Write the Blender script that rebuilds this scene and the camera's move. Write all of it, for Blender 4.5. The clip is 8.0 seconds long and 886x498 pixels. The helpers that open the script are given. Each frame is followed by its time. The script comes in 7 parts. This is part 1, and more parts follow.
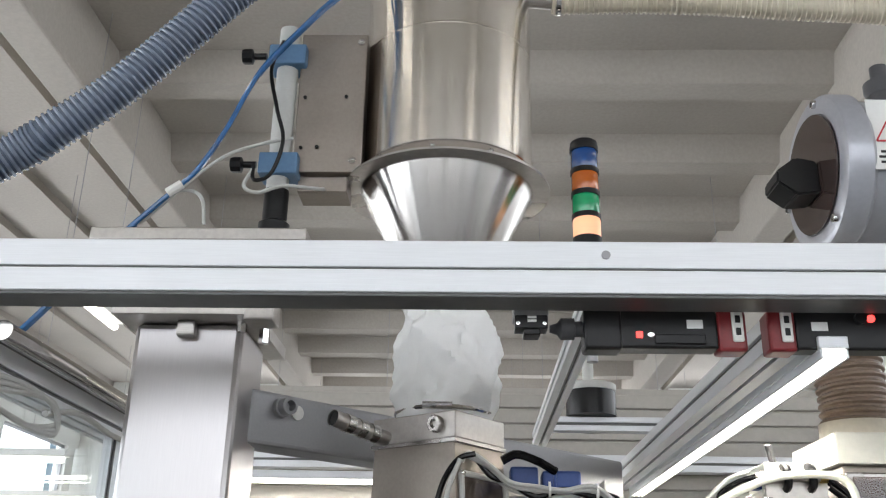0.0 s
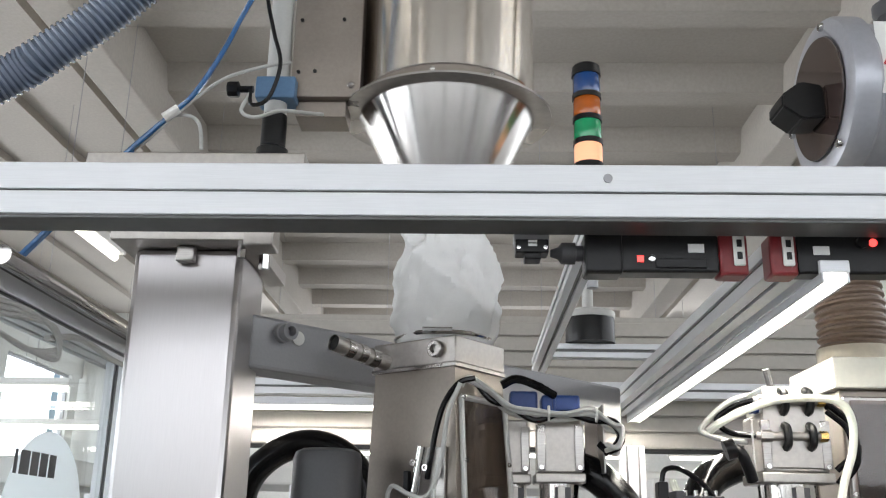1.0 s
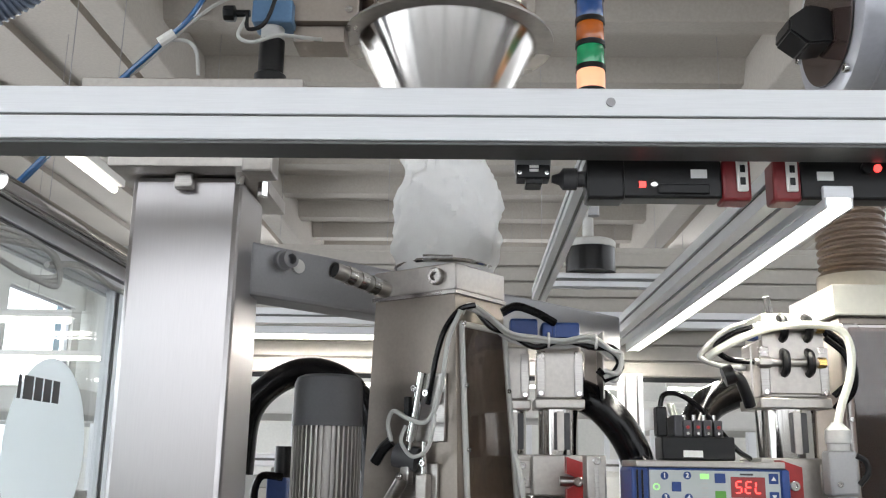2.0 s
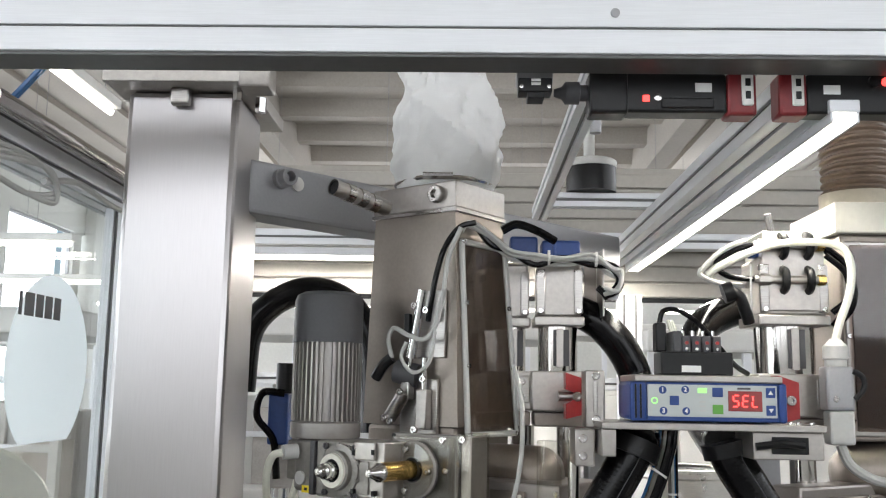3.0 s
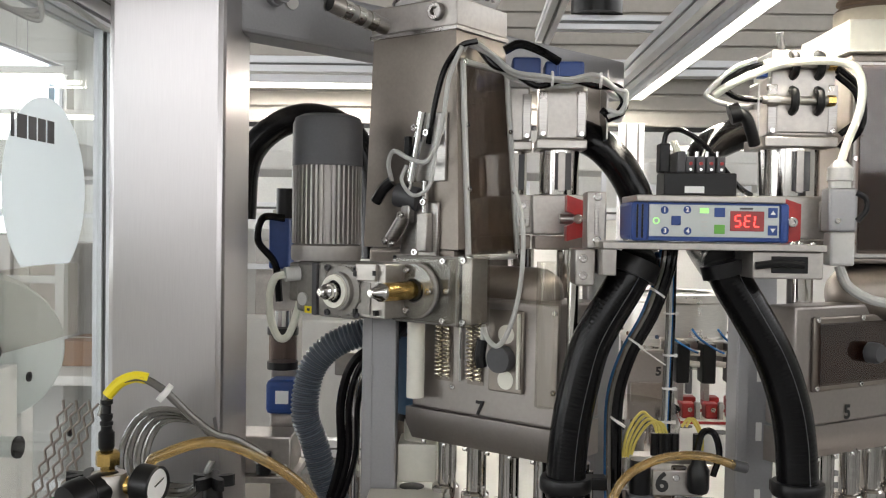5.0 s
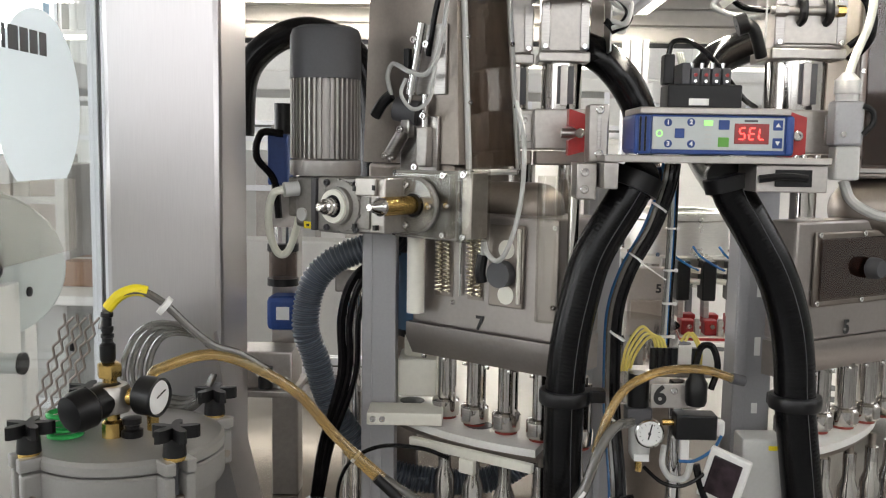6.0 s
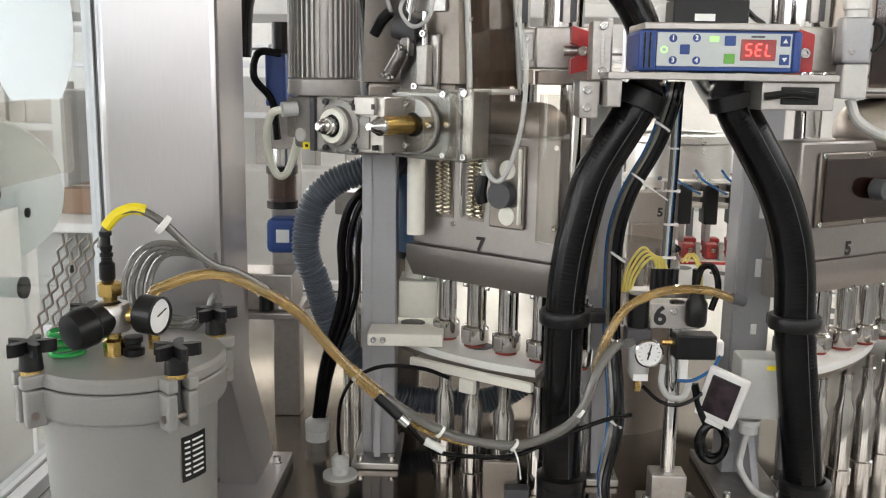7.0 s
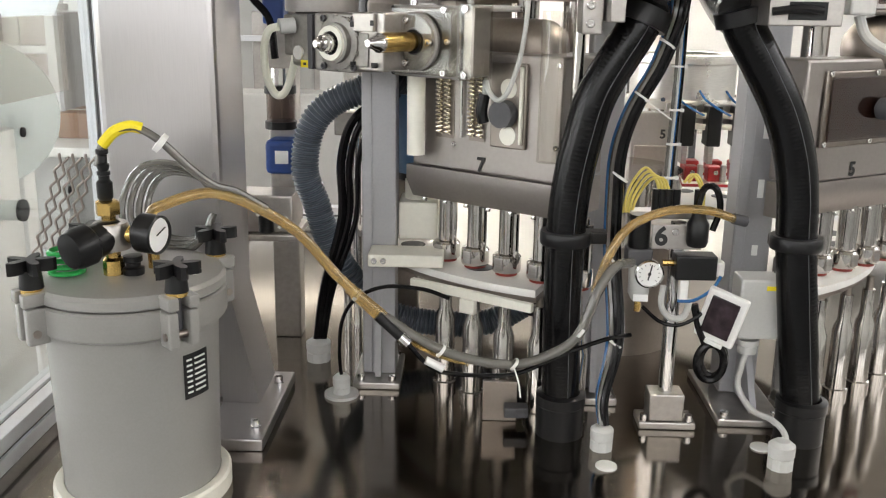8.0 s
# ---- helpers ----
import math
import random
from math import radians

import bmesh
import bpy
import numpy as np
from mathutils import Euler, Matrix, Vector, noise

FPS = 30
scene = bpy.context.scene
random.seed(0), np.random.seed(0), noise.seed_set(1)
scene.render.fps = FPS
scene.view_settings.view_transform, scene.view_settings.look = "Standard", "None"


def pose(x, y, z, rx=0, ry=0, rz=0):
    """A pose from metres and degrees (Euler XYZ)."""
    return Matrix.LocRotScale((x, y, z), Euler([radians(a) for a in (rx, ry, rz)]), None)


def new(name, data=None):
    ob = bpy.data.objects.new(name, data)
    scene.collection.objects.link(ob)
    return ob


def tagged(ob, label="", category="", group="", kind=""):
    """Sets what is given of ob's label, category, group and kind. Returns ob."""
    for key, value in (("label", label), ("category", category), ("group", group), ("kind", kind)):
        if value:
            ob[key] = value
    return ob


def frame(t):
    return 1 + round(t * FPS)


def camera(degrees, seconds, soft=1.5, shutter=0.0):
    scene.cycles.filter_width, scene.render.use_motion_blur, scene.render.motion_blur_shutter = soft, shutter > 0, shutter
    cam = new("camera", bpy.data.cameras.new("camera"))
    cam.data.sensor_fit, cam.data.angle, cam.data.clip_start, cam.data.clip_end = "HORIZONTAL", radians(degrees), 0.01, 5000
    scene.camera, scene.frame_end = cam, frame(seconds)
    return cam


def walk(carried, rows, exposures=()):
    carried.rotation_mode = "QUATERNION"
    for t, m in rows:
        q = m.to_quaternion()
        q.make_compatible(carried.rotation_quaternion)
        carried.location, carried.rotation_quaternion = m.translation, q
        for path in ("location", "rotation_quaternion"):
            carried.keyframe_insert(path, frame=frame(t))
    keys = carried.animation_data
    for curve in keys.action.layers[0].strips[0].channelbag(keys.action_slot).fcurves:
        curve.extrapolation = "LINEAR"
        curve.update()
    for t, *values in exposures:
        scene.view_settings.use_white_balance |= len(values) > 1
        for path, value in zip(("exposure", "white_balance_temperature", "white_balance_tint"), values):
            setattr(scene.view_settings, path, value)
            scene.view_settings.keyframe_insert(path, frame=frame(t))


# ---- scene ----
cam = camera(50.9, 8.0, soft=1.15)
METRES, EYE, TILT, LEAN, TURN = 0.143, 1.65, 21.3, -1.0, 1.6
ROWS = [
    (0.0, 0.0, 0.0, 0.0, 0.0, 0.0, -0.0),
    (0.5, -0.0051, 0.0343, -0.0484, -0.02, -1.95, -0.0),
    (1.0, -0.0091, 0.0692, -0.0947, -0.03, -4.16, 0.0),
    (1.5, -0.0084, 0.0996, -0.135, -0.01, -6.14, 0.01),
    (3.0, -0.0218, 0.1686, -0.2989, -0.05, -12.85, -0.02),
    (3.5, -0.0214, 0.1998, -0.348, -0.05, -15.19, 0.01),
    (4.0, -0.034, 0.2254, -0.4045, -0.1, -17.6, 0.0),
    (4.5, -0.0401, 0.2411, -0.4644, -0.12, -20.04, 0.01),
    (5.0, -0.0381, 0.2579, -0.5318, -0.11, -22.82, 0.04),
    (6.5, -0.0167, 0.2933, -0.7431, -0.0, -29.61, 0.09),
    (7.0, -0.0192, 0.2928, -0.8132, 0.0, -31.77, 0.1),
    (7.5, -0.0189, 0.3031, -0.8558, 0.01, -33.93, 0.11),
    (8.0, -0.0193, 0.2976, -0.9236, 0.03, -36.22, 0.1),
]
walk(cam, [(t, pose(0, 0, EYE, TILT, LEAN, TURN) @ pose(METRES * x, METRES * y, METRES * z, 90 + pitch, roll, yaw)) for t, x, y, z, yaw, pitch, roll in ROWS],
     exposures=[(0.0, -0.4, 6500, 14), (1.5, -0.47, 6500, 14), (3.0, -0.38, 6550, 14), (5.0, -0.43, 6850, 15), (6.5, -0.2, 6800, 15), (8.0, 0.12, 6900, 15)])

# ---- light ----
world = bpy.data.worlds.new("world")
scene.world = world
world.use_nodes = True
sky = world.node_tree.nodes.new("ShaderNodeTexSky")
sky.sky_type, sky.sun_disc = "NISHITA", False
sky.sun_elevation, sky.sun_rotation = radians(50), radians(120)
world.node_tree.links.new(sky.outputs[0], world.node_tree.nodes["Background"].inputs[0])
world.node_tree.nodes["Background"].inputs[1].default_value = 0.12


def area_lamp(name, m, w, h, watts, colour=(1, 1, 1)):
    d = bpy.data.lights.new(name, "AREA")
    d.shape, d.size, d.size_y, d.energy, d.color = "RECTANGLE", w, h, watts, colour
    ob = new(name, d)
    ob.matrix_world = m
    return ob


# daylight at the hall's window bands: one on each side (the east one added), one at each end
area_lamp("window_light", pose(-7.7, 4, 2.6, 0, -90, 0), 3.6, 14, 165, (0.93, 0.97, 1))
# East band is unseen: lamp added to brighten the right side and girders.
area_lamp("window_light", pose(6.7, 5, 4.4, 0, 90, 0), 2.0, 14, 90, (0.95, 0.98, 1))
area_lamp("window_light", pose(0, -5.9, 3.5, 90, 0, 0), 9, 2.5, 52, (0.95, 0.98, 1))
area_lamp("window_light", pose(0, 18.3, 5.1, -90, 0, 0), 12, 1.2, 150, (0.97, 0.99, 1))

# ---- materials ----


def mat(name, colour, rough=0.5, metal=0.0, grain=0.0, scale=60.0, stretch=(1, 1, 1), stain=0.0, stain_scale=4.0, bump=0.0, rough_var=0.0,
        transmission=0.0, alpha=1.0, emission=None, strength=0.0, ior=1.45, coat=0.0):
    """A procedural material: grain at a fine scale, stains at a coarse one, both in real metres."""
    m = bpy.data.materials.new(name)
    m.use_nodes = True
    nt = m.node_tree
    b = nt.nodes["Principled BSDF"]
    b.inputs["Base Color"].default_value = (*colour, 1)
    b.inputs["Roughness"].default_value, b.inputs["Metallic"].default_value, b.inputs["IOR"].default_value = rough, metal, ior
    b.inputs["Transmission Weight"].default_value, b.inputs["Alpha"].default_value, b.inputs["Coat Weight"].default_value = transmission, alpha, coat
    if emission:
        b.inputs["Emission Color"].default_value, b.inputs["Emission Strength"].default_value = (*emission, 1), strength
    tc = nt.nodes.new("ShaderNodeTexCoord")
    mp = nt.nodes.new("ShaderNodeMapping")
    mp.inputs["Scale"].default_value = stretch
    nt.links.new(tc.outputs["Object"], mp.inputs[0])
    fine = nt.nodes.new("ShaderNodeTexNoise")
    fine.inputs["Scale"].default_value, fine.inputs["Detail"].default_value = scale, 4
    nt.links.new(mp.outputs[0], fine.inputs["Vector"])
    coarse = nt.nodes.new("ShaderNodeTexNoise")
    coarse.inputs["Scale"].default_value, coarse.inputs["Detail"].default_value = stain_scale, 5
    nt.links.new(tc.outputs["Object"], coarse.inputs["Vector"])

    def spread(node, lo, hi):
        r = nt.nodes.new("ShaderNodeMapRange")
        r.inputs["From Min"].default_value, r.inputs["From Max"].default_value = 0.3, 0.7
        r.inputs["To Min"].default_value, r.inputs["To Max"].default_value = lo, hi
        nt.links.new(node.outputs["Fac"], r.inputs["Value"])
        return r.outputs[0]

    if grain or stain:
        a, c = spread(fine, 1 - grain, 1 + grain), spread(coarse, 1 - stain, 1 + stain * 0.5)
        mul = nt.nodes.new("ShaderNodeMath")
        mul.operation = "MULTIPLY"
        nt.links.new(a, mul.inputs[0]), nt.links.new(c, mul.inputs[1])
        mix = nt.nodes.new("ShaderNodeVectorMath")
        mix.operation = "SCALE"
        mix.inputs[0].default_value = colour
        nt.links.new(mul.outputs[0], mix.inputs["Scale"])
        nt.links.new(mix.outputs[0], b.inputs["Base Color"])
    if rough_var:
        nt.links.new(spread(coarse, max(0.02, rough - rough_var), rough + rough_var), b.inputs["Roughness"])
    if bump:
        bn = nt.nodes.new("ShaderNodeBump")
        bn.inputs["Strength"].default_value, bn.inputs["Distance"].default_value = bump, 0.002
        nt.links.new(fine.outputs["Fac"], bn.inputs["Height"])
        nt.links.new(bn.outputs[0], b.inputs["Normal"])
    return m


steel = mat("brushed_steel", (0.41, 0.39, 0.37), 0.32, 1, 0.10, 40, (1, 1, 12), 0.12, 3, 0.06, 0.08)
steel_col = mat("column_steel", (0.50, 0.48, 0.48), 0.33, 1, 0.025, 30, (14, 14, 0.6), 0.06, 2, 0.05, 0.05)
steel_mir = mat("polished_steel", (0.52, 0.50, 0.475), 0.12, 1, 0.06, 30, (1, 1, 0.4), 0.05, 3, 0.02, 0.04)
steel_cone = mat("spun_steel", (0.60, 0.58, 0.56), 0.22, 1, 0.03, 70, (1, 1, 0.3), 0.05, 3, 0.0, 0.03)
steel_dull = mat("bead_blasted_steel", (0.30, 0.262, 0.232), 0.44, 1, 0.04, 140, (1, 1, 1), 0.22, 5, 0.05, 0.1)
plate_steel = mat("table_plate_steel", (0.255, 0.226, 0.195), 0.11, 1, 0.05, 12, (1, 8, 1), 0.12, 2.2, 0.0, 0.03)
chrome = mat("chrome", (0.66, 0.65, 0.64), 0.1, 1, 0.03, 30)
alu = mat("anodised_aluminium", (0.74, 0.75, 0.77), 0.46, 0.4, 0.03, 60, (0.3, 8, 8), 0.04, 3, 0.02)
alu_mill = mat("milled_aluminium", (0.42, 0.395, 0.368), 0.36, 0.9, 0.07, 90, (1, 1, 1), 0.10, 9, 0.04, 0.08)
# Same aluminium painted darker: shade of slots and undersides put into the colour.
alu_shade = mat("shaded_aluminium", (0.16, 0.16, 0.16), 0.5, 0.6, 0.05, 60)
paint_grey = mat("grey_machine_paint", (0.33, 0.33, 0.34), 0.42, 0.25, 0.03, 200, (1, 1, 1), 0.06, 4, 0.04, coat=0.1)
paint_fan = mat("grey_hammer_paint", (0.42, 0.43, 0.47), 0.33, 0.35, 0.04, 90, (1, 1, 1), 0.06, 4, 0.10, coat=0.3)
paint_motor = mat("motor_silver_paint", (0.38, 0.36, 0.34), 0.38, 0.6, 0.05, 90, (1, 1, 1), 0.10, 8)
paint_tank = mat("tank_grey_enamel", (0.25, 0.242, 0.228), 0.38, 0.0, 0.03, 260, (1, 1, 1), 0.05, 4, 0.06, coat=0.15)
plastic_dark = mat("dark_grey_plastic", (0.062, 0.062, 0.067), 0.5, 0, 0.05, 200, (1, 1, 1), 0.06, 6, 0.05)
plastic_black = mat("black_plastic", (0.007, 0.007, 0.0075), 0.34, 0, 0.1, 150, (1, 1, 1), 0.1, 6, 0.04, ior=1.36)
rubber_black = mat("black_rubber", (0.004, 0.004, 0.0045), 0.17, 0, 0.15, 120, (1, 1, 1), 0.2, 9, 0.05, 0.05, ior=1.33)
plastic_grey = mat("light_grey_plastic", (0.52, 0.52, 0.50), 0.45, 0, 0.03, 150, (1, 1, 1), 0.05, 6)
plastic_white = mat("white_plastic", (0.74, 0.73, 0.70), 0.42, 0, 0.03, 150, (1, 1, 1), 0.06, 6)
pom_white = mat("off_white_polymer", (0.72, 0.70, 0.62), 0.4, 0, 0.03, 100, (1, 1, 1), 0.08, 6)
plastic_blue = mat("blue_plastic", (0.022, 0.06, 0.22), 0.4, 0, 0.06, 120, (1, 1, 1), 0.1, 8)
blue_clamp = mat("blue_clamp_plastic", (0.10, 0.20, 0.34), 0.42, 0, 0.05, 120, (1, 1, 1), 0.1, 8)
plastic_red = mat("red_plastic", (0.33, 0.02, 0.02), 0.35, 0, 0.08, 120, (1, 1, 1), 0.15, 8)
red_dark = mat("dark_red_plastic", (0.20, 0.015, 0.018), 0.35, 0, 0.08, 120, (1, 1, 1), 0.15, 8)
hose_grey = mat("blue_grey_hose", (0.082, 0.108, 0.155), 0.27, 0, 0.05, 90, (1, 1, 1), 0.12, 8, 0.05)
# Paler than hose_grey: the glints on its rib crests put into the colour.
hose_rib_glint = mat("glinting_hose_rib", (0.17, 0.21, 0.28), 0.2, 0, 0.05, 90, (1, 1, 1), 0.12, 8, 0.02)
hose_cream = mat("cream_hose", (0.62, 0.56, 0.45), 0.35, 0, 0.05, 90, (1, 1, 1), 0.12, 8, 0.05)
hose_brown = mat("brown_ribbed_hose", (0.20, 0.14, 0.10), 0.45, 0, 0.08, 90, (1, 1, 1), 0.15, 8, 0.05)
cable_grey = mat("grey_cable", (0.45, 0.45, 0.43), 0.45, 0, 0.04, 90)
cable_white = mat("pale_cable", (0.70, 0.70, 0.60), 0.42, 0, 0.04, 90)
cable_yellow = mat("yellow_cable", (0.62, 0.50, 0.12), 0.42, 0, 0.04, 90)
tube_blue = mat("blue_pneumatic_tube", (0.02, 0.11, 0.28), 0.2, 0, 0.04, 90, coat=0.4)
tube_amber = mat("amber_glue_tube", (0.66, 0.44, 0.15), 0.07, 0, 0.1, 40, (1, 1, 1), 0.25, 10, coat=0.6, transmission=0.72)
tube_clear = mat("smoky_clear_tube", (0.22, 0.21, 0.19), 0.12, 0, 0.05, 60, coat=0.3, transmission=0.5)
brass = mat("brass", (0.68, 0.46, 0.16), 0.26, 1, 0.08, 60)
fabric = mat("white_filter_cloth", (0.86, 0.86, 0.85), 0.85, 0, 0.03, 500, (1, 1, 1), 0.05, 8, 0.10)
green_plastic = mat("green_plastic", (0.03, 0.50, 0.12), 0.2, 0, 0.05, 80, transmission=0.35)
yellow_tag = mat("yellow_tag", (0.80, 0.64, 0.02), 0.5, 0, 0.03, 90)
paper = mat("white_label", (0.80, 0.80, 0.78), 0.55, 0, 0.02, 90)
ink = mat("black_print", (0.02, 0.02, 0.02), 0.6, 0, 0.03, 90)
ink_red = mat("red_print", (0.55, 0.04, 0.05), 0.5, 0, 0.03, 90)
concrete = mat("beige_concrete", (0.415, 0.385, 0.345), 0.85, 0, 0.05, 30, (1, 1, 1), 0.10, 0.5, 0.15)
wall_paint = mat("hall_wall_paint", (0.74, 0.74, 0.71), 0.8, 0, 0.04, 20, (1, 1, 1), 0.08, 0.7, 0.05)
floor_paint = mat("grey_epoxy_floor", (0.30, 0.30, 0.30), 0.3, 0, 0.06, 20, (1, 1, 1), 0.12, 0.8, 0.03, 0.1)
lamp_glow = mat("lamp_tube", (0.9, 0.9, 0.85), 0.4, emission=(1, 0.97, 0.86), strength=7.5)
led_glow = mat("led_strip", (0.9, 0.9, 0.85), 0.4, emission=(1, 0.98, 0.84), strength=10.0)
hose_rubber = mat("ribbed_hose_rubber", (0.003, 0.003, 0.0034), 0.2, 0, 0.3, 160, (1, 1, 3), 0.3, 14, 0.12, 0.07, ior=1.3)
spring_gold = mat("pale_gold_spring_wire", (0.74, 0.68, 0.54), 0.25, 1, 0.05, 60)
west_glow = mat("west_outdoor_light", (0.8, 0.85, 0.9), 0.9, emission=(0.93, 0.98, 1), strength=4.2)
sky_glow = mat("outdoor_light", (0.8, 0.85, 0.9), 0.9, emission=(0.93, 0.98, 1), strength=2.6)
red_glow = mat("red_led", (0.5, 0.02, 0.02), 0.4, emission=(1, 0.06, 0.05), strength=4.0)
green_glow = mat("green_led", (0.2, 0.6, 0.1), 0.4, emission=(0.45, 1, 0.35), strength=1.0)
amber_glow = mat("lit_amber_lens", (0.8, 0.4, 0.2), 0.3, emission=(1, 0.56, 0.33), strength=0.9)
lens_blue = mat("blue_lens", (0.01, 0.06, 0.22), 0.15, 0, 0.05, 60, coat=0.5)
lens_orange = mat("orange_lens", (0.48, 0.11, 0.01), 0.15, 0, 0.05, 60, coat=0.5)
lens_green = mat("green_lens", (0.01, 0.33, 0.13), 0.15, 0, 0.05, 60, coat=0.5)
seal_red = mat("red_seal", (0.22, 0.03, 0.02), 0.5, 0, 0.08, 120)
dial = mat("dial_white", (0.82, 0.82, 0.80), 0.4, 0, 0.02, 90)
cast_alu = mat("cast_aluminium", (0.30, 0.285, 0.265), 0.5, 0.75, 0.10, 130, (1, 1, 1), 0.16, 14, 0.18, 0.08)
hose_slate = mat("slate_corrugated_hose", (0.075, 0.092, 0.112), 0.3, 0, 0.06, 90, (1, 1, 1), 0.15, 8, 0.05)
coffee = mat("coffee_powder", (0.085, 0.035, 0.018), 0.9, 0, 0.2, 300, (1, 1, 1), 0.25, 12, 0.2)


def glass_mat(name, tint, gloss, rough=0.02):
    """Clear sheet: what is behind it, with a gloss that grows towards grazing."""
    m = bpy.data.materials.new(name)
    m.use_nodes = True
    nt = m.node_tree
    nt.nodes.remove(nt.nodes["Principled BSDF"])
    tr, gl, mx, lw, pw, ad = (nt.nodes.new(k) for k in ("ShaderNodeBsdfTransparent", "ShaderNodeBsdfGlossy", "ShaderNodeMixShader", "ShaderNodeLayerWeight", "ShaderNodeMath", "ShaderNodeMath"))
    tr.inputs[0].default_value, gl.inputs["Roughness"].default_value, lw.inputs[0].default_value = (*tint, 1), rough, 0.5
    pw.operation, ad.operation, pw.inputs[1].default_value = "POWER", "MULTIPLY_ADD", 4.0
    ad.inputs[1].default_value, ad.inputs[2].default_value = 0.6, gloss
    nt.links.new(lw.outputs["Facing"], pw.inputs[0]), nt.links.new(pw.outputs[0], ad.inputs[0]), nt.links.new(ad.outputs[0], mx.inputs[0])
    nt.links.new(tr.outputs[0], mx.inputs[1]), nt.links.new(gl.outputs[0], mx.inputs[2])
    nt.links.new(mx.outputs[0], nt.nodes["Material Output"].inputs[0])
    return m


glass = glass_mat("safety_glass", (0.96, 0.98, 0.98), 0.03)
acrylic = glass_mat("clear_acrylic", (0.88, 0.87, 0.84), 0.07, 0.06)
pane_gloss = glass_mat("glossy_acrylic_pane", (0.86, 0.82, 0.78), 0.13, 0.03)
smoke = glass_mat("smoked_acrylic", (0.62, 0.55, 0.52), 0.06, 0.04)

# ---- building helpers ----
BASE = {}
WORLD = Matrix()
CENTRE = (0.42, 2.23)
S7 = pose(*CENTRE, 0, 0, 0, -36)


def shade(me):
    """Rounded edges smooth, the flat sides of boxes truly flat."""
    me.shade_smooth()
    me.set_sharp_from_angle(angle=radians(35))
    level = me.attributes.get("level")
    if level:
        flags = [not d.value for d in level.data]
        me.polygons.foreach_set("use_smooth", flags)
        me.attributes.remove(me.attributes["level"])


def thing(name, base, label, category, group="", kind="", space=WORLD):
    """An Empty at base (in the given space); its parts are built in that space's metres."""
    ob = new(name)
    ob.empty_display_size = 0.05
    ob.matrix_world = space @ Matrix.Translation(base)
    BASE[ob] = Vector(base)
    return tagged(ob, label, category, group, kind)


def part(name, bm, material, parent, label="", smooth=True):
    me = bpy.data.meshes.new(name)
    if parent is not None:
        bmesh.ops.translate(bm, verts=bm.verts, vec=-BASE[parent])
    bm.to_mesh(me)
    bm.free()
    me.materials.append(material)
    if smooth:
        shade(me)
    ob = new(name, me)
    if parent is not None:
        ob.parent = parent
        BASE[ob] = BASE[parent]
    return tagged(ob, label)


def single(name, bm, material, base, label, category, group="", kind="", space=WORLD):
    """A thing that is one mesh."""
    bmesh.ops.translate(bm, verts=bm.verts, vec=-Vector(base))
    me = bpy.data.meshes.new(name)
    bm.to_mesh(me)
    bm.free()
    me.materials.append(material)
    shade(me)
    ob = new(name, me)
    ob.matrix_world = space @ Matrix.Translation(base)
    BASE[ob] = Vector(base)
    return tagged(ob, label, category, group, kind)


def B():
    return bmesh.new()


def box(bm, x0, x1, y0, y1, z0, z1, bevel=0.0, m=None):
    r = bmesh.ops.create_cube(bm, size=1)
    vs = r["verts"]
    bmesh.ops.scale(bm, verts=vs, vec=(x1 - x0, y1 - y0, z1 - z0))
    bmesh.ops.translate(bm, verts=vs, vec=((x0 + x1) / 2, (y0 + y1) / 2, (z0 + z1) / 2))
    if bevel:
        es = list({e for v in vs for e in v.link_edges})
        out = bmesh.ops.bevel(bm, geom=es, offset=bevel, segments=2, affect="EDGES", profile=0.5)
        vs = list({v for v in vs if v.is_valid} | set(out["verts"]))
        level = bm.faces.layers.int.get("level") or bm.faces.layers.int.new("level")
        for f in {f for v in vs for f in v.link_faces}:
            f.normal_update()
            f[level] = int(max(abs(c) for c in f.normal) > 0.9999)
    if m is not None:
        bmesh.ops.transform(bm, matrix=m, verts=vs)
    return bm


def cyl(bm, a, b, r, r2=None, seg=24, caps=True):
    """A cylinder or cone from point a to point b."""
    a, b = Vector(a), Vector(b)
    d = b - a
    m = Matrix.Translation((a + b) / 2) @ d.to_track_quat("Z", "Y").to_matrix().to_4x4()
    bmesh.ops.create_cone(bm, cap_ends=caps, segments=seg, radius1=r, radius2=r if r2 is None else r2, depth=d.length, matrix=m)
    return bm


def lathe(bm, centre, profile, seg=48, axis=(0, 0, 1), close=False):
    """Turns a profile of (radius, height) round an axis through centre."""
    q = Vector(axis).to_track_quat("Z", "Y").to_matrix().to_4x4()
    m = Matrix.Translation(centre) @ q
    rings = []
    for r, h in profile:
        if r < 1e-6:
            rings.append([bm.verts.new(m @ Vector((0, 0, h)))])
        else:
            rings.append([bm.verts.new(m @ Vector((r * math.cos(2 * math.pi * i / seg), r * math.sin(2 * math.pi * i / seg), h))) for i in range(seg)])
    for p, q2 in zip(rings, rings[1:]):
        for i in range(seg):
            j = (i + 1) % seg
            if len(p) == 1 and len(q2) == 1:
                continue
            if len(p) == 1:
                bm.faces.new((p[0], q2[i], q2[j]))
            elif len(q2) == 1:
                bm.faces.new((p[i], q2[0], p[j]))
            else:
                bm.faces.new((p[i], q2[i], q2[j], p[j]))
    bmesh.ops.recalc_face_normals(bm, faces=bm.faces)
    return bm


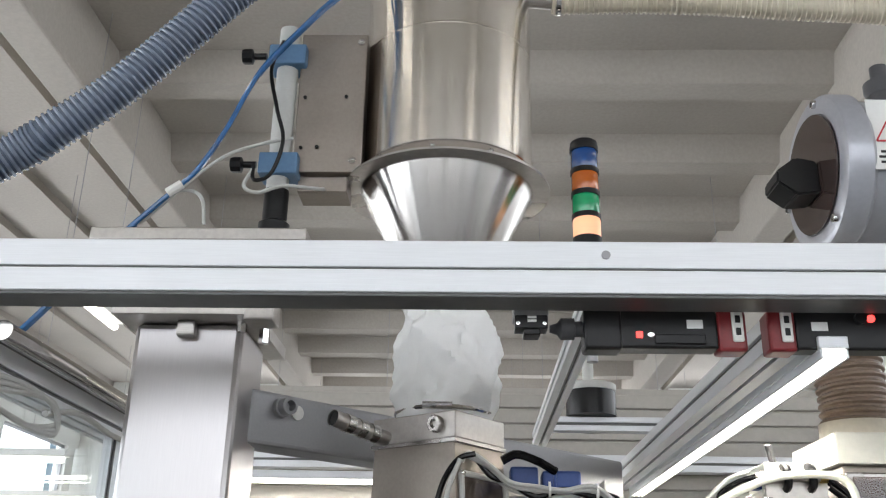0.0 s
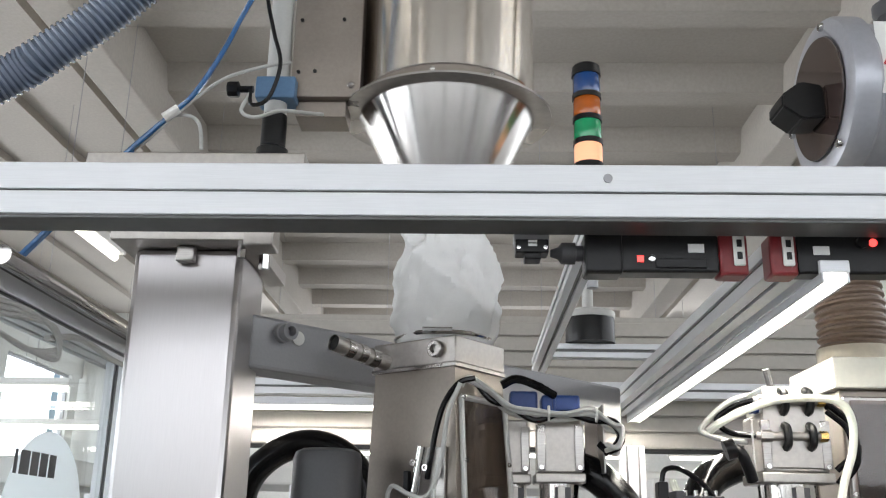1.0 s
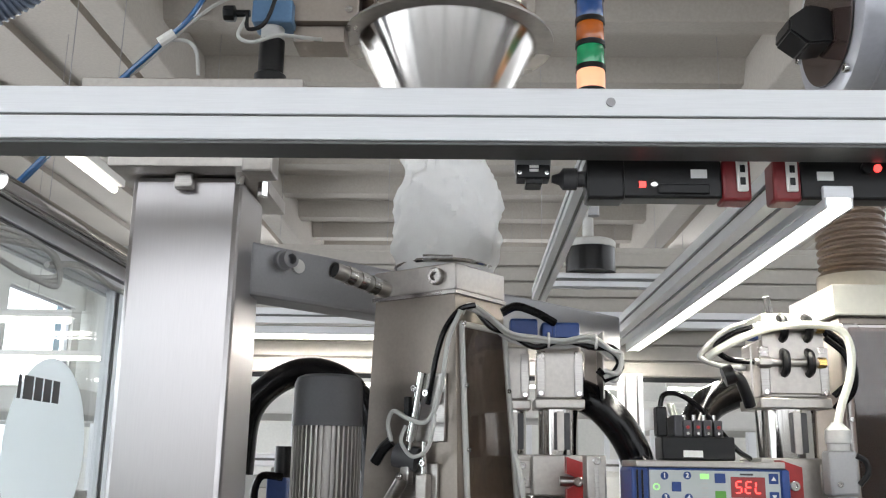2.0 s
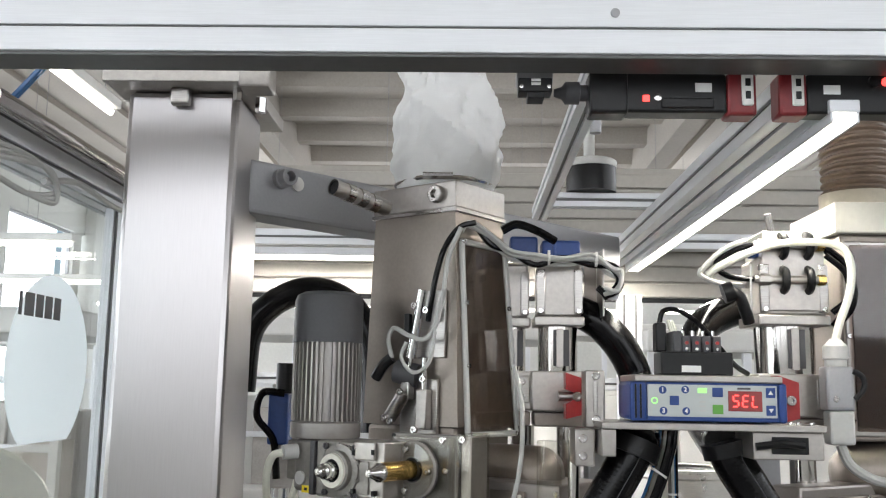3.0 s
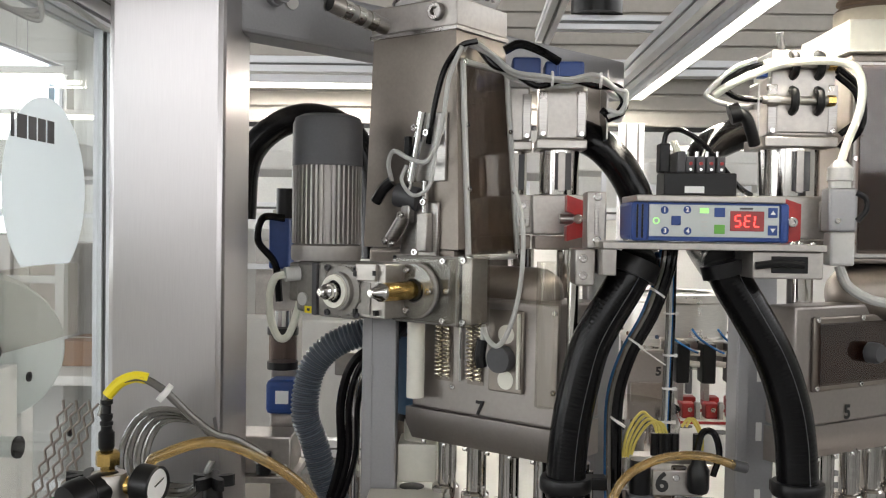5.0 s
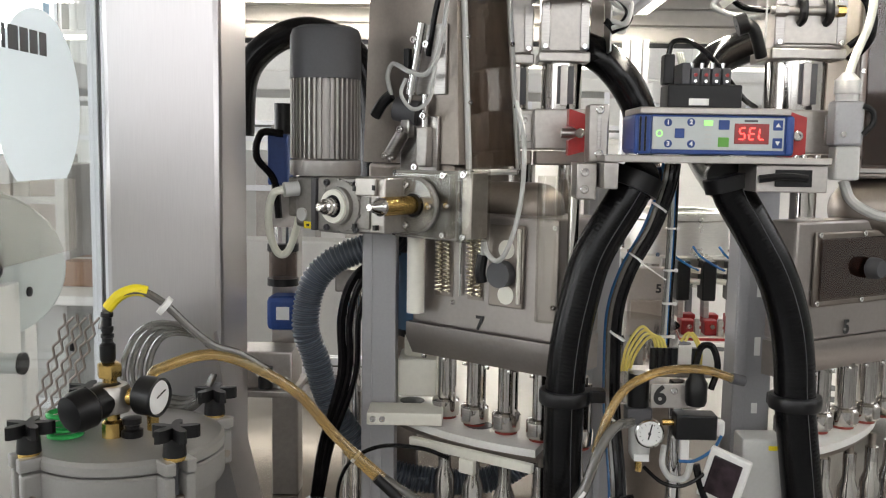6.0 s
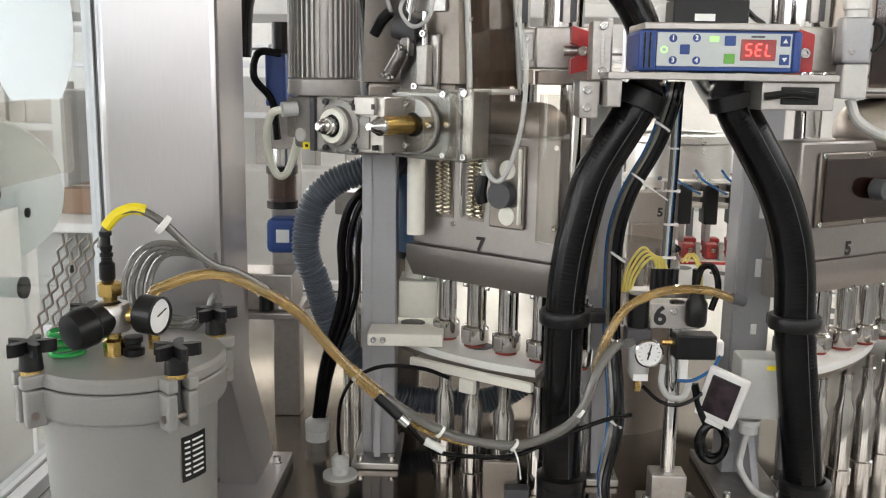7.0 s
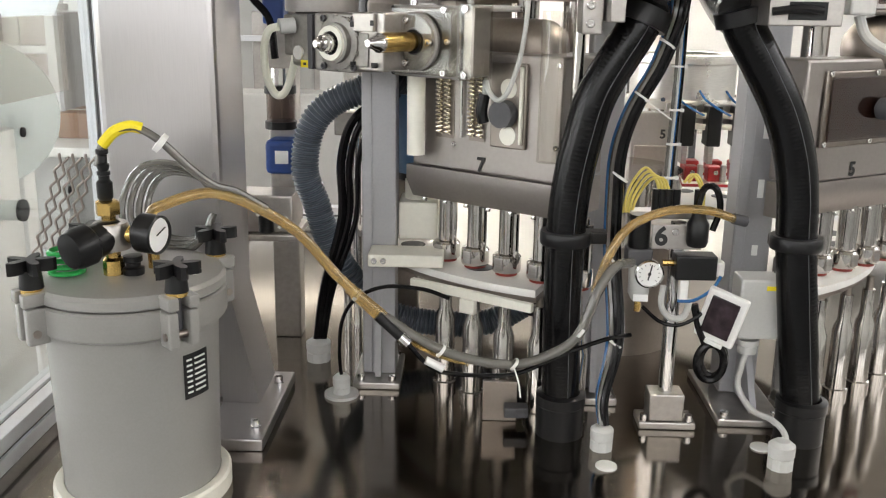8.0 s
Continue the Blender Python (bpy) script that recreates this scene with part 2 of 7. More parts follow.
def spline(pts, n=10):
    """A smooth way through points."""
    p = [Vector(v) for v in pts]
    p = [2 * p[0] - p[1]] + p + [2 * p[-1] - p[-2]]
    out = []
    for i in range(1, len(p) - 2):
        for k in range(n):
            t = k / n
            out.append(0.5 * (2 * p[i] + (p[i + 1] - p[i - 1]) * t + (2 * p[i - 1] - 5 * p[i] + 4 * p[i + 1] - p[i + 2]) * t * t
                              + (3 * p[i] - p[i - 1] - 3 * p[i + 1] + p[i + 2]) * t ** 3))
    return out + [p[-2]]


def sweep(bm, pts, r, seg=10, n=10, rib=0.0, pitch=0.0, caps=True):
    """A tube along a smooth way; rib and pitch give it rings."""
    way = spline(pts, n) if len(pts) > 2 else [Vector(v) for v in pts]
    radii = [r] * len(way)
    if rib:
        fine, radii, carry = [], [], 0
        step = pitch / 4
        pos = 0.0
        for a, b in zip(way, way[1:]):
            L = (b - a).length
            while pos < L:
                fine.append(a.lerp(b, pos / L))
                radii.append(r + (rib, rib, 0, 0)[carry % 4])
                carry += 1
                pos += step
            pos -= L
        way = fine
    t = (way[1] - way[0]).normalized()
    side = t.orthogonal().normalized()
    rings = []
    for i, c in enumerate(way):
        t = (way[min(i + 1, len(way) - 1)] - way[max(i - 1, 0)]).normalized()
        side = (side - t * side.dot(t)).normalized()
        up = t.cross(side)
        rings.append([bm.verts.new(c + radii[i] * (math.cos(2 * math.pi * k / seg) * side + math.sin(2 * math.pi * k / seg) * up)) for k in range(seg)])
    for p, q in zip(rings, rings[1:]):
        for k in range(seg):
            bm.faces.new((p[k], p[(k + 1) % seg], q[(k + 1) % seg], q[k]))
    if caps:
        bm.faces.new(rings[0][::-1]), bm.faces.new(rings[-1])
    return bm


def prism(bm, outline, a, b, axis="z"):
    """A flat outline of two coordinates pushed from a to b along an axis."""
    def place(u, v, w):
        return {"z": (u, v, w), "y": (u, w, v), "x": (w, u, v)}[axis]
    lo = [bm.verts.new(place(u, v, a)) for u, v in outline]
    hi = [bm.verts.new(place(u, v, b)) for u, v in outline]
    bm.faces.new(lo[::-1]), bm.faces.new(hi)
    for i in range(len(lo)):
        j = (i + 1) % len(lo)
        bm.faces.new((lo[i], lo[j], hi[j], hi[i]))
    bmesh.ops.recalc_face_normals(bm, faces=bm.faces)
    return bm


def profile_bar(parent, name, along, a, b, u0, u1, v0, v1, slots=True, label=""):
    """An aluminium extrusion along an axis: rounded bar, slots let into its faces at every 40 mm, their shade painted
    on a dark core.
    """
    def put(bm, p, q, r, s, bev):
        if along == "x":
            box(bm, a, b, p, q, r, s, bev)
        elif along == "y":
            box(bm, p, q, a, b, r, s, bev)
        else:
            box(bm, p, q, r, s, a, b, bev)
    nu, nv = max(1, round((u1 - u0) / 0.042)), max(1, round((v1 - v0) / 0.042))
    lips = B()
    g, d = 0.004, 0.006
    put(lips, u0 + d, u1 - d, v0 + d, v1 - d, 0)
    core = part(name, lips, alu_shade, parent, label)
    us = [u0 + (u1 - u0) * i / nu for i in range(nu + 1)]
    vs = [v0 + (v1 - v0) * i / nv for i in range(nv + 1)]
    mu = [u0] + [(p + q) / 2 for p, q in zip(us, us[1:])] + [u1]
    mv = [v0] + [(p + q) / 2 for p, q in zip(vs, vs[1:])] + [v1]
    for i in range(len(mu) - 1):
        for j in range(len(mv) - 1):
            lip = B()
            put(lip, mu[i] + (g if i else 0), mu[i + 1] - (g if i < len(mu) - 2 else 0),
                mv[j] + (g if j else 0), mv[j + 1] - (g if j < len(mv) - 2 else 0), 0.0015)
            part("lip", lip, alu, core)
    return core


def screw(parent, at, normal, r=0.006, h=0.005, material=None):
    """A socket-head screw with its hollow."""
    n = Vector(normal).normalized()
    bm = lathe(B(), at, [(0, 0), (r, 0), (r, h * 0.85), (r * 0.88, h), (r * 0.52, h), (r * 0.45, h * 0.45), (0, h * 0.45)], 12, n)
    return part("screw", bm, material or chrome, parent)


def sheet_text(words, size, m, material, parent=None, name="lettering"):
    """Flat raised lettering as a mesh, lying in the plane of m."""
    cu = bpy.data.curves.new(name, "FONT")
    cu.offset = 0.035 * size
    cu.body, cu.size, cu.extrude, cu.align_x, cu.align_y, cu.resolution_u = words, size, 0.0004, "CENTER", "CENTER", 3
    tmp = new(name, cu)
    me = bpy.data.meshes.new_from_object(tmp.evaluated_get(bpy.context.evaluated_depsgraph_get()))
    bpy.data.objects.remove(tmp)
    bm = B()
    bm.from_mesh(me)
    bpy.data.meshes.remove(me)
    bmesh.ops.transform(bm, matrix=m, verts=bm.verts)
    return part(name, bm, material, parent)


def translucent(name, colour, share=0.6):
    """A thin white film that lets light through from behind."""
    m = bpy.data.materials.new(name)
    m.use_nodes = True
    nt = m.node_tree
    b = nt.nodes["Principled BSDF"]
    b.inputs["Base Color"].default_value, b.inputs["Roughness"].default_value = (*colour, 1), 0.4
    t, mx = nt.nodes.new("ShaderNodeBsdfTranslucent"), nt.nodes.new("ShaderNodeMixShader")
    t.inputs[0].default_value, mx.inputs[0].default_value = (*colour, 1), share
    nt.links.new(b.outputs[0], mx.inputs[1]), nt.links.new(t.outputs[0], mx.inputs[2])
    nt.links.new(mx.outputs[0], nt.nodes["Material Output"].inputs[0])
    return m


bowl_steel = mat("bright_satin_steel", (0.74, 0.72, 0.68), 0.3, 0.9, 0.05, 60, (1, 1, 6), 0.06, 6, 0.03, 0.06)
disc_white = translucent("frosted_film", (0.95, 0.98, 0.99), 0.65)
dust_pale = mat("pale_powder", (0.30, 0.26, 0.21), 0.8, 0, 0.15, 200, (1, 1, 1), 0.2, 20, 0.1)
dust_pane = mat("dusty_powder", (0.22, 0.18, 0.152), 0.4, 0, 0.15, 60, (1, 1, 0.4), 0.3, 9, 0.1)
satin_steel = mat("satin_steel_face", (0.335, 0.305, 0.288), 0.42, 0.9, 0.03, 120, (1, 1, 1), 0.08, 5, 0.03, 0.05)
shutter_paint = mat("beige_shutter_paint", (0.45, 0.425, 0.385), 0.55, 0, 0.04, 60, (1, 1, 1), 0.08, 2)
cardboard = mat("brown_cardboard", (0.30, 0.17, 0.10), 0.85, 0, 0.06, 80, (1, 1, 1), 0.1, 5, 0.05)
film_white = translucent("wrapped_film", (0.80, 0.84, 0.82), 0.4)
mirror_steel = mat("hopper_mirror_steel", (0.74, 0.70, 0.65), 0.17, 1, 0.03, 26, (1, 1, 0.2), 0.05, 3, 0.0, 0.02)

def brushed_round(m, amount):
    """Gives a turned part its circular brushing."""
    nt = m.node_tree
    tn = nt.nodes.new("ShaderNodeTangent")
    tn.direction_type, tn.axis = "RADIAL", "Z"
    b = nt.nodes["Principled BSDF"]
    b.inputs["Anisotropic"].default_value, b.inputs["Anisotropic Rotation"].default_value = amount, 0.25
    nt.links.new(tn.outputs[0], b.inputs["Tangent"])


brushed_round(mirror_steel, 0.96)
brushed_round(steel_cone, 0.93)

S5 = Matrix.Translation((0.716, 1.82, 0)) @ pose(0, 0, 0, 0, 0, 32) @ Matrix.Translation((0.064, 0.6, 0))
RING = (0.33, 2.22)


# ---- the hall ----
def hall():
    single("floor", box(B(), -8, 7, -6, 19, -0.1, 0), floor_paint, (0, 0, 0), "grey epoxy factory floor", "floor", kind="structure")
    c = B()
    box(c, -8, 7, -6, 19, 6.0, 6.2)
    for i in range(17):
        y = -5 + 1.45 * i
        prism(c, [(y, 6.0), (y + 0.1, 5.74), (y + 0.36, 5.74), (y + 0.5, 6.0)], -3.0, 3.0, "x")
    for x in (-3.3, 2.95):
        box(c, x, x + 0.32, -6, 19, 5.35, 6.0, 0.02)
    for s in (-1, 1):
        for i in range(5):
            x = s * (3.9 + 0.9 * i)
            box(c, x - 0.03, x + 0.03, -6, 19, 5.9, 6.0)
    single("ceiling", c, concrete, (0, 0, 6), "beige ribbed concrete hall ceiling with girders", "ceiling", kind="structure")
    w = B()
    box(w, -8.2, 7.2, 18.9, 19.1, 0, 4.4)
    box(w, -8.2, 7.2, 18.9, 19.1, 5.75, 6.2)
    for x in (-8.2, -4, -1, 2.2, 5.6):
        box(w, x, x + 0.9, 18.9, 19.1, 4.4, 5.75)
    single("wall_north", w, wall_paint, (0, 19, 0), "pale hall end wall with high window band", "wall", kind="structure")
    w = B()
    box(w, -8.2, -8, -6, 19, 0, 0.7)
    box(w, -8.2, -8, -6, 19, 4.6, 6.2)
    for i in range(9):
        y = -6 + 3.05 * i
        box(w, -8.2, -8, y, y + 0.35, 0.7, 4.6)
    single("wall_west", w, wall_paint, (-8, 0, 0), "hall side wall with tall factory windows", "wall", kind="structure")
    w = B()
    box(w, 7, 7.2, -6, 19, 0, 3.4)
    box(w, 7, 7.2, -6, 19, 5.4, 6.2)
    single("wall_east", w, wall_paint, (7, 0, 0), "pale hall side wall with an added window band", "wall", kind="structure")
    w = B()
    box(w, -8.2, 7.2, -6.2, -6, 0, 2.2)
    box(w, -8.2, 7.2, -6.2, -6, 4.8, 6.2)
    for x in (-8.2, -4.4, -0.6, 3.2, 6.6):
        box(w, x, x + 0.6, -6.2, -6, 2.2, 4.8)
    single("wall_south", w, wall_paint, (0, -6, 0), "pale hall end wall with windows", "wall", kind="structure")
    n = 0
    for y in [-5.65 + 3.05 * i for i in range(8)]:
        n += 1
        win = thing("window_%d" % n, (-8.1, y + 1.35, 0.7), "tall steel-framed factory window with bright daylight", "window", kind="structure")
        for k in (0, 3):
            part("mullion", box(B(), -8.13, -8.07, y + 0.9 * k - 0.03, y + 0.9 * k + 0.03, 0.7, 4.6), paint_grey, win)
        for z in (0.73, 2.65, 4.57):
            part("transom", box(B(), -8.12, -8.08, y, y + 2.7, z - 0.03, z + 0.03), paint_grey, win)
    for x in (-3.1, -0.1, 3.1):
        n += 1
        win = thing("window_%d" % n, (x + 1.2, 19, 4.4), "high end-wall window with pale frame", "window", kind="structure")
        for k in range(4):
            part("mullion", box(B(), x + 0.76 * k - 0.05, x + 0.76 * k + 0.05, 18.95, 19.05, 4.4, 5.75), paint_grey, win)
        part("transom", box(B(), x, x + 2.3, 18.96, 19.04, 5.0, 5.08), paint_grey, win)


def hall_backdrop():
    b = B()
    box(b, -9.2, -9.1, -7, 20, 0.3, 6)
    single("backdrop", b, west_glow, (-9, 0, 0), "bright daylight outside the side windows", "sky", kind="structure")
    # Glow for the added east band, which no seen window calls for.
    b = B()
    box(b, 8.1, 8.2, -7, 20, 2.5, 6)
    single("backdrop", b, sky_glow, (8, 0, 0), "glowing sheet outside the added east windows", "sky", kind="structure")
    b = B()
    box(b, -9, 8, 20.1, 20.2, 3.5, 6.2)
    single("backdrop", b, sky_glow, (0, 20, 0), "bright daylight outside the end windows", "sky", kind="structure")
    b = B()
    box(b, -9, 8, -7.2, -7.1, 0.8, 6)
    single("backdrop", b, sky_glow, (0, -7, 0), "bright daylight outside the entrance windows", "sky", kind="structure")


def hall_lamp(x, y, z, length, along="x", slim=False):
    lamp = thing("hall_lamp", (x, y, z + 0.1), "long fluorescent batten lamp hanging under the ceiling", "ceiling lamp", "hall lamps")
    L, w = length / 2, 0.05 if slim else 0.07
    if along == "x":
        part("housing", box(B(), x - L, x + L, y - w, y + w, z + 0.03, z + 0.1, 0.008), plastic_white, lamp)
        part("tube", cyl(B(), (x - L + 0.04, y, z), (x + L - 0.04, y, z), 0.028, seg=10), lamp_glow, lamp, "lit white tube")
    else:
        part("housing", box(B(), x - w, x + w, y - L, y + L, z + 0.03, z + 0.1, 0.008), plastic_white, lamp)
        part("tube", cyl(B(), (x, y - L + 0.04, z), (x, y + L - 0.04, z), 0.028, seg=10), lamp_glow, lamp, "lit white tube")
    for s in (-0.7, 0.7):
        px, py = (x + s * L, y) if along == "x" else (x, y + s * L)
        part("hanger", cyl(B(), (px, py, z + 0.1), (px, py, 6.0), 0.003, seg=6), paint_grey, lamp)


hall()
hall_backdrop()
for x in (-5.2, -1.75, 1.6, 4.6):
    for y in (9.0, 12.5, 16.0):
        hall_lamp(x, y, 2.95, 2.6)
hall_lamp(-2.85, 6.5, 3.72, 1.2, "y")
hall_lamp(-4.2, 5.2, 3.5, 2.4, "y")
for x, y in ((-2.4, -2.5), (2.2, -2.5), (-2.4, 1.0), (3.4, 2.0)):
    hall_lamp(x, y, 4.6, 2.4, "y")


# ---- other machines in the hall, seen through the guards ----
def far_machine(x, y, w, d, h, tint):
    m = thing("packing_machine", (x, y, 0), "white and steel packing machine with glazed guards", "machine", "machines in the hall")
    part("base", box(B(), x - w / 2, x + w / 2, y - d / 2, y + d / 2, 0.0, 0.9, 0.02), tint, m)
    part("roof", box(B(), x - w / 2, x + w / 2, y - d / 2, y + d / 2, h - 0.14, h, 0.02), plastic_white, m)
    n = 4
    for i in range(n + 1):
        px = x - w / 2 + 0.03 + (w - 0.06) * i / n
        part("post", box(B(), px - 0.025, px + 0.025, y - d / 2 + 0.01, y - d / 2 + 0.06, 0.9, h - 0.14, 0.004), alu, m)
    for z in (1.25, 1.6):
        part("rail", box(B(), x - w / 2, x + w / 2, y - d / 2 + 0.02, y - d / 2 + 0.05, z, z + 0.04, 0.004), alu, m)
    for i in range(9):
        u = x - w / 2 + w * (0.08 + 0.84 * random.random())
        s, hh = 0.06 + 0.12 * random.random(), 0.2 + 0.5 * random.random()
        part("module", box(B(), u - s, u + s, y - 0.2 - 0.012 * i, y + 0.2 + 0.012 * i, 0.89 - 0.004 * i, 0.9 + hh, 0.01), random.choice((steel, plastic_white, plastic_white, plastic_grey, alu_mill)), m)


for x, y, w, h in ((-3.4, 5.4, 2.6, 2.0), (-0.6, 7.2, 2.6, 2.1), (2.3, 6.4, 2.4, 2.0), (0.6, 10.2, 3.2, 2.3), (4.6, 8.5, 2.6, 2.1), (-3.6, 9.5, 2.6, 2.1)):
    far_machine(x, y, w, 1.1, h, random.choice((plastic_white, plastic_grey)))


# Made-up cabinet: white backing added to brighten the background and its reflections.
def white_backing():
    c = thing("white_backing_cabinet", (0.7, 3.9, 0), "added white cabinet brightening the background behind the machine", "cabinet")
    part("body", box(B(), 0.12, 1.48, 3.72, 4.15, 0.0, 1.62, 0.008), plastic_white, c)
    part("plinth", box(B(), 0.14, 1.46, 3.73, 4.1, -0.0, 0.08, 0.004), plastic_dark, c)
    for x in (0.14, 0.81):
        d = part("door", box(B(), x, x + 0.65, 3.70, 3.718, 0.1, 1.60, 0.004), plastic_white, c)
        part("handle", box(B(), x + 0.04, x + 0.065, 3.68, 3.70, 0.95, 1.09, 0.004), plastic_dark, d)
        for z in (0.3, 1.4):
            part("hinge", cyl(B(), (x + 0.64, 3.695, z), (x + 0.64, 3.695, z + 0.07), 0.008, seg=10), steel, d)
    part("top_rail", box(B(), 0.12, 1.48, 3.74, 3.78, 1.62, 1.65, 0.004), alu, c)


white_backing()


def packing_bench():
    t = thing("packing_bench", (-2.3, 4.9, 0), "white packing bench with a steel frame", "bench")
    part("top", box(B(), -3.3, -1.5, 4.5, 5.3, 0.78, 0.83, 0.01), plastic_white, t)
    for x in (-3.2, -1.6):
        for y in (4.58, 5.22):
            part("leg", box(B(), x - 0.03, x + 0.03, y - 0.03, y + 0.03, 0, 0.78, 0.004), alu, t)
    part("rail", box(B(), -3.2, -1.6, 4.56, 4.6, 0.25, 0.3, 0.004), alu, t)
    for x, y, w, h in ((-2.45, 4.85, 0.36, 0.2), (-1.95, 4.95, 0.3, 0.13), (-2.9, 5.0, 0.26, 0.3)):
        c = thing("carton", (x, y, 0.83), "brown cardboard carton on the packing bench", "carton", "cartons")
        part("body", box(B(), x - w / 2, x + w / 2, y - 0.16, y + 0.16, 0.831, 0.83 + h, 0.004), cardboard, c)
        part("tape", box(B(), x - w / 2 - 0.001, x + w / 2 + 0.001, y - 0.025, y + 0.025, 0.83 + h, 0.8315 + h, 0.0004), hose_cream, c)


def film_roll():
    r = thing("film_roll", (-1.5, 2.9, 0), "white roll of packing film on a stand", "film roll")
    c = (-1.42, 2.75, 1.22)
    part("roll", lathe(B(), c, [(0.04, -0.16), (0.2, -0.16), (0.204, -0.15), (0.204, 0.15), (0.2, 0.16), (0.04, 0.16)], 48, (0.5, -0.85, 0)), film_white, r)
    part("core", lathe(B(), c, [(0, -0.2), (0.035, -0.2), (0.035, 0.2), (0, 0.2)], 20, (0.5, -0.85, 0)), plastic_black, r)
    part("stand", box(B(), -1.60, -1.36, 2.86, 2.94, 0, 1.25, 0.006), plastic_white, r)
    part("web", box(B(), -1.62, -1.30, 2.60, 2.605, 0.80, 1.15, 0.001, None), film_white, r, "hanging film web")
    part("foot", box(B(), -1.75, -1.2, 2.7, 3.1, 0, 0.05, 0.006), paint_grey, r)
    d = thing("dancer_rollers", (-1.25, 2.3, 0), "white frame with two black film rollers", "roller frame")
    part("frame", box(B(), -1.30, -1.27, 2.05, 2.65, 0, 1.18, 0.004), plastic_white, d)
    for y, z in ((2.2, 1.12), (2.5, 0.98)):
        part("roller", cyl(B(), (-1.27, y, z), (-1.20, y, z), 0.028, seg=20), film_white, d)
        part("roller_end", cyl(B(), (-1.20, y, z), (-1.19, y, z), 0.03, seg=20), plastic_black, d)


packing_bench()
film_roll()


# ---- machine frame ----
def machine_table():
    t = thing("machine_table", (0, 2, 0), "polished stainless machine table on a steel base", "machine table")
    part("table_plate", box(B(), -0.88, 1.6, 1.30, 3.3, 0.76, 0.78, 0.003), plate_steel, t, "dark polished stainless plate")
    part("base_cabinet", box(B(), -0.86, 1.55, 1.36, 3.25, 0.0, 0.757, 0.01), paint_grey, t, "grey painted steel base")


def enclosure():
    e = thing("machine_guard", (0, 2, 0.78), "silver aluminium profile guard frame over the machine", "machine guard")
    # Core painted dark for the shade in the groove and under the beam.
    beam = part("front_beam", box(B(), -1.2, 1.5, 1.336, 1.404, 2.094, 2.179, 0.002), alu_shade, e, "wide slotted aluminium beam")
    part("upper_lip", box(B(), -1.2, 1.5, 1.33, 1.41, 2.139, 2.183, 0.002), alu, beam)
    part("lower_lip", box(B(), -1.2, 1.5, 1.33, 1.41, 2.099, 2.1362, 0.002), alu, beam)
    part("cap", cyl(B(), (0.202, 1.3295, 2.160), (0.202, 1.327, 2.160), 0.0068), paint_grey, beam, "round grey cap plug")
    part("joint_strip", box(B(), 0.628, 0.660, 1.327, 1.329, 2.141, 2.181, 0.0005), plastic_black, beam)
    profile_bar(e, "side_beam", "y", 1.44, 3.26, 0.465, 0.525, 2.045, 2.10)
    profile_bar(e, "top_beam", "y", 1.41, 2.72, 0.175, 0.215, 2.10, 2.14)
    profile_bar(e, "cross_beam", "x", 0.215, 0.60, 2.60, 2.64, 2.125, 2.165)
    profile_bar(e, "side_beam", "y", 1.42, 3.3, -0.86, -0.79, 2.00, 2.08)
    profile_bar(e, "bottom_rail", "y", 1.3, 3.3, -0.813, -0.75, 0.78, 0.842)
    profile_bar(e, "side_post", "z", 0.842, 2.0, -0.815, -0.765, 2.05, 2.10)
    profile_bar(e, "rear_post", "z", 0.84, 1.94, -0.84, -0.79, 3.2, 3.24)
    profile_bar(e, "rear_post", "z", 0.84, 1.94, 0.50, 0.58, 3.2, 3.25)
    profile_bar(e, "rear_beam", "x", -0.86, 1.5, 3.27, 3.33, 2.11, 2.165)
    profile_bar(e, "rear_rail", "x", -0.86, 1.5, 3.28, 3.32, 1.62, 1.66)
    profile_bar(e, "bottom_rail", "x", -0.75, 1.5, 3.25, 3.30, 0.78, 0.84)
    part("rear_panel", box(B(), -0.90, 1.5, 3.374, 3.382, 1.945, 2.42), shutter_paint, e, "beige rear panel")
    for k in range(8):
        part("shutter_slat", box(B(), -0.90, 1.5, 3.36, 3.3735, 1.947 + 0.057 * k, 1.998 + 0.057 * k, 0.005), shutter_paint, e)
    part("glazing_bead", box(B(), -0.86, 1.5, 3.345, 3.358, 1.928, 1.944, 0.001), plastic_black, e)
    part("seal", box(B(), -0.762, -0.757, 2.035, 2.048, 0.842, 2.0), plastic_black, e)


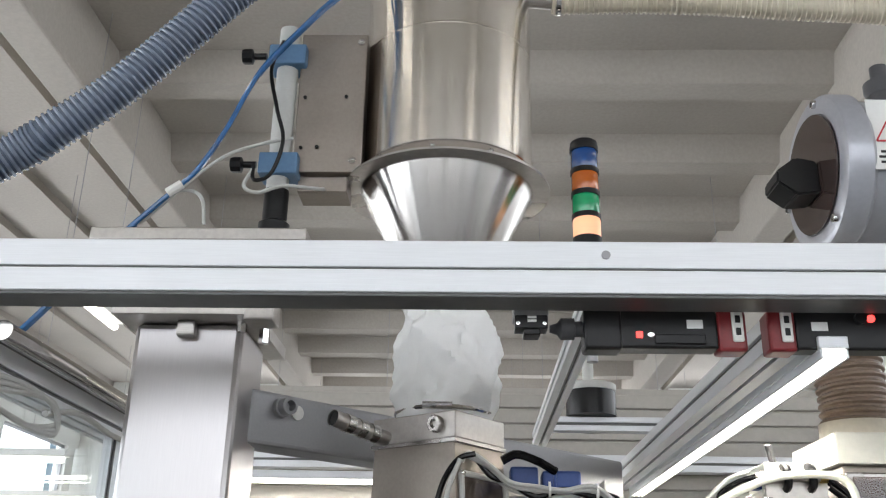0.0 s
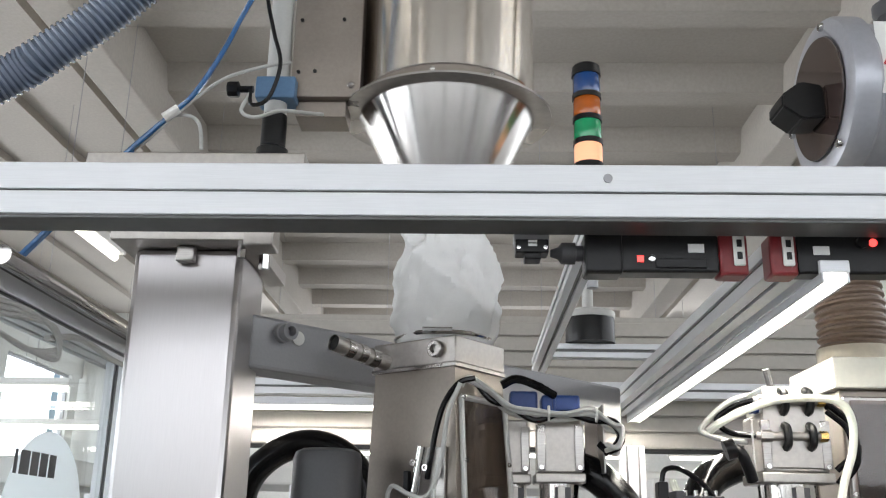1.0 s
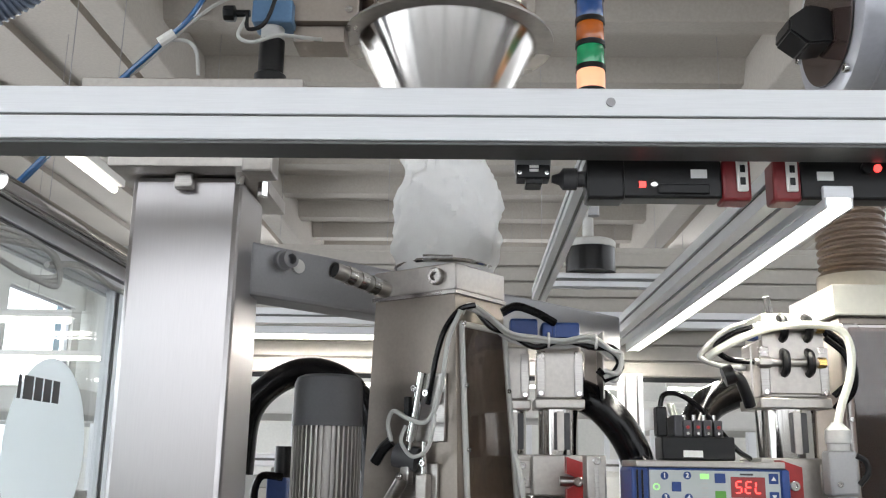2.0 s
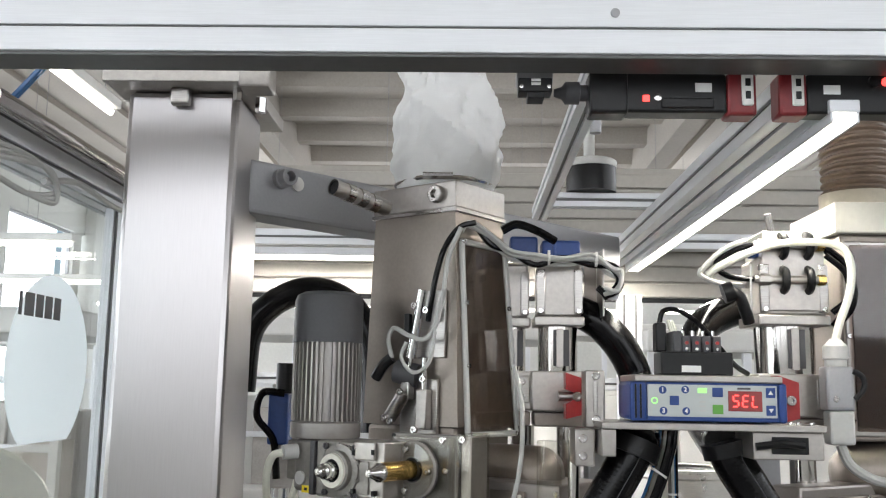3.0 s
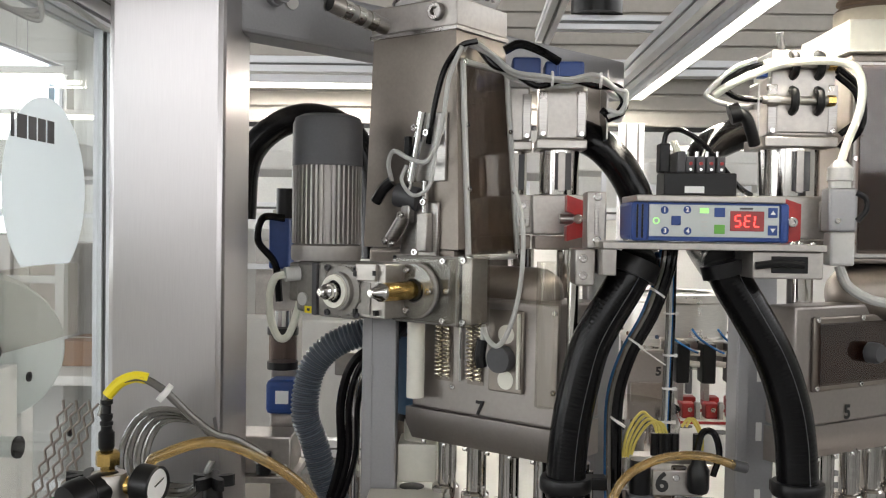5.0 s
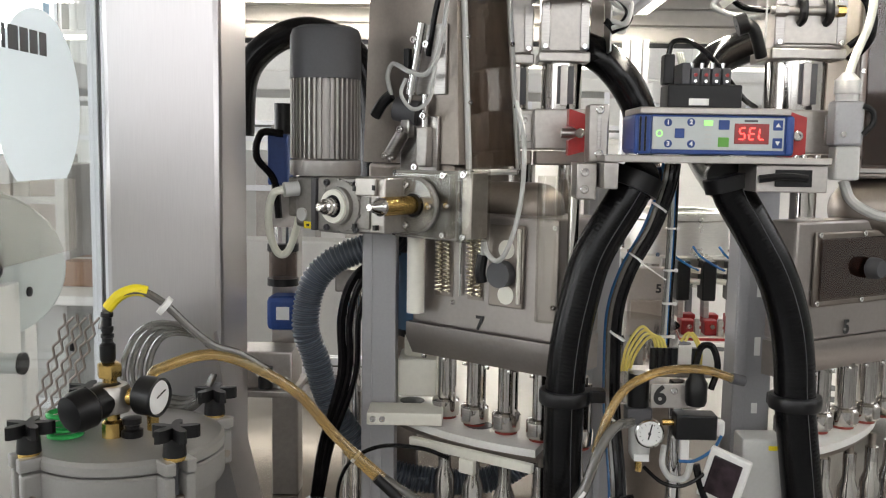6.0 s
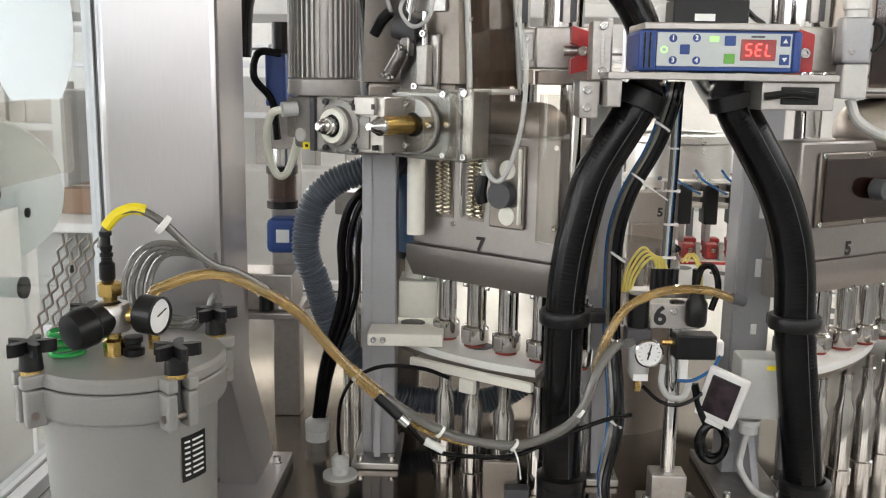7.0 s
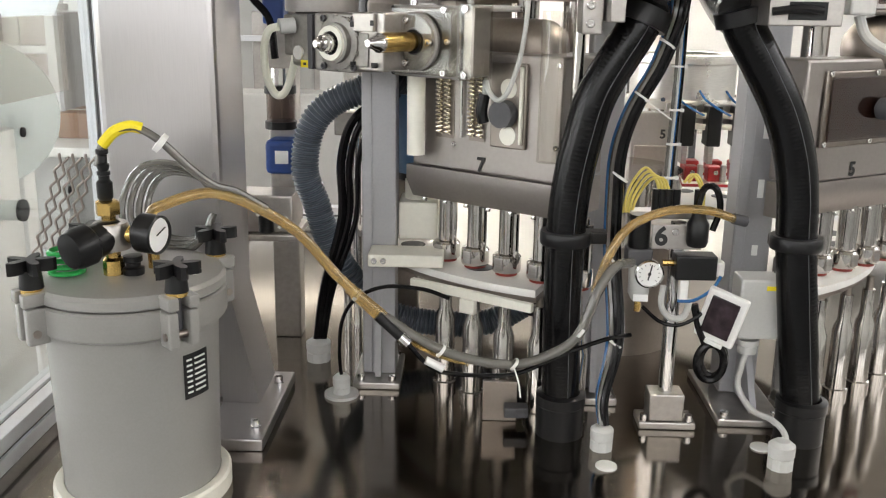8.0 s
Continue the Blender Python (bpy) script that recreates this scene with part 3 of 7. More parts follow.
def side_pane():
    g = thing("safety_screen", (-0.80, 1.7, 0.842), "clear safety glass pane in the guard frame", "glass pane")
    pane = part("pane", box(B(), -0.802, -0.797, 1.2, 2.05, 0.842, 2.0), glass, g)
    pane.visible_shadow = False
    d = B()
    n = 48
    cy, cz, r, cut = 1.79, 1.645, 0.172, 1.505
    pts = []
    a0 = math.asin((cut - cz) / r)
    for i in range(n + 1):
        a = a0 + (math.pi - 2 * a0) * i / n
        pts.append((cy + r * math.cos(a), cz + r * math.sin(a)))
    prism(d, pts, -0.7965, -0.7955, "x")
    part("sticker", d, disc_white, g, "large pale round sticker cut off below")
    for y, w in ((1.803, 0.028), (1.766, 0.03), (1.729, 0.03), (1.689, 0.036), (1.655, 0.012)):
        part("mark", box(B(), -0.7952, -0.7945, y - w / 2, y + w / 2, 1.733, 1.775), plastic_dark, g, "dark bar on the sticker")
    tint = part("screen_strip", box(B(), -0.7965, -0.7955, 1.2, 1.93, 1.36, cut - 0.002), acrylic, g)
    tint.visible_shadow = False
    for y, z in ((1.718, 1.305), (1.893, 1.165)):
        part("fastener", lathe(B(), (-0.796, y, z), [(0, 0), (0.009, 0), (0.009, 0.004), (0.004, 0.006), (0, 0.006)], 14, (1, 0, 0)), plastic_black, g)


def led_lamp():
    l = thing("led_strip_lamp", (0.55, 2.4, 2.05), "lit white LED strip lamp under the side beam", "strip lamp", "strip lamps")
    part("housing", box(B(), 0.536, 0.582, 1.412, 3.27, 2.040, 2.06, 0.002), alu, l)
    for x in (0.537, 0.576):
        part("side_lip", box(B(), x, x + 0.004, 1.412, 3.27, 2.024, 2.0395, 0.001), alu, l)
    part("diffuser", box(B(), 0.5445, 0.5735, 1.414, 3.265, 2.028, 2.038, 0.003), led_glow, l, "glowing diffuser")
    r = thing("led_strip_lamp", (-0.2, 3.2, 2.05), "lit white LED strip lamp on the rear beam", "strip lamp", "strip lamps")
    part("housing", box(B(), -0.84, 0.46, 3.20, 3.245, 2.062, 2.09, 0.002), alu, r)
    part("diffuser", box(B(), -0.83, 0.45, 3.203, 3.24, 2.050, 2.0615, 0.003), led_glow, r, "glowing diffuser")


machine_table()
enclosure()
side_pane()
led_lamp()
area_lamp("led_light", pose(0.559, 2.35, 2.02, 0, 0, 0), 0.03, 1.8, 17, (1, 0.98, 0.86))
area_lamp("led_light", pose(-0.2, 3.22, 2.04, 0, 0, 0), 1.2, 0.03, 14, (1, 0.98, 0.92))


def column():
    c = thing("steel_column", (-0.55, 1.82, 0.78), "brushed stainless square column on a bolted foot", "column")
    part("shaft", box(B(), -0.655, -0.444, 1.72, 1.92, 0.80, 2.163, 0.012), steel_col, c)
    part("top_flange", box(B(), -0.682, -0.415, 1.66, 2.0, 2.163, 2.19, 0.002), alu_mill, c)
    part("foot_plate", box(B(), -0.70, -0.455, 1.71, 1.95, 0.78, 0.80, 0.003), steel, c)
    part("foot_wing", box(B(), -0.455, -0.347, 1.55, 1.86, 0.78, 0.803, 0.003), steel_col, c)
    part("gusset", prism(B(), [(-0.4545, 0.8035), (-0.385, 0.8035), (-0.398, 0.87), (-0.428, 1.0), (-0.440, 1.16), (-0.4545, 1.24)], 1.70, 1.845, "y"), steel_col, c)
    for x, y in ((-0.370, 1.60), (-0.368, 1.80)):
        part("bolt", lathe(B(), (x, y, 0.803), [(0, 0), (0.010, 0), (0.010, 0.002), (0.008, 0.003), (0.008, 0.014), (0.005, 0.014), (0.004, 0.008), (0, 0.008)], 14), chrome, c)
    part("stop_block", box(B(), -0.566, -0.530, 1.695, 1.715, 2.132, 2.1625, 0.004), steel, c)
    part("clamp_block", box(B(), -0.415, -0.36, 1.60, 1.66, 2.135, 2.185, 0.004), alu_mill, c)
    part("bolt", cyl(B(), (-0.41, 1.76, 2.163), (-0.41, 1.76, 2.135), 0.011, seg=6), chrome, c)
    part("bolt", cyl(B(), (-0.44, 1.70, 2.163), (-0.44, 1.70, 2.14), 0.009, seg=6), chrome, c)
    part("top_plate", box(B(), -0.766, -0.331, 1.70, 2.05, 2.330, 2.357, 0.003), alu_mill, c, "wide flat aluminium plate")
    part("spacer", box(B(), -0.62, -0.45, 1.74, 1.98, 2.19, 2.330, 0.004), steel, c)


def cross_arm():
    a = thing("cantilever", (-0.1, 1.95, 1.96), "grey painted square support arm bolted to the column", "arm")
    m = pose(-0.452, 1.83, 0, 0, 0, 46)
    part("beam", box(B(), 0.01, 1.28, 0, 0.09, 1.955, 2.065, 0.008, m), paint_grey, a)
    part("gland", lathe(B(), m @ Vector((0.085, 0, 2.035)), [(0, 0), (0.021, 0), (0.021, 0.012), (0.018, 0.014), (0.018, 0.034), (0.011, 0.036), (0.011, 0.015), (0, 0.015)], 20, m.to_3x3() @ Vector((0, -1, 0))), paint_grey, a)
    part("cap", cyl(B(), m @ Vector((0.125, -0.001, 2.03)), m @ Vector((0.125, -0.005, 2.03)), 0.015), plastic_white, a, "round white cap plug")


def pipe_stub():
    s = thing("pipe_stub", (-0.2, 1.86, 1.98), "knurled steel tube with an open end on the arm", "tube")
    p, q = Vector((-0.262, 1.74, 1.987)), Vector((-0.17, 1.845, 1.967))
    part("tube", sweep(B(), [p, q], 0.0155, 20, caps=False), steel, s)
    part("bore", cyl(B(), p + (q - p) * 0.03, p + (q - p) * 0.06, 0.0145), plastic_black, s)
    d = (q - p).normalized()
    for k in (0.03, 0.062, 0.094):
        part("ring", sweep(B(), [p + d * k, p + d * (k + 0.018)], 0.0178, 20), steel_mir, s)


column()
cross_arm()
pipe_stub()


# ---- above the beam ----
def hopper():
    h = thing("vacuum_hopper", (-0.062, 1.96, 2.4), "polished stainless vacuum hopper with a cone outlet", "hopper")
    c = (-0.062, 1.96, 0)
    part("shell", lathe(B(), c, [(0.1975, 2.588), (0.199, 2.590), (0.199, 2.884), (0.1965, 2.885), (0.1965, 2.888), (0.199, 2.889), (0.199, 3.5), (0, 3.5)], 72), mirror_steel, h)
    part("clamp_ring", lathe(B(), c, [(0.196, 2.556), (0.2005, 2.558), (0.2005, 2.585), (0.196, 2.588)], 72), steel_dull, h)
    part("flange", lathe(B(), c, [(0.19, 2.546), (0.238, 2.546), (0.238, 2.551), (0.19, 2.555)], 64), steel, h)
    part("cone", lathe(B(), c, [(0.19, 2.5455), (0.199, 2.5455), (0.198, 2.540), (0.105, 2.362), (0.10, 2.352), (0, 2.352)], 72), steel_cone, h, "spun steel cone")
    for k in range(10):
        a = 2 * math.pi * (k + 0.3) / 10
        screw(h, (-0.062 + 0.203 * math.cos(a), 1.96 + 0.203 * math.sin(a), 2.571), (math.cos(a), math.sin(a), 0), 0.006, 0.006)
    part("outlet", sweep(B(), [(0.12, 1.93, 3.068), (0.205, 1.93, 3.06)], 0.02, 16), steel, h)
    part("hose_clip", sweep(B(), [(0.20, 1.93, 3.06), (0.212, 1.93, 3.06)], 0.034, 16), chrome, h)


def level_stand():
    s = thing("hopper_stand", (-0.42, 1.85, 2.357), "grey pole with blue clamps holding a steel box", "stand")
    part("pole", cyl(B(), (-0.432, 1.85, 2.3575), (-0.432, 1.85, 2.92), 0.0245), plastic_grey, s)
    part("foot", lathe(B(), (-0.432, 1.85, 2.375), [(0.026, 0), (0.034, 0.006), (0.034, 0.05), (0.027, 0.056), (0.027, 0.13), (0.0, 0.13)], 24), plastic_black, s)
    for z in (2.838, 2.560):
        cl = part("clamp", box(B(), -0.472, -0.385, 1.815, 1.885, z - 0.026, z + 0.026, 0.005), blue_clamp, s, "blue plastic clamp")
        knob = lathe(B(), (-0.479, 1.83, z), [(0, 0.055), (0.016, 0.055), (0.018, 0.05), (0.018, 0.032), (0.008, 0.028), (0.008, 0), (0, 0)], 9, (-1, 0, 0))
        part("knob", knob, plastic_black, cl, "black clamp knob")
    bx = part("steel_box", box(B(), -0.401, -0.248, 1.84, 1.95, 2.548, 2.905, 0.003), steel_dull, s)
    part("box_foot", box(B(), -0.39, -0.28, 1.86, 1.94, 2.510, 2.5475, 0.002), steel_dull, s)
    for x, z in ((-0.384, 2.735), (-0.290, 2.737), (-0.385, 2.607), (-0.349, 2.609)):
        part("hole", cyl(B(), (x, 1.8395, z), (x, 1.836, z), 0.0042, seg=12), plastic_black, bx)
    for x, z in ((-0.262, 2.882), (-0.268, 2.575)):
        screw(bx, (x, 1.84, z), (0, -1, 0), 0.008, 0.006)


def signal_tower():
    t = thing("signal_tower", (0.25, 1.9, 2.19), "four-light signal tower, lowest amber light lit", "signal light")
    c = (0.25, 1.9, 0)
    part("pole", cyl(B(), (0.25, 1.9, 2.14), (0.25, 1.9, 2.42), 0.012), paint_grey, t)
    part("base", cyl(B(), (0.25, 1.9, 2.394), (0.25, 1.9, 2.417), 0.032), plastic_black, t)
    for z0, z1, mt, nm in ((2.417, 2.461, amber_glow, "lit amber lens"), (2.472, 2.516, lens_green, "green lens"), (2.527, 2.571, lens_orange, "orange lens"), (2.582, 2.628, lens_blue, "blue lens")):
        part("lens", lathe(B(), c, [(0, z0), (0.0295, z0), (0.0305, z0 + 0.003), (0.0305, z1 - 0.003), (0.0295, z1), (0, z1)], 32), mt, t, nm)
        part("ring", lathe(B(), c, [(0, z1), (0.0325, z1), (0.0325, z1 + 0.011), (0, z1 + 0.011)], 32), plastic_black, t)
    part("cap", lathe(B(), c, [(0, 2.639), (0.0315, 2.639), (0.031, 2.650), (0.027, 2.654), (0, 2.654)], 32), plastic_black, t)


def blower():
    b = thing("suction_filter", (0.85, 1.8, 2.2), "grey cylindrical suction filter with a dark sight cover", "filter housing")
    q = Vector((-1, -0.03, 0)).normalized()
    c = Vector((0.70, 1.75, 2.50))
    part("drum", lathe(B(), c, [(0.150, -0.52), (0.152, -0.06), (0.158, -0.058), (0.165, -0.05), (0.165, -0.012), (0.160, -0.004), (0.150, 0.0), (0.126, 0.0), (0.126, -0.02), (0, -0.02)], 64, q), paint_fan, b)
    gl = part("sight_cover", lathe(B(), c, [(0, 0.002), (0.124, 0.002), (0.124, 0.006), (0, 0.006)], 48, q), plastic_dark, b, "dark sight glass")
    gl.data.materials[0] = mat("sight_glass", (0.06, 0.04, 0.035), 0.07, 0, 0.05, 60, coat=1.0)
    side = Vector((0, 0, 1)).cross(q).normalized()
    for a in (70, 185, 300):
        p = c + 0.146 * (math.cos(radians(a)) * side + math.sin(radians(a)) * Vector((0, 0, 1)))
        screw(b, p, q, 0.009, 0.008)
    grip = prism(B(), [(0.007, -0.045), (0.007, 0.026), (0.05, 0.034), (0.09, 0.004), (0.092, -0.022), (0.055, -0.05)], -0.04, 0.04, "y")
    bmesh.ops.bevel(grip, geom=grip.edges[:], offset=0.004, segments=2, affect="EDGES")
    bmesh.ops.transform(grip, matrix=Matrix.Translation(c + Vector((0, 0, -0.012))) @ Matrix(((q.x, side.x, 0, 0), (q.y, side.y, 0, 0), (0, 0, 1, 0), (0, 0, 0, 1))), verts=grip.verts)
    part("handle", grip, plastic_black, b, "black turning handle")
    s2 = Vector((0.03, -1, 0)).normalized()
    lab = c - q * 0.112 + s2 * 0.1525
    lm = Matrix.Translation(lab) @ Matrix((( -q.x, 0, s2.x, 0), (-q.y, 0, s2.y, 0), (0, 1, 0, 0), (0, 0, 0, 1)))
    sign = part("sign", box(B(), -0.06, 0.06, -0.06, 0.09, 0, 0.001, 0, lm), paper, b, "white warning label with a red triangle")
    tri = B()
    for a, d in (((-0.05, 0.0), (0.0, 0.085)), ((0.0, 0.085), (0.05, 0.0)), ((0.05, 0.0), (-0.05, 0.0))):
        u, v = Vector((*a, 0.0016)), Vector((*d, 0.0016))
        sweep(tri, [lm @ u, lm @ v], 0.0022, 4)
    part("triangle", tri, ink_red, sign)
    for k, w in enumerate((0.05, 0.09, 0.10, 0.095)):
        part("text_bar", box(B(), -w / 2, w / 2, -0.014 - 0.011 * k, -0.009 - 0.011 * k, 0.001, 0.0016, 0, lm), ink, sign)
    part("collar", cyl(B(), c + q * -0.17 + Vector((0, 0, 0.14)), c + q * -0.17 + Vector((0, 0, 0.21)), 0.028), plastic_dark, b)
    part("valve_top", lathe(B(), c + q * -0.17 + Vector((0, 0, 0.19)), [(0.03, 0), (0.036, 0.01), (0.036, 0.03), (0.018, 0.035), (0.018, 0.07), (0, 0.07)], 16), plastic_dark, b)
    part("stand", box(B(), 0.86, 0.96, 1.80, 1.90, 2.183, 2.37, 0.006), paint_fan, b)


def top_hoses():
    for pts, r, rr, pitch, skin, rib, label in (
            ([(-1.3, 1.62, 2.25), (-0.979, 1.7, 2.503), (-0.883, 1.7, 2.569), (-0.766, 1.7, 2.664), (-0.659, 1.7, 2.776), (-0.549, 1.7, 2.90), (-0.42, 1.72, 3.06), (-0.3, 1.8, 3.3)], 0.0385, 0.0042, 0.0135, hose_grey, hose_rib_glint, "blue-grey ribbed suction hose"),
            ([(0.19, 1.93, 3.062), (0.365, 1.93, 3.066), (0.573, 1.93, 3.06), (0.779, 1.93, 3.045), (1.005, 1.93, 3.03), (1.4, 1.93, 2.98)], 0.031, 0.003, 0.012, hose_cream, hose_cream, "cream ribbed hose running from the hopper")):
        hose = thing("suction_hose", pts[0], label, "hose")
        part("tube", sweep(B(), pts, r, 20, 20), skin, hose)
        way, coil, gone = spline(pts, 40), [], 0.0
        for p, q in zip(way, way[1:]):
            n = max(1, int((q - p).length / pitch * 20))
            d = (q - p).normalized()
            u = d.cross(Vector((0, 1, 0))).normalized()
            v = d.cross(u)
            for i in range(n):
                a = 2 * math.pi * (gone + (q - p).length * i / n) / pitch
                coil.append(p.lerp(q, i / n) + (r + rr * 0.3) * (math.cos(a) * u + math.sin(a) * v))
            gone += (q - p).length
        part("spiral", sweep(B(), coil, rr, 6, 1), rib, hose, "raised spiral rib")
    pts = [(-0.25, 1.8, 3.04), (-0.32, 1.75, 2.936), (-0.391, 1.75, 2.853), (-0.459, 1.75, 2.765), (-0.491, 1.75, 2.701), (-0.530, 1.75, 2.604), (-0.581, 1.75, 2.509), (-0.623, 1.75, 2.463), (-0.727, 1.75, 2.354), (-0.834, 1.75, 2.225), (-0.895, 1.75, 2.154), (-0.96, 1.75, 2.08)]
    single("air_tube", sweep(B(), pts, 0.0055, 8, 6), tube_blue, pts[-1], "glossy blue pneumatic tube", "tube", "air tubes")
    pts2 = [(x - 0.008, y + 0.012, z - 0.006) for x, y, z in pts]
    single("air_tube", sweep(B(), pts2, 0.005, 8, 6), tube_blue, pts2[-1], "glossy blue pneumatic tube", "tube", "air tubes")
    single("signal_cable", sweep(B(), [(-0.40, 1.82, 2.62), (-0.46, 1.78, 2.585), (-0.53, 1.76, 2.545), (-0.60, 1.755, 2.48), (-0.68, 1.76, 2.40), (-0.74, 1.77, 2.36)], 0.004, 8), cable_grey, (-0.74, 1.77, 2.36), "thin grey signal cable", "cable", "cables")
    single("signal_cable", sweep(B(), [(-0.62, 1.76, 2.465), (-0.585, 1.76, 2.462), (-0.565, 1.76, 2.44), (-0.56, 1.77, 2.392)], 0.004, 8), cable_grey, (-0.56, 1.77, 2.39), "thin grey signal cable", "cable", "cables")
    single("signal_cable", sweep(B(), [(-0.435, 1.80, 2.86), (-0.455, 1.79, 2.78), (-0.435, 1.79, 2.68), (-0.415, 1.79, 2.60), (-0.435, 1.79, 2.52), (-0.47, 1.79, 2.505), (-0.475, 1.79, 2.54)], 0.0045, 8), plastic_black, (-0.435, 1.8, 2.5), "thin black sensor cable", "cable", "cables")
    single("signal_cable", sweep(B(), [(-0.33, 1.86, 2.515), (-0.36, 1.82, 2.50), (-0.41, 1.80, 2.495), (-0.46, 1.79, 2.475), (-0.49, 1.79, 2.49), (-0.475, 1.79, 2.53)], 0.0042, 8), cable_grey, (-0.41, 1.8, 2.47), "thin grey signal cable", "cable", "cables")
    tie = sweep(B(), [(-0.637, 1.745, 2.452), (-0.609, 1.747, 2.474)], 0.010, 10)
    single("cable_tie", tie, plastic_white, (-0.623, 1.75, 2.463), "white cable tie round the tubes", "cable tie", "cable ties")


hopper()
level_stand()
signal_tower()
blower()
top_hoses()


# ---- under the beam ----
def door_switch():
    s = thing("door_switch", (0.28, 1.44, 2.1), "black safety door switch with a red end", "door switch", "door switches")
    part("body", box(B(), 0.180, 0.385, 1.42, 1.46, 2.040, 2.102, 0.004), plastic_black, s)
    part("sleeve", box(B(), 0.175, 0.235, 1.417, 1.463, 2.037, 2.104, 0.005), plastic_black, s)
    part("lower_rib", box(B(), 0.285, 0.365, 1.416, 1.42, 2.046, 2.062, 0.002), plastic_black, s)
    e = part("red_end", box(B(), 0.385, 0.43, 1.418, 1.462, 2.036, 2.103, 0.005), red_dark, s, "dark red end block")
    pl = part("end_plate", box(B(), 0.406, 0.424, 1.413, 1.418, 2.050, 2.102, 0.003), plastic_white, e)
    for z in (2.066, 2.086):
        part("slot", box(B(), 0.411, 0.419, 1.4115, 1.413, z - 0.006, z + 0.006, 0.0005), plastic_black, pl)
    part("label", box(B(), 0.337, 0.362, 1.4185, 1.42, 2.072, 2.086), paper, s)
    part("lamp", box(B(), 0.257, 0.267, 1.417, 1.42, 2.056, 2.066, 0.0005), red_glow, s, "small red light")
    screw(s, (0.28, 1.42, 2.062), (0, -1, 0), 0.006, 0.003)
    part("gland", lathe(B(), (0.175, 1.44, 2.075), [(0.0, 0), (0.013, 0), (0.013, 0.012), (0.018, 0.013), (0.018, 0.034), (0.010, 0.04), (0.006, 0.052), (0, 0.052)], 12, (-1, 0, 0)), plastic_dark, s)
    part("hinge_block", box(B(), 0.064, 0.12, 1.415, 1.45, 2.085, 2.125, 0.002), paint_grey, s)
    f = part("connector", box(B(), 0.066, 0.118, 1.405, 1.44, 2.066, 2.088, 0.002), plastic_black, s)
    part("connector_foot", box(B(), 0.08, 0.106, 1.405, 1.44, 2.056, 2.066, 0.002), plastic_black, s)
    for z in (2.078, 2.084):
        part("window", box(B(), 0.086, 0.1, 1.4035, 1.405, z - 0.002, z + 0.002), plastic_white, f)
    for x in (0.071, 0.113):
        screw(f, (x, 1.405, 2.074), (0, -1, 0), 0.0035, 0.002)
    o = thing("door_switch", (0.58, 1.44, 2.1), "black safety door switch with a red end", "door switch", "door switches")
    part("body", box(B(), 0.506, 0.74, 1.42, 1.46, 2.040, 2.102, 0.004), plastic_black, o)
    e = part("red_end", box(B(), 0.463, 0.506, 1.418, 1.462, 2.036, 2.103, 0.005), red_dark, o, "dark red end block")
    pl = part("end_plate", box(B(), 0.482, 0.50, 1.413, 1.418, 2.050, 2.102, 0.003), plastic_white, e)
    for z in (2.066, 2.086):
        part("slot", box(B(), 0.487, 0.495, 1.4115, 1.413, z - 0.006, z + 0.006, 0.0005), plastic_black, pl)
    part("label", box(B(), 0.531, 0.556, 1.4185, 1.42, 2.070, 2.084), paper, o)
    part("button", cyl(B(), (0.607, 1.42, 2.09), (0.607, 1.412, 2.09), 0.009), plastic_black, o)
    part("lamp", cyl(B(), (0.624, 1.42, 2.09), (0.624, 1.416, 2.09), 0.006), red_glow, o, "small red light")


def beacon():
    b = thing("camera_dome", (0.335, 2.62, 2.165), "round black sensor housing on the cross beam", "sensor")
    part("dome", lathe(B(), (0.335, 2.62, 2.167), [(0, 0), (0.07, 0), (0.07, 0.075), (0.066, 0.09), (0, 0.09)], 32), plastic_black, b)
    part("collar", lathe(B(), (0.335, 2.62, 2.167), [(0.0705, 0.07), (0.072, 0.072), (0.072, 0.088), (0.066, 0.093), (0, 0.093)], 32), plastic_grey, b)
    part("stem", cyl(B(), (0.335, 2.66, 2.13), (0.335, 2.66, 2.42), 0.016), plastic_grey, b)


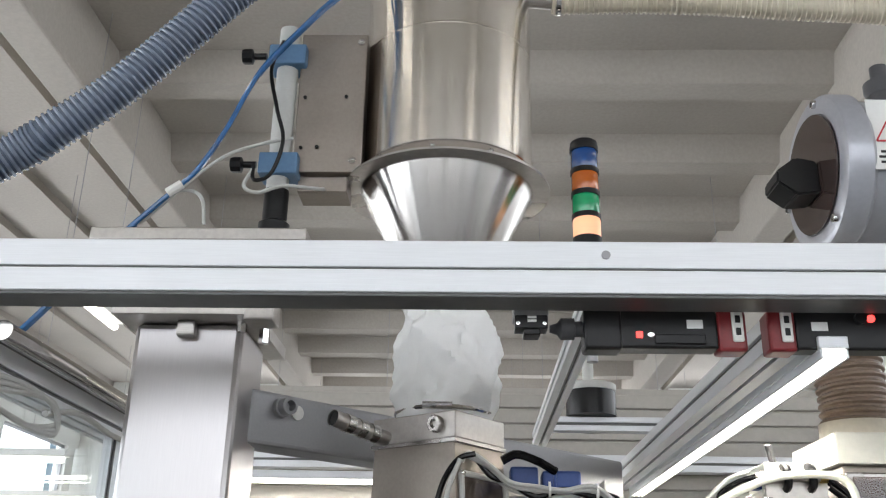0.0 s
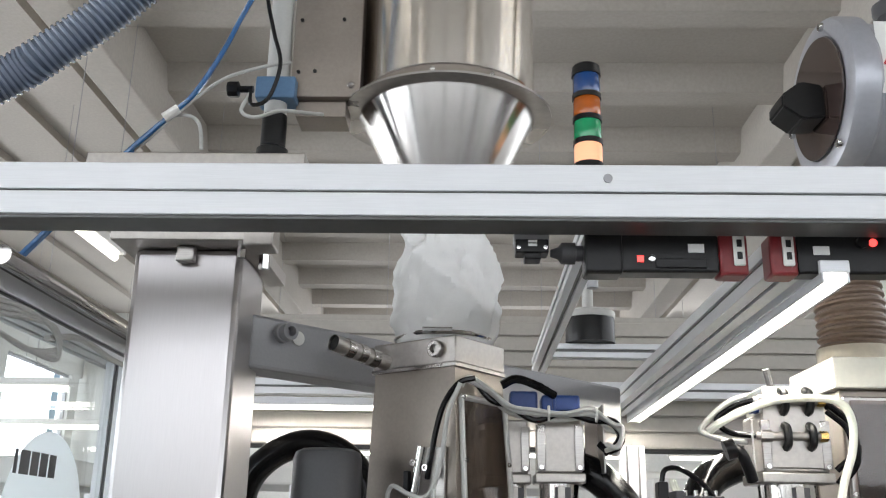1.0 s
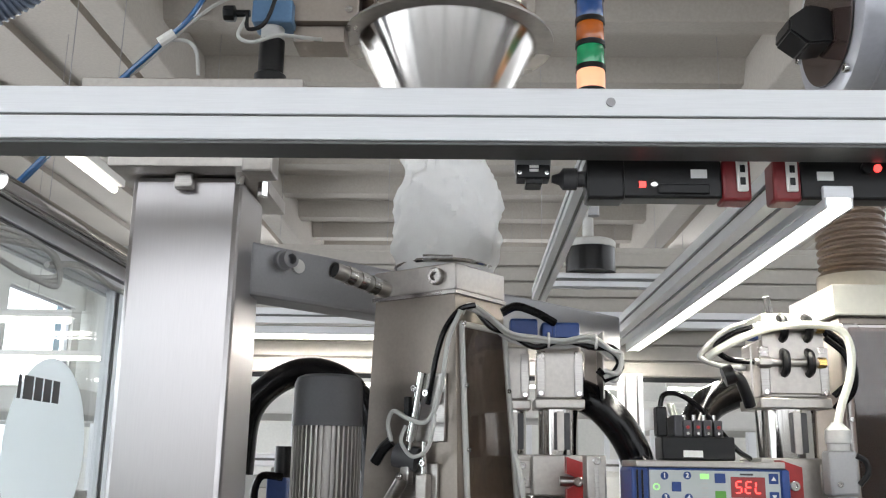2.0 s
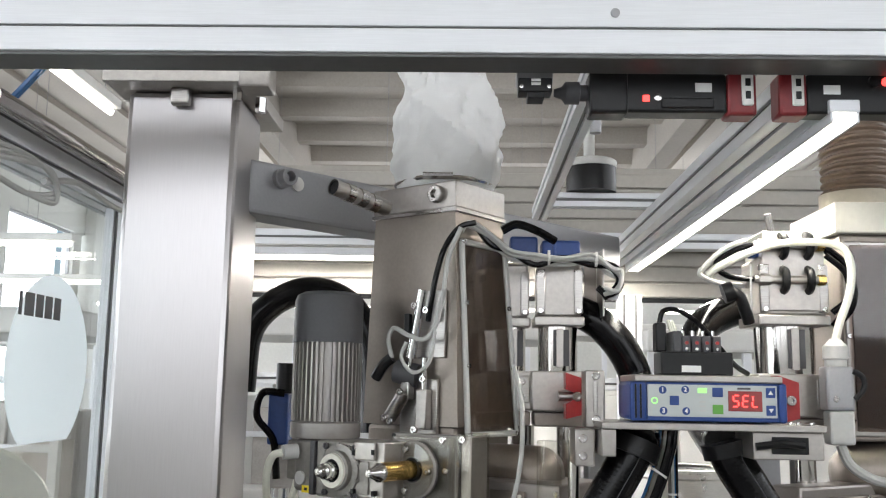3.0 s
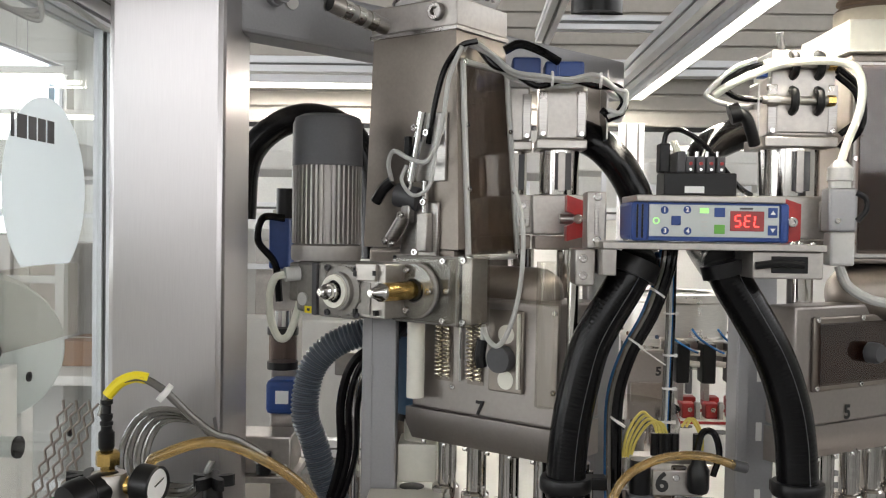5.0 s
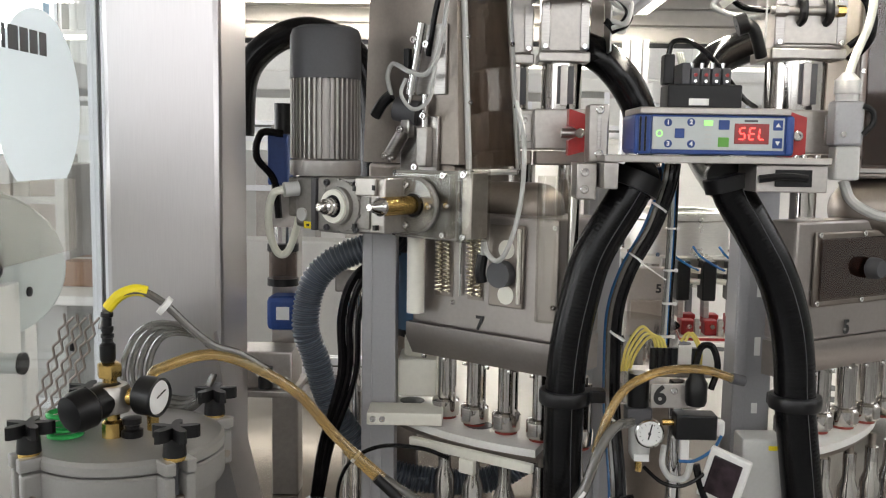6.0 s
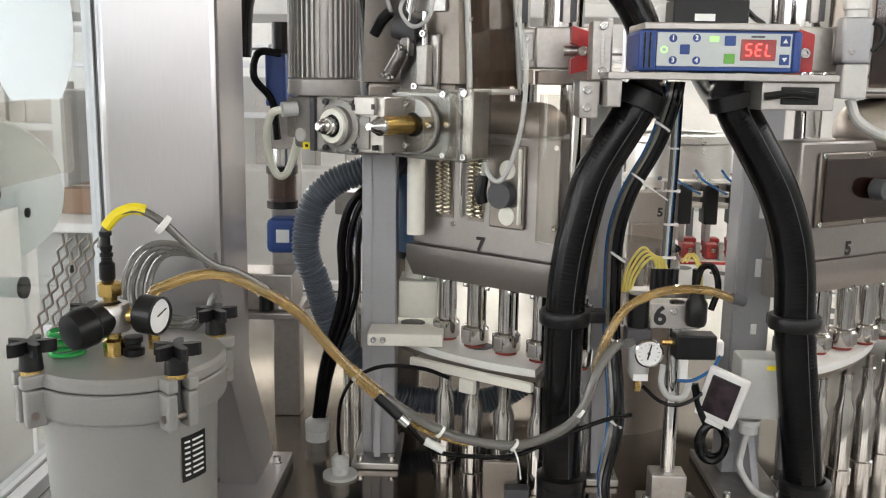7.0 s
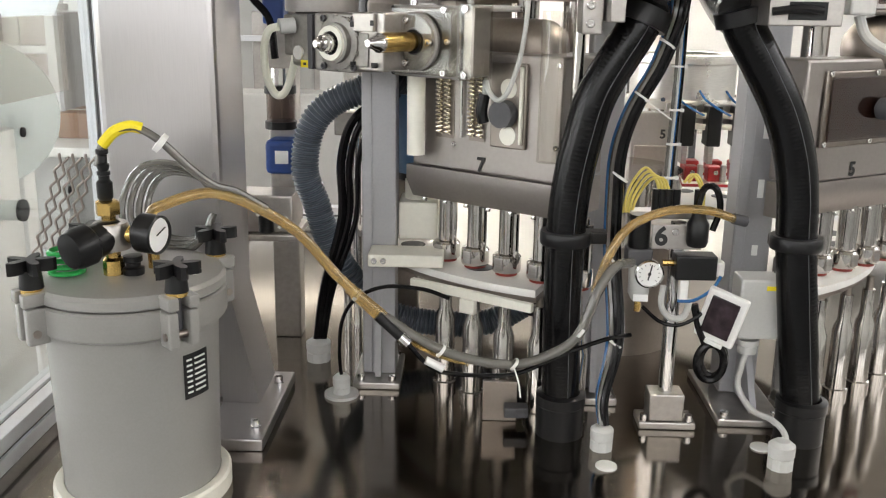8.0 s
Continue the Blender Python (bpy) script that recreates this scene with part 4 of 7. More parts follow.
def filter_bag():
    bag = thing("filter_bag", (-0.06, 1.96, 2.03), "crumpled white cloth sleeve under the hopper", "cloth sleeve")
    bm = B()
    rows, seg = 60, 72
    rings = []
    for i in range(rows + 1):
        f = i / rows
        z = 2.02 + 0.36 * f
        base = 0.094 + 0.012 * math.sin(f * 5.0 + 0.3) - 0.016 * math.exp(-((f - 0.62) / 0.10) ** 2) + 0.002 * math.sin(14 * f)
        ring = []
        for k in range(seg):
            a = 2 * math.pi * k / seg
            fold = 0.007 * math.sin(2 * a + 4.4 * f) + 0.020 * (1 - abs(math.sin(1.5 * a + 5.5 * f + 0.4))) ** 2 - 0.014 * (1 - abs(math.sin(2 * a - 4.2 * f + 1))) ** 3 + 0.003 * abs(math.sin(2.5 * a + 7 * f))
            pinch = 0.010 * max(0, math.sin(a * 2 + 7 * f)) ** 4 * math.sin(math.pi * f)
            crease = 0.009 * noise.noise(Vector((3 * math.cos(a) + 2 * f, 3 * math.sin(a), 5 * f)))
            crease += 0.020 * (0.35 - abs(noise.noise(Vector((2.6 * math.cos(a) + 4, 2.6 * math.sin(a) + 3 * f, 4.5 * f + 1.5 * math.cos(a)))))) + 0.007 * (0.3 - abs(noise.noise(Vector((6 * math.cos(a), 6 * math.sin(a) + 5 * f, 11 * f)))))
            r = base + (fold - pinch + crease) * min(1, 6 * f + 0.1)
            ring.append(bm.verts.new((-0.06 + 0.006 * math.sin(6 * f) + r * math.cos(a), 1.96 + r * math.sin(a), z)))
        rings.append(ring)
    for p, q in zip(rings, rings[1:]):
        for k in range(seg):
            bm.faces.new((p[k], p[(k + 1) % seg], q[(k + 1) % seg], q[k]))
    part("sleeve", bm, fabric, bag)
    part("hose_clip", sweep(B(), [(-0.06 + 0.101 * math.cos(a), 1.96 + 0.101 * math.sin(a), 2.036) for a in [2 * math.pi * k / 40 for k in range(41)]], 0.005, 6, 2, caps=False), chrome, bag)
    part("clip_screw", cyl(B(), (-0.10, 1.853, 2.037), (-0.04, 1.853, 2.037), 0.0075, seg=10), chrome, bag)


door_switch()
beacon()
filter_bag()


# ---- filling station seven and its kin ----
def dosing_hopper():
    h = thing("dosing_hopper", (-0.23, -0.5, 1.545), "stainless dosing hopper with a clear window", "hopper", space=S7)
    bm = B()
    top = [(-0.329, -0.602), (-0.123, -0.602), (-0.123, -0.44), (-0.329, -0.44)]
    low = [(-0.349, -0.602), (-0.110, -0.602), (-0.110, -0.40), (-0.349, -0.40)]
    vt, vl = [bm.verts.new((x, y, 1.964)) for x, y in top], [bm.verts.new((x, y, 1.545)) for x, y in low]
    bm.faces.new(vt), bm.faces.new(vl[::-1])
    for i in range(4):
        bm.faces.new((vl[i], vl[(i + 1) % 4], vt[(i + 1) % 4], vt[i]))
    bmesh.ops.recalc_face_normals(bm, faces=bm.faces)
    part("body", bm, steel_dull, h, smooth=False)
    part("lip", box(B(), -0.335, -0.117, -0.608, -0.434, 1.958, 1.966, 0.001), steel, h)
    fl = part("flange_block", box(B(), -0.333, -0.119, -0.606, -0.436, 1.966, 2.02, 0.003), alu_mill, h, "milled aluminium flange block")
    part("clamp_bolt", lathe(B(), (-0.165, -0.606, 1.995), [(0, 0.0), (0.0175, 0.0), (0.0175, 0.01), (0.015, 0.012), (0.009, 0.012), (0.008, 0.005), (0, 0.005)], 20, (0, -1, 0)), steel, fl)
    fr = B()
    # window frame on the side, leaning with the side's slope
    def side(y, z, out=0.0):
        return (-0.123 + 0.013 * (1.964 - z) / 0.419 + out, y, z)
    corner = [side(-0.588, 1.90, 0.004), side(-0.440, 1.90, 0.004), side(-0.405, 1.53, 0.004), side(-0.575, 1.53, 0.004)]
    for i in range(4):
        sweep(fr, [corner[i], corner[(i + 1) % 4]], 0.006, 8)
    part("window_frame", fr, plastic_grey, h)
    pane = B()
    vs = [pane.verts.new(c) for c in corner]
    pane.faces.new(vs)
    bmesh.ops.solidify(pane, geom=pane.faces[:], thickness=0.004)
    part("window_pane", pane, pane_gloss, h, "dusty clear window", smooth=False)
    dark = B()
    dark.faces.new([dark.verts.new(side(y, z, 0.0008)) for y, z in ((-0.580, 1.89), (-0.446, 1.89), (-0.412, 1.54), (-0.568, 1.54))])
    bmesh.ops.solidify(dark, geom=dark.faces[:], thickness=0.0006)
    part("powder", dark, dust_pane, h, "dusty brown powder behind the window", smooth=False)
    heap = B()
    heap.faces.new([heap.verts.new(side(y, z, 0.0016)) for y, z in ((-0.566, 1.575), (-0.545, 1.600), (-0.530, 1.632), (-0.548, 1.640), (-0.572, 1.636))])
    bmesh.ops.solidify(heap, geom=heap.faces[:], thickness=0.0005)
    part("powder_heap", heap, dust_pale, h, "pale powder clinging in the corner", smooth=False)
    for y, z in ((-0.588, 1.90), (-0.446, 1.90), (-0.582, 1.78), (-0.436, 1.78), (-0.578, 1.66), (-0.425, 1.66), (-0.575, 1.53), (-0.415, 1.53)):
        screw(h, side(y, z, 0.009), (1, 0, 0), 0.005, 0.004)
    part("outlet_pipe", cyl(B(), (-0.16, -0.51, 1.462), (0.0, -0.50, 1.462), 0.052, seg=32), steel_dull, h)
    part("outlet_bend", lathe(B(), (0.0, -0.50, 1.462), [(0.052, 0), (0.049, 0.02), (0.038, 0.038), (0.02, 0.049), (0, 0.052)], 32, (1, 0, 0)), steel_dull, h)
    part("outlet_body", box(B(), -0.34, -0.12, -0.60, -0.41, 1.41, 1.546, 0.01), steel_dull, h)


def stopper_cylinder():
    c = thing("air_cylinder", (-0.24, -0.61, 1.56), "slim air cylinder with lever on the hopper", "air cylinder", space=S7 @ Matrix.Translation((0.047, 0, -0.026)))
    part("back_plate", box(B(), -0.292, -0.20, -0.611, -0.603, 1.555, 1.66, 0.002), steel, c)
    part("hinge_plate", box(B(), -0.255, -0.185, -0.609, -0.603, 1.70, 1.83, 0.002), steel, c)
    part("barrel", cyl(B(), (-0.225, -0.628, 1.83), (-0.252, -0.628, 1.70), 0.0095), chrome, c)
    part("rod", cyl(B(), (-0.252, -0.628, 1.70), (-0.262, -0.628, 1.64), 0.0045), chrome, c)
    part("clevis", box(B(), -0.272, -0.252, -0.634, -0.616, 1.62, 1.655, 0.003), steel, c)
    lv = B()
    sweep(lv, [(-0.262, -0.632, 1.635), (-0.30, -0.632, 1.585)], 0.013, 12)
    part("lever", lv, steel, c)
    for x, z in ((-0.262, 1.635), (-0.30, 1.585), (-0.285, 1.58), (-0.225, 1.565), (-0.24, 1.80), (-0.21, 1.79), (-0.215, 1.66)):
        screw(c, (x, -0.645 if z < 1.64 else -0.634, z), (0, -1, 0), 0.007, 0.006)
    part("guide", box(B(), -0.238, -0.212, -0.63, -0.611, 1.565, 1.64, 0.003), alu_mill, c)
    part("guide_rod", cyl(B(), (-0.225, -0.62, 1.64), (-0.225, -0.62, 1.70), 0.006), chrome, c)
    part("sensor", cyl(B(), (-0.29, -0.625, 1.675), (-0.245, -0.612, 1.665), 0.023, seg=20), plastic_dark, c, "round dark blue-grey sensor")
    sk = part("sensor_plug", sweep(B(), [(-0.295, -0.635, 1.70), (-0.312, -0.64, 1.685), (-0.33, -0.642, 1.66)], 0.011, 10), plastic_black, c)
    part("reed_switch", box(B(), -0.262, -0.25, -0.64, -0.628, 1.74, 1.785, 0.002), plastic_black, c)
    part("lead", sweep(B(), [(-0.295, -0.635, 1.70), (-0.30, -0.64, 1.735), (-0.282, -0.645, 1.757), (-0.245, -0.645, 1.742), (-0.21, -0.64, 1.735), (-0.188, -0.636, 1.76), (-0.172, -0.634, 1.82), (-0.163, -0.630, 1.89), (-0.135, -0.63, 1.945)], 0.0045, 8), cable_grey, c)
    part("lead", sweep(B(), [(-0.255, -0.64, 1.73), (-0.262, -0.645, 1.70), (-0.23, -0.648, 1.672), (-0.195, -0.645, 1.69), (-0.185, -0.64, 1.75)], 0.0038, 8), cable_grey, c)
    part("lead", sweep(B(), [(-0.21, -0.63, 1.77), (-0.20, -0.636, 1.80), (-0.188, -0.634, 1.86), (-0.172, -0.63, 1.91), (-0.14, -0.628, 1.945), (-0.115, -0.61, 1.955)], 0.0055, 8), rubber_black, c)


def auger_drive():
    g = thing("auger_drive", (-0.3, -0.70, 1.40), "worm gear motor with ribbed silver body", "gear motor", space=S7)
    mx, my = -0.343, -0.715
    part("fan_cowl", lathe(B(), (mx, my, 0), [(0, 1.798), (0.05, 1.798), (0.062, 1.792), (0.0665, 1.78), (0.0675, 1.70), (0.0, 1.70)], 40), plastic_dark, g, "dark grey fan cowl")
    body = part("stator", cyl(B(), (mx, my, 1.548), (mx, my, 1.70), 0.056, seg=40), paint_motor, g, "silver ribbed motor body")
    for k in range(40):
        rib = box(B(), 0.052, 0.0665, -0.0017, 0.0017, 1.552, 1.702, 0, Matrix.Translation((mx, my, 0)) @ pose(0, 0, 0, 0, 0, 9 * k))
        part("rib", rib, paint_motor, body)
    part("motor_flange", lathe(B(), (mx, my, 0), [(0, 1.52), (0.066, 1.52), (0.0675, 1.524), (0.0675, 1.548), (0.06, 1.552), (0, 1.552)], 40), paint_motor, g)
    gb = part("gearbox", box(B(), -0.306, -0.21, -0.775, -0.66, 1.418, 1.519, 0.006), cast_alu, g, "cast aluminium gearbox")
    part("rear_body", box(B(), -0.375, -0.307, -0.765, -0.665, 1.422, 1.519, 0.008), cast_alu, gb)
    part("foot_rib", box(B(), -0.318, -0.306, -0.779, -0.765, 1.42, 1.517, 0.002), plastic_dark, gb)
    hx, hz = -0.240, 1.469
    part("gear_hub", lathe(B(), (hx, -0.775, hz), [(0.046, 0), (0.046, 0.007), (0.040, 0.009), (0.035, 0.010), (0.035, 0.02), (0.031, 0.022), (0.02, 0.022), (0.02, 0.016), (0, 0.016)], 36, (0, -1, 0)), cast_alu, gb)
    part("seal_ring", lathe(B(), (hx, -0.797, hz), [(0.0205, 0), (0.0305, 0.0), (0.0295, 0.005), (0.0205, 0.005)], 36, (0, -1, 0)), pom_white, gb, "off-white seal ring")
    part("bore", cyl(B(), (hx, -0.793, hz), (hx, -0.7975, hz), 0.0202, seg=28), plastic_black, gb)
    part("shaft_end", lathe(B(), (hx, -0.797, hz), [(0.016, 0), (0.016, 0.014), (0.014, 0.016), (0.014, 0.024), (0.010, 0.027), (0.009, 0.036), (0.006, 0.039), (0, 0.039)], 20, (0, -1, 0)), chrome, gb)
    for k in range(9):
        a = 2 * math.pi * (k + 0.5) / 9
        u, w = math.cos(a), math.sin(a)
        web = sweep(B(), [(hx + 0.033 * u, -0.781, hz + 0.033 * w), (hx + 0.049 * u, -0.778, hz + 0.049 * w)], 0.0042, 6)
        part("web", web, cast_alu, gb)
    for sx in (-1, 1):
        for sz in (-1, 1):
            screw(gb, (hx + 0.036 * sx, -0.777, hz + 0.041 * sz), (0, -1, 0), 0.006, 0.006, plastic_dark)
    part("side_cap", cyl(B(), (-0.353, -0.765, 1.447), (-0.353, -0.769, 1.447), 0.0125, seg=20), plastic_grey, gb, "round grey cap plug")
    lab = part("label", box(B(), -0.348, -0.326, -0.7668, -0.765, 1.421, 1.434), yellow_tag, gb, "small yellow sticker")
    part("mark", box(B(), -0.341, -0.334, -0.7676, -0.7668, 1.425, 1.430), ink, lab)
    tb = part("terminal_box", box(B(), -0.405, -0.376, -0.755, -0.69, 1.44, 1.515, 0.005), cast_alu, g)
    part("gland", cyl(B(), (-0.365, -0.765, 1.495), (-0.378, -0.79, 1.493), 0.014, seg=14), plastic_grey, tb)
    part("cable", sweep(B(), [(-0.378, -0.79, 1.493), (-0.395, -0.80, 1.485), (-0.42, -0.79, 1.45), (-0.437, -0.77, 1.40), (-0.437, -0.75, 1.365), (-0.42, -0.74, 1.37), (-0.395, -0.74, 1.42), (-0.385, -0.74, 1.46)], 0.0075, 10), cable_white, tb)
    brk = part("bearing_block", box(B(), -0.207, -0.14, -0.775, -0.70, 1.424, 1.522, 0.003), alu_mill, g, "pale coupling bracket")
    part("upper_jaw", box(B(), -0.204, -0.156, -0.783, -0.7755, 1.490, 1.521, 0.002), alu_mill, brk, "pale clamping jaw")
    part("window", box(B(), -0.205, -0.172, -0.7785, -0.7755, 1.43, 1.487, 0.002), cast_alu, brk)
    for x, z in ((-0.204, 1.497), (-0.158, 1.500), (-0.204, 1.430), (-0.156, 1.430)):
        part("slot", box(B(), x - 0.0035, x + 0.0035, -0.7845, -0.7832 if z > 1.45 else -0.7755, z, z + 0.009), plastic_black, brk)
    part("brass_coupling", cyl(B(), (-0.123, -0.715, 1.474), (-0.123, -0.802, 1.474), 0.0165), brass, g, "brass shaft sleeve")
    part("coupling_nut", lathe(B(), (-0.123, -0.802, 1.474), [(0.0165, 0), (0.0165, 0.006), (0.012, 0.012), (0.010, 0.02), (0.007, 0.024), (0.006, 0.032), (0, 0.032)], 16, (0, -1, 0)), chrome, g)


def end_plate():
    e = thing("auger_end_plate", (-0.1, -0.70, 1.41), "clear acrylic and milled bearing housing with round flange", "bearing plate", space=S7)
    part("plate", box(B(), -0.194, -0.042, -0.69, -0.668, 1.412, 1.535, 0.003), cast_alu, e)
    part("edge_plate", box(B(), -0.040, -0.010, -0.70, -0.64, 1.412, 1.54, 0.002), acrylic, e, "clear acrylic side plate")
    part("edge_core", box(B(), -0.036, -0.014, -0.69, -0.642, 1.418, 1.534, 0.002), alu_mill, e)
    part("cover", box(B(), -0.178, -0.046, -0.712, -0.692, 1.418, 1.532, 0.003), acrylic, e, "clear cover block")
    part("flange", lathe(B(), (-0.118, -0.7125, 1.474), [(0.0, 0.0), (0.050, 0.0), (0.050, 0.006), (0.046, 0.008), (0.034, 0.009), (0.0225, 0.009), (0.0205, 0.004), (0, 0.004)], 40, (0, -1, 0)), cast_alu, e)
    part("clear_ring", lathe(B(), (-0.118, -0.722, 1.474), [(0.024, 0), (0.047, 0.0), (0.047, 0.007), (0.024, 0.009)], 40, (0, -1, 0)), acrylic, e, "clear bearing ring")
    part("bore", cyl(B(), (-0.121, -0.7168, 1.474), (-0.121, -0.7225, 1.474), 0.0205), plastic_black, e)
    for a in (110, 250, 0):
        screw(e, (-0.118 + 0.038 * math.cos(radians(a)), -0.724, 1.474 + 0.038 * math.sin(radians(a))), (0, -1, 0), 0.0065, 0.008)
    for x, z in ((-0.19, 1.530), (-0.19, 1.418)):
        part("socket", cyl(B(), (x, -0.69, z), (x, -0.692, z), 0.004, seg=10), plastic_black, e)
    for x, z in ((-0.058, 1.528), (-0.058, 1.424), (-0.05, 1.476)):
        screw(e, (x, -0.712, z), (0, -1, 0), 0.0055, 0.007)
    for z in (1.530, 1.422):
        screw(e, (-0.024, -0.70, z), (0, -1, 0), 0.006, 0.005)
    part("strut", cyl(B(), (-0.186, -0.63, 1.262), (-0.186, -0.63, 1.412), 0.017), pom_white, e, "pale polymer strut")


def number_plate_text(parent, words, x, y, z, size):
    sheet_text(words, size, Matrix.Translation((x, y, z)) @ pose(0, 0, 0, 90, 0, 0), ink, parent, "number")


def filling_head(space, words, window, x0=-0.233, x1=0.106, back=-0.44):
    f = thing("dosing_unit", (-0.06, -0.5, 1.17), "stainless filling head with a number and " + window, "filling head", "filling heads", space=space)
    part("body", box(B(), x0 + 0.012, x1, -0.598, back, 1.235, 1.455, 0.006), satin_steel, f)
    part("lower_bar", prism(B(), [(-0.601, 1.205), (-0.601, 1.2345), (back - 0.01, 1.2345), (back - 0.01, 1.17), (-0.58, 1.17)], x0, x1 + 0.004, "x"), satin_steel, f)
    if words == "7":
        for x, w in ((-0.141, 0.021), (-0.068, 0.018)):
            slot = part("sight_slot", box(B(), x - w, x + w, -0.5995, -0.598, 1.295, 1.44, 0.0006), steel_dull, f, "sight slot")
            for dx in (-0.0095, 0.0095):
                turns = [(x + dx + 0.0066 * math.cos(0.9 * k), -0.6055 + 0.0045 * math.sin(0.9 * k), 1.303 + 0.128 * k / 119) for k in range(120)]
                part("spring", sweep(B(), turns, 0.0019, 5, 1), spring_gold, slot, "pale gold coil spring")
        part("bracket", box(B(), -0.035, 0.04, -0.606, -0.5985, 1.290, 1.44, 0.003), steel_dull, f, "dark steel sensor bracket")
        part("side_guide", box(B(), 0.030, 0.036, -0.614, -0.6065, 1.30, 1.435, 0.002), pom_white, f, "pale guide strip")
        part("centre_rod", cyl(B(), (-0.100, -0.604, 1.30), (-0.100, -0.604, 1.44), 0.003, seg=10), chrome, f)
        for z in (1.313, 1.396):
            part("hole", cyl(B(), (0.004, -0.606, z), (0.004, -0.6075, z), 0.017, seg=20), pom_white, f)
        part("sensor", cyl(B(), (0.0, -0.606, 1.352), (0.0, -0.628, 1.352), 0.024, seg=20), plastic_dark, f)
        part("sensor_plug", sweep(B(), [(-0.036, -0.625, 1.335), (-0.038, -0.628, 1.355), (-0.034, -0.626, 1.385)], 0.0105, 10), plastic_black, f)
        part("lead", sweep(B(), [(-0.034, -0.626, 1.385), (-0.03, -0.63, 1.41), (-0.018, -0.635, 1.39), (0.005, -0.638, 1.378), (0.026, -0.638, 1.40), (0.042, -0.63, 1.46), (0.045, -0.62, 1.53), (0.03, -0.60, 1.60), (0.0, -0.58, 1.66)], 0.0045, 8), cable_grey, f)
        part("side_tube", cyl(B(), (0.088, -0.60, 1.275), (0.088, -0.60, 1.53), 0.022), acrylic, f)
        part("side_tube", cyl(B(), (0.127, -0.585, 1.30), (0.127, -0.585, 1.55), 0.010), steel_mir, f)
        for x, z in ((-0.20, 1.27), (0.10, 1.30), (0.10, 1.44), (-0.12, 1.285)):
            screw(f, (x, -0.598, z), (0, -1, 0), 0.005, 0.004)
    else:
        fr = part("window_frame", box(B(), -0.176, 0.10, -0.604, -0.598, 1.298, 1.435, 0.004), steel_dull, f)
        part("powder", box(B(), -0.160, 0.085, -0.606, -0.604, 1.312, 1.42, 0.001), coffee, fr, "brown powder behind the window")
        part("pane", box(B(), -0.163, 0.088, -0.609, -0.6065, 1.309, 1.423, 0.001), smoke, fr)
        part("knob", lathe(B(), (-0.03, -0.609, 1.365), [(0, 0.03), (0.016, 0.03), (0.02, 0.022), (0.02, 0.006), (0.012, 0), (0, 0)], 20, (0, -1, 0)), plastic_dark, f, "dark round knob")
        for x in (-0.167, -0.04, 0.09):
            for z in (1.305, 1.43):
                screw(fr, (x, -0.604, z), (0, -1, 0), 0.0055, 0.004)
    number_plate_text(f, words, -0.057 if words == "7" else -0.069, -0.5995, 1.252, 0.036)
    for k in range(7):
        x = x0 + 0.04 + 0.05 * k
        if x < x1:
            screw(f, (x, -0.592, 1.172), (0, -0.3, -1), 0.005, 0.006)
    return f


def nozzle(x, y, space):
    n = thing("filling_nozzle", (x, y, 1.044), "polished steel filling nozzle with a collar", "nozzle", "filling nozzles", space=space)
    part("tube", cyl(B(), (x, y, 1.083), (x, y, 1.175), 0.0165, seg=20), steel_mir, n)
    part("side_pin", cyl(B(), (x + 0.021, y - 0.004, 1.078), (x + 0.021, y - 0.004, 1.165), 0.006, seg=10), steel_mir, n)
    part("collar", lathe(B(), (x, y, 0), [(0, 1.051), (0.026, 1.051), (0.027, 1.054), (0.027, 1.080), (0.024, 1.084), (0.0165, 1.086)], 24), steel_mir, n)
    part("clip", box(B(), x - 0.009, x + 0.009, y - 0.030, y - 0.024, 1.056, 1.080, 0.002), steel, n)
    part("seal", lathe(B(), (x, y, 0), [(0, 1.0445), (0.021, 1.0445), (0.021, 1.051), (0, 1.051)], 20), seal_red, n, "red seal ring")


def piston(x, y, top, space):
    p = thing("lifting_piston", (x, y, 0.78), "polished lifting piston standing on the table", "piston", "lifting pistons", space=space)
    part("barrel", lathe(B(), (x, y, 0), [(0.0, 0.78), (0.024, 0.78), (0.024, 0.795), (0.020, 0.797), (0.020, top - 0.065), (0.0125, top - 0.045), (0.0125, top + 0.008), (0.0, top + 0.008)], 24), steel_mir, p)
    part("rod", cyl(B(), (x, y, top + 0.008), (x, y, 1.02), 0.0075, seg=14), steel_dull, p)


dosing_hopper()
stopper_cylinder()
auger_drive()
end_plate()
filling_head(S7, "7", "coiled springs")
filling_head(S5, "5", "a powder window", back=-0.535)
for k in range(5):
    nozzle(-0.166 + 0.0745 * k, -0.555 - 0.008 * math.sin(k * 0.8), S7)
    piston(-0.155 + 0.075 * k, -0.57 - 0.012 * math.sin(k * 0.8), 0.995, S7)
for k in range(5):
    nozzle(-0.162 + 0.072 * k, -0.555 - 0.012 * math.sin(k * 0.8), S5)
    piston(-0.150 + 0.074 * k, -0.565 - 0.012 * math.sin(k * 0.8), 0.985, S5)


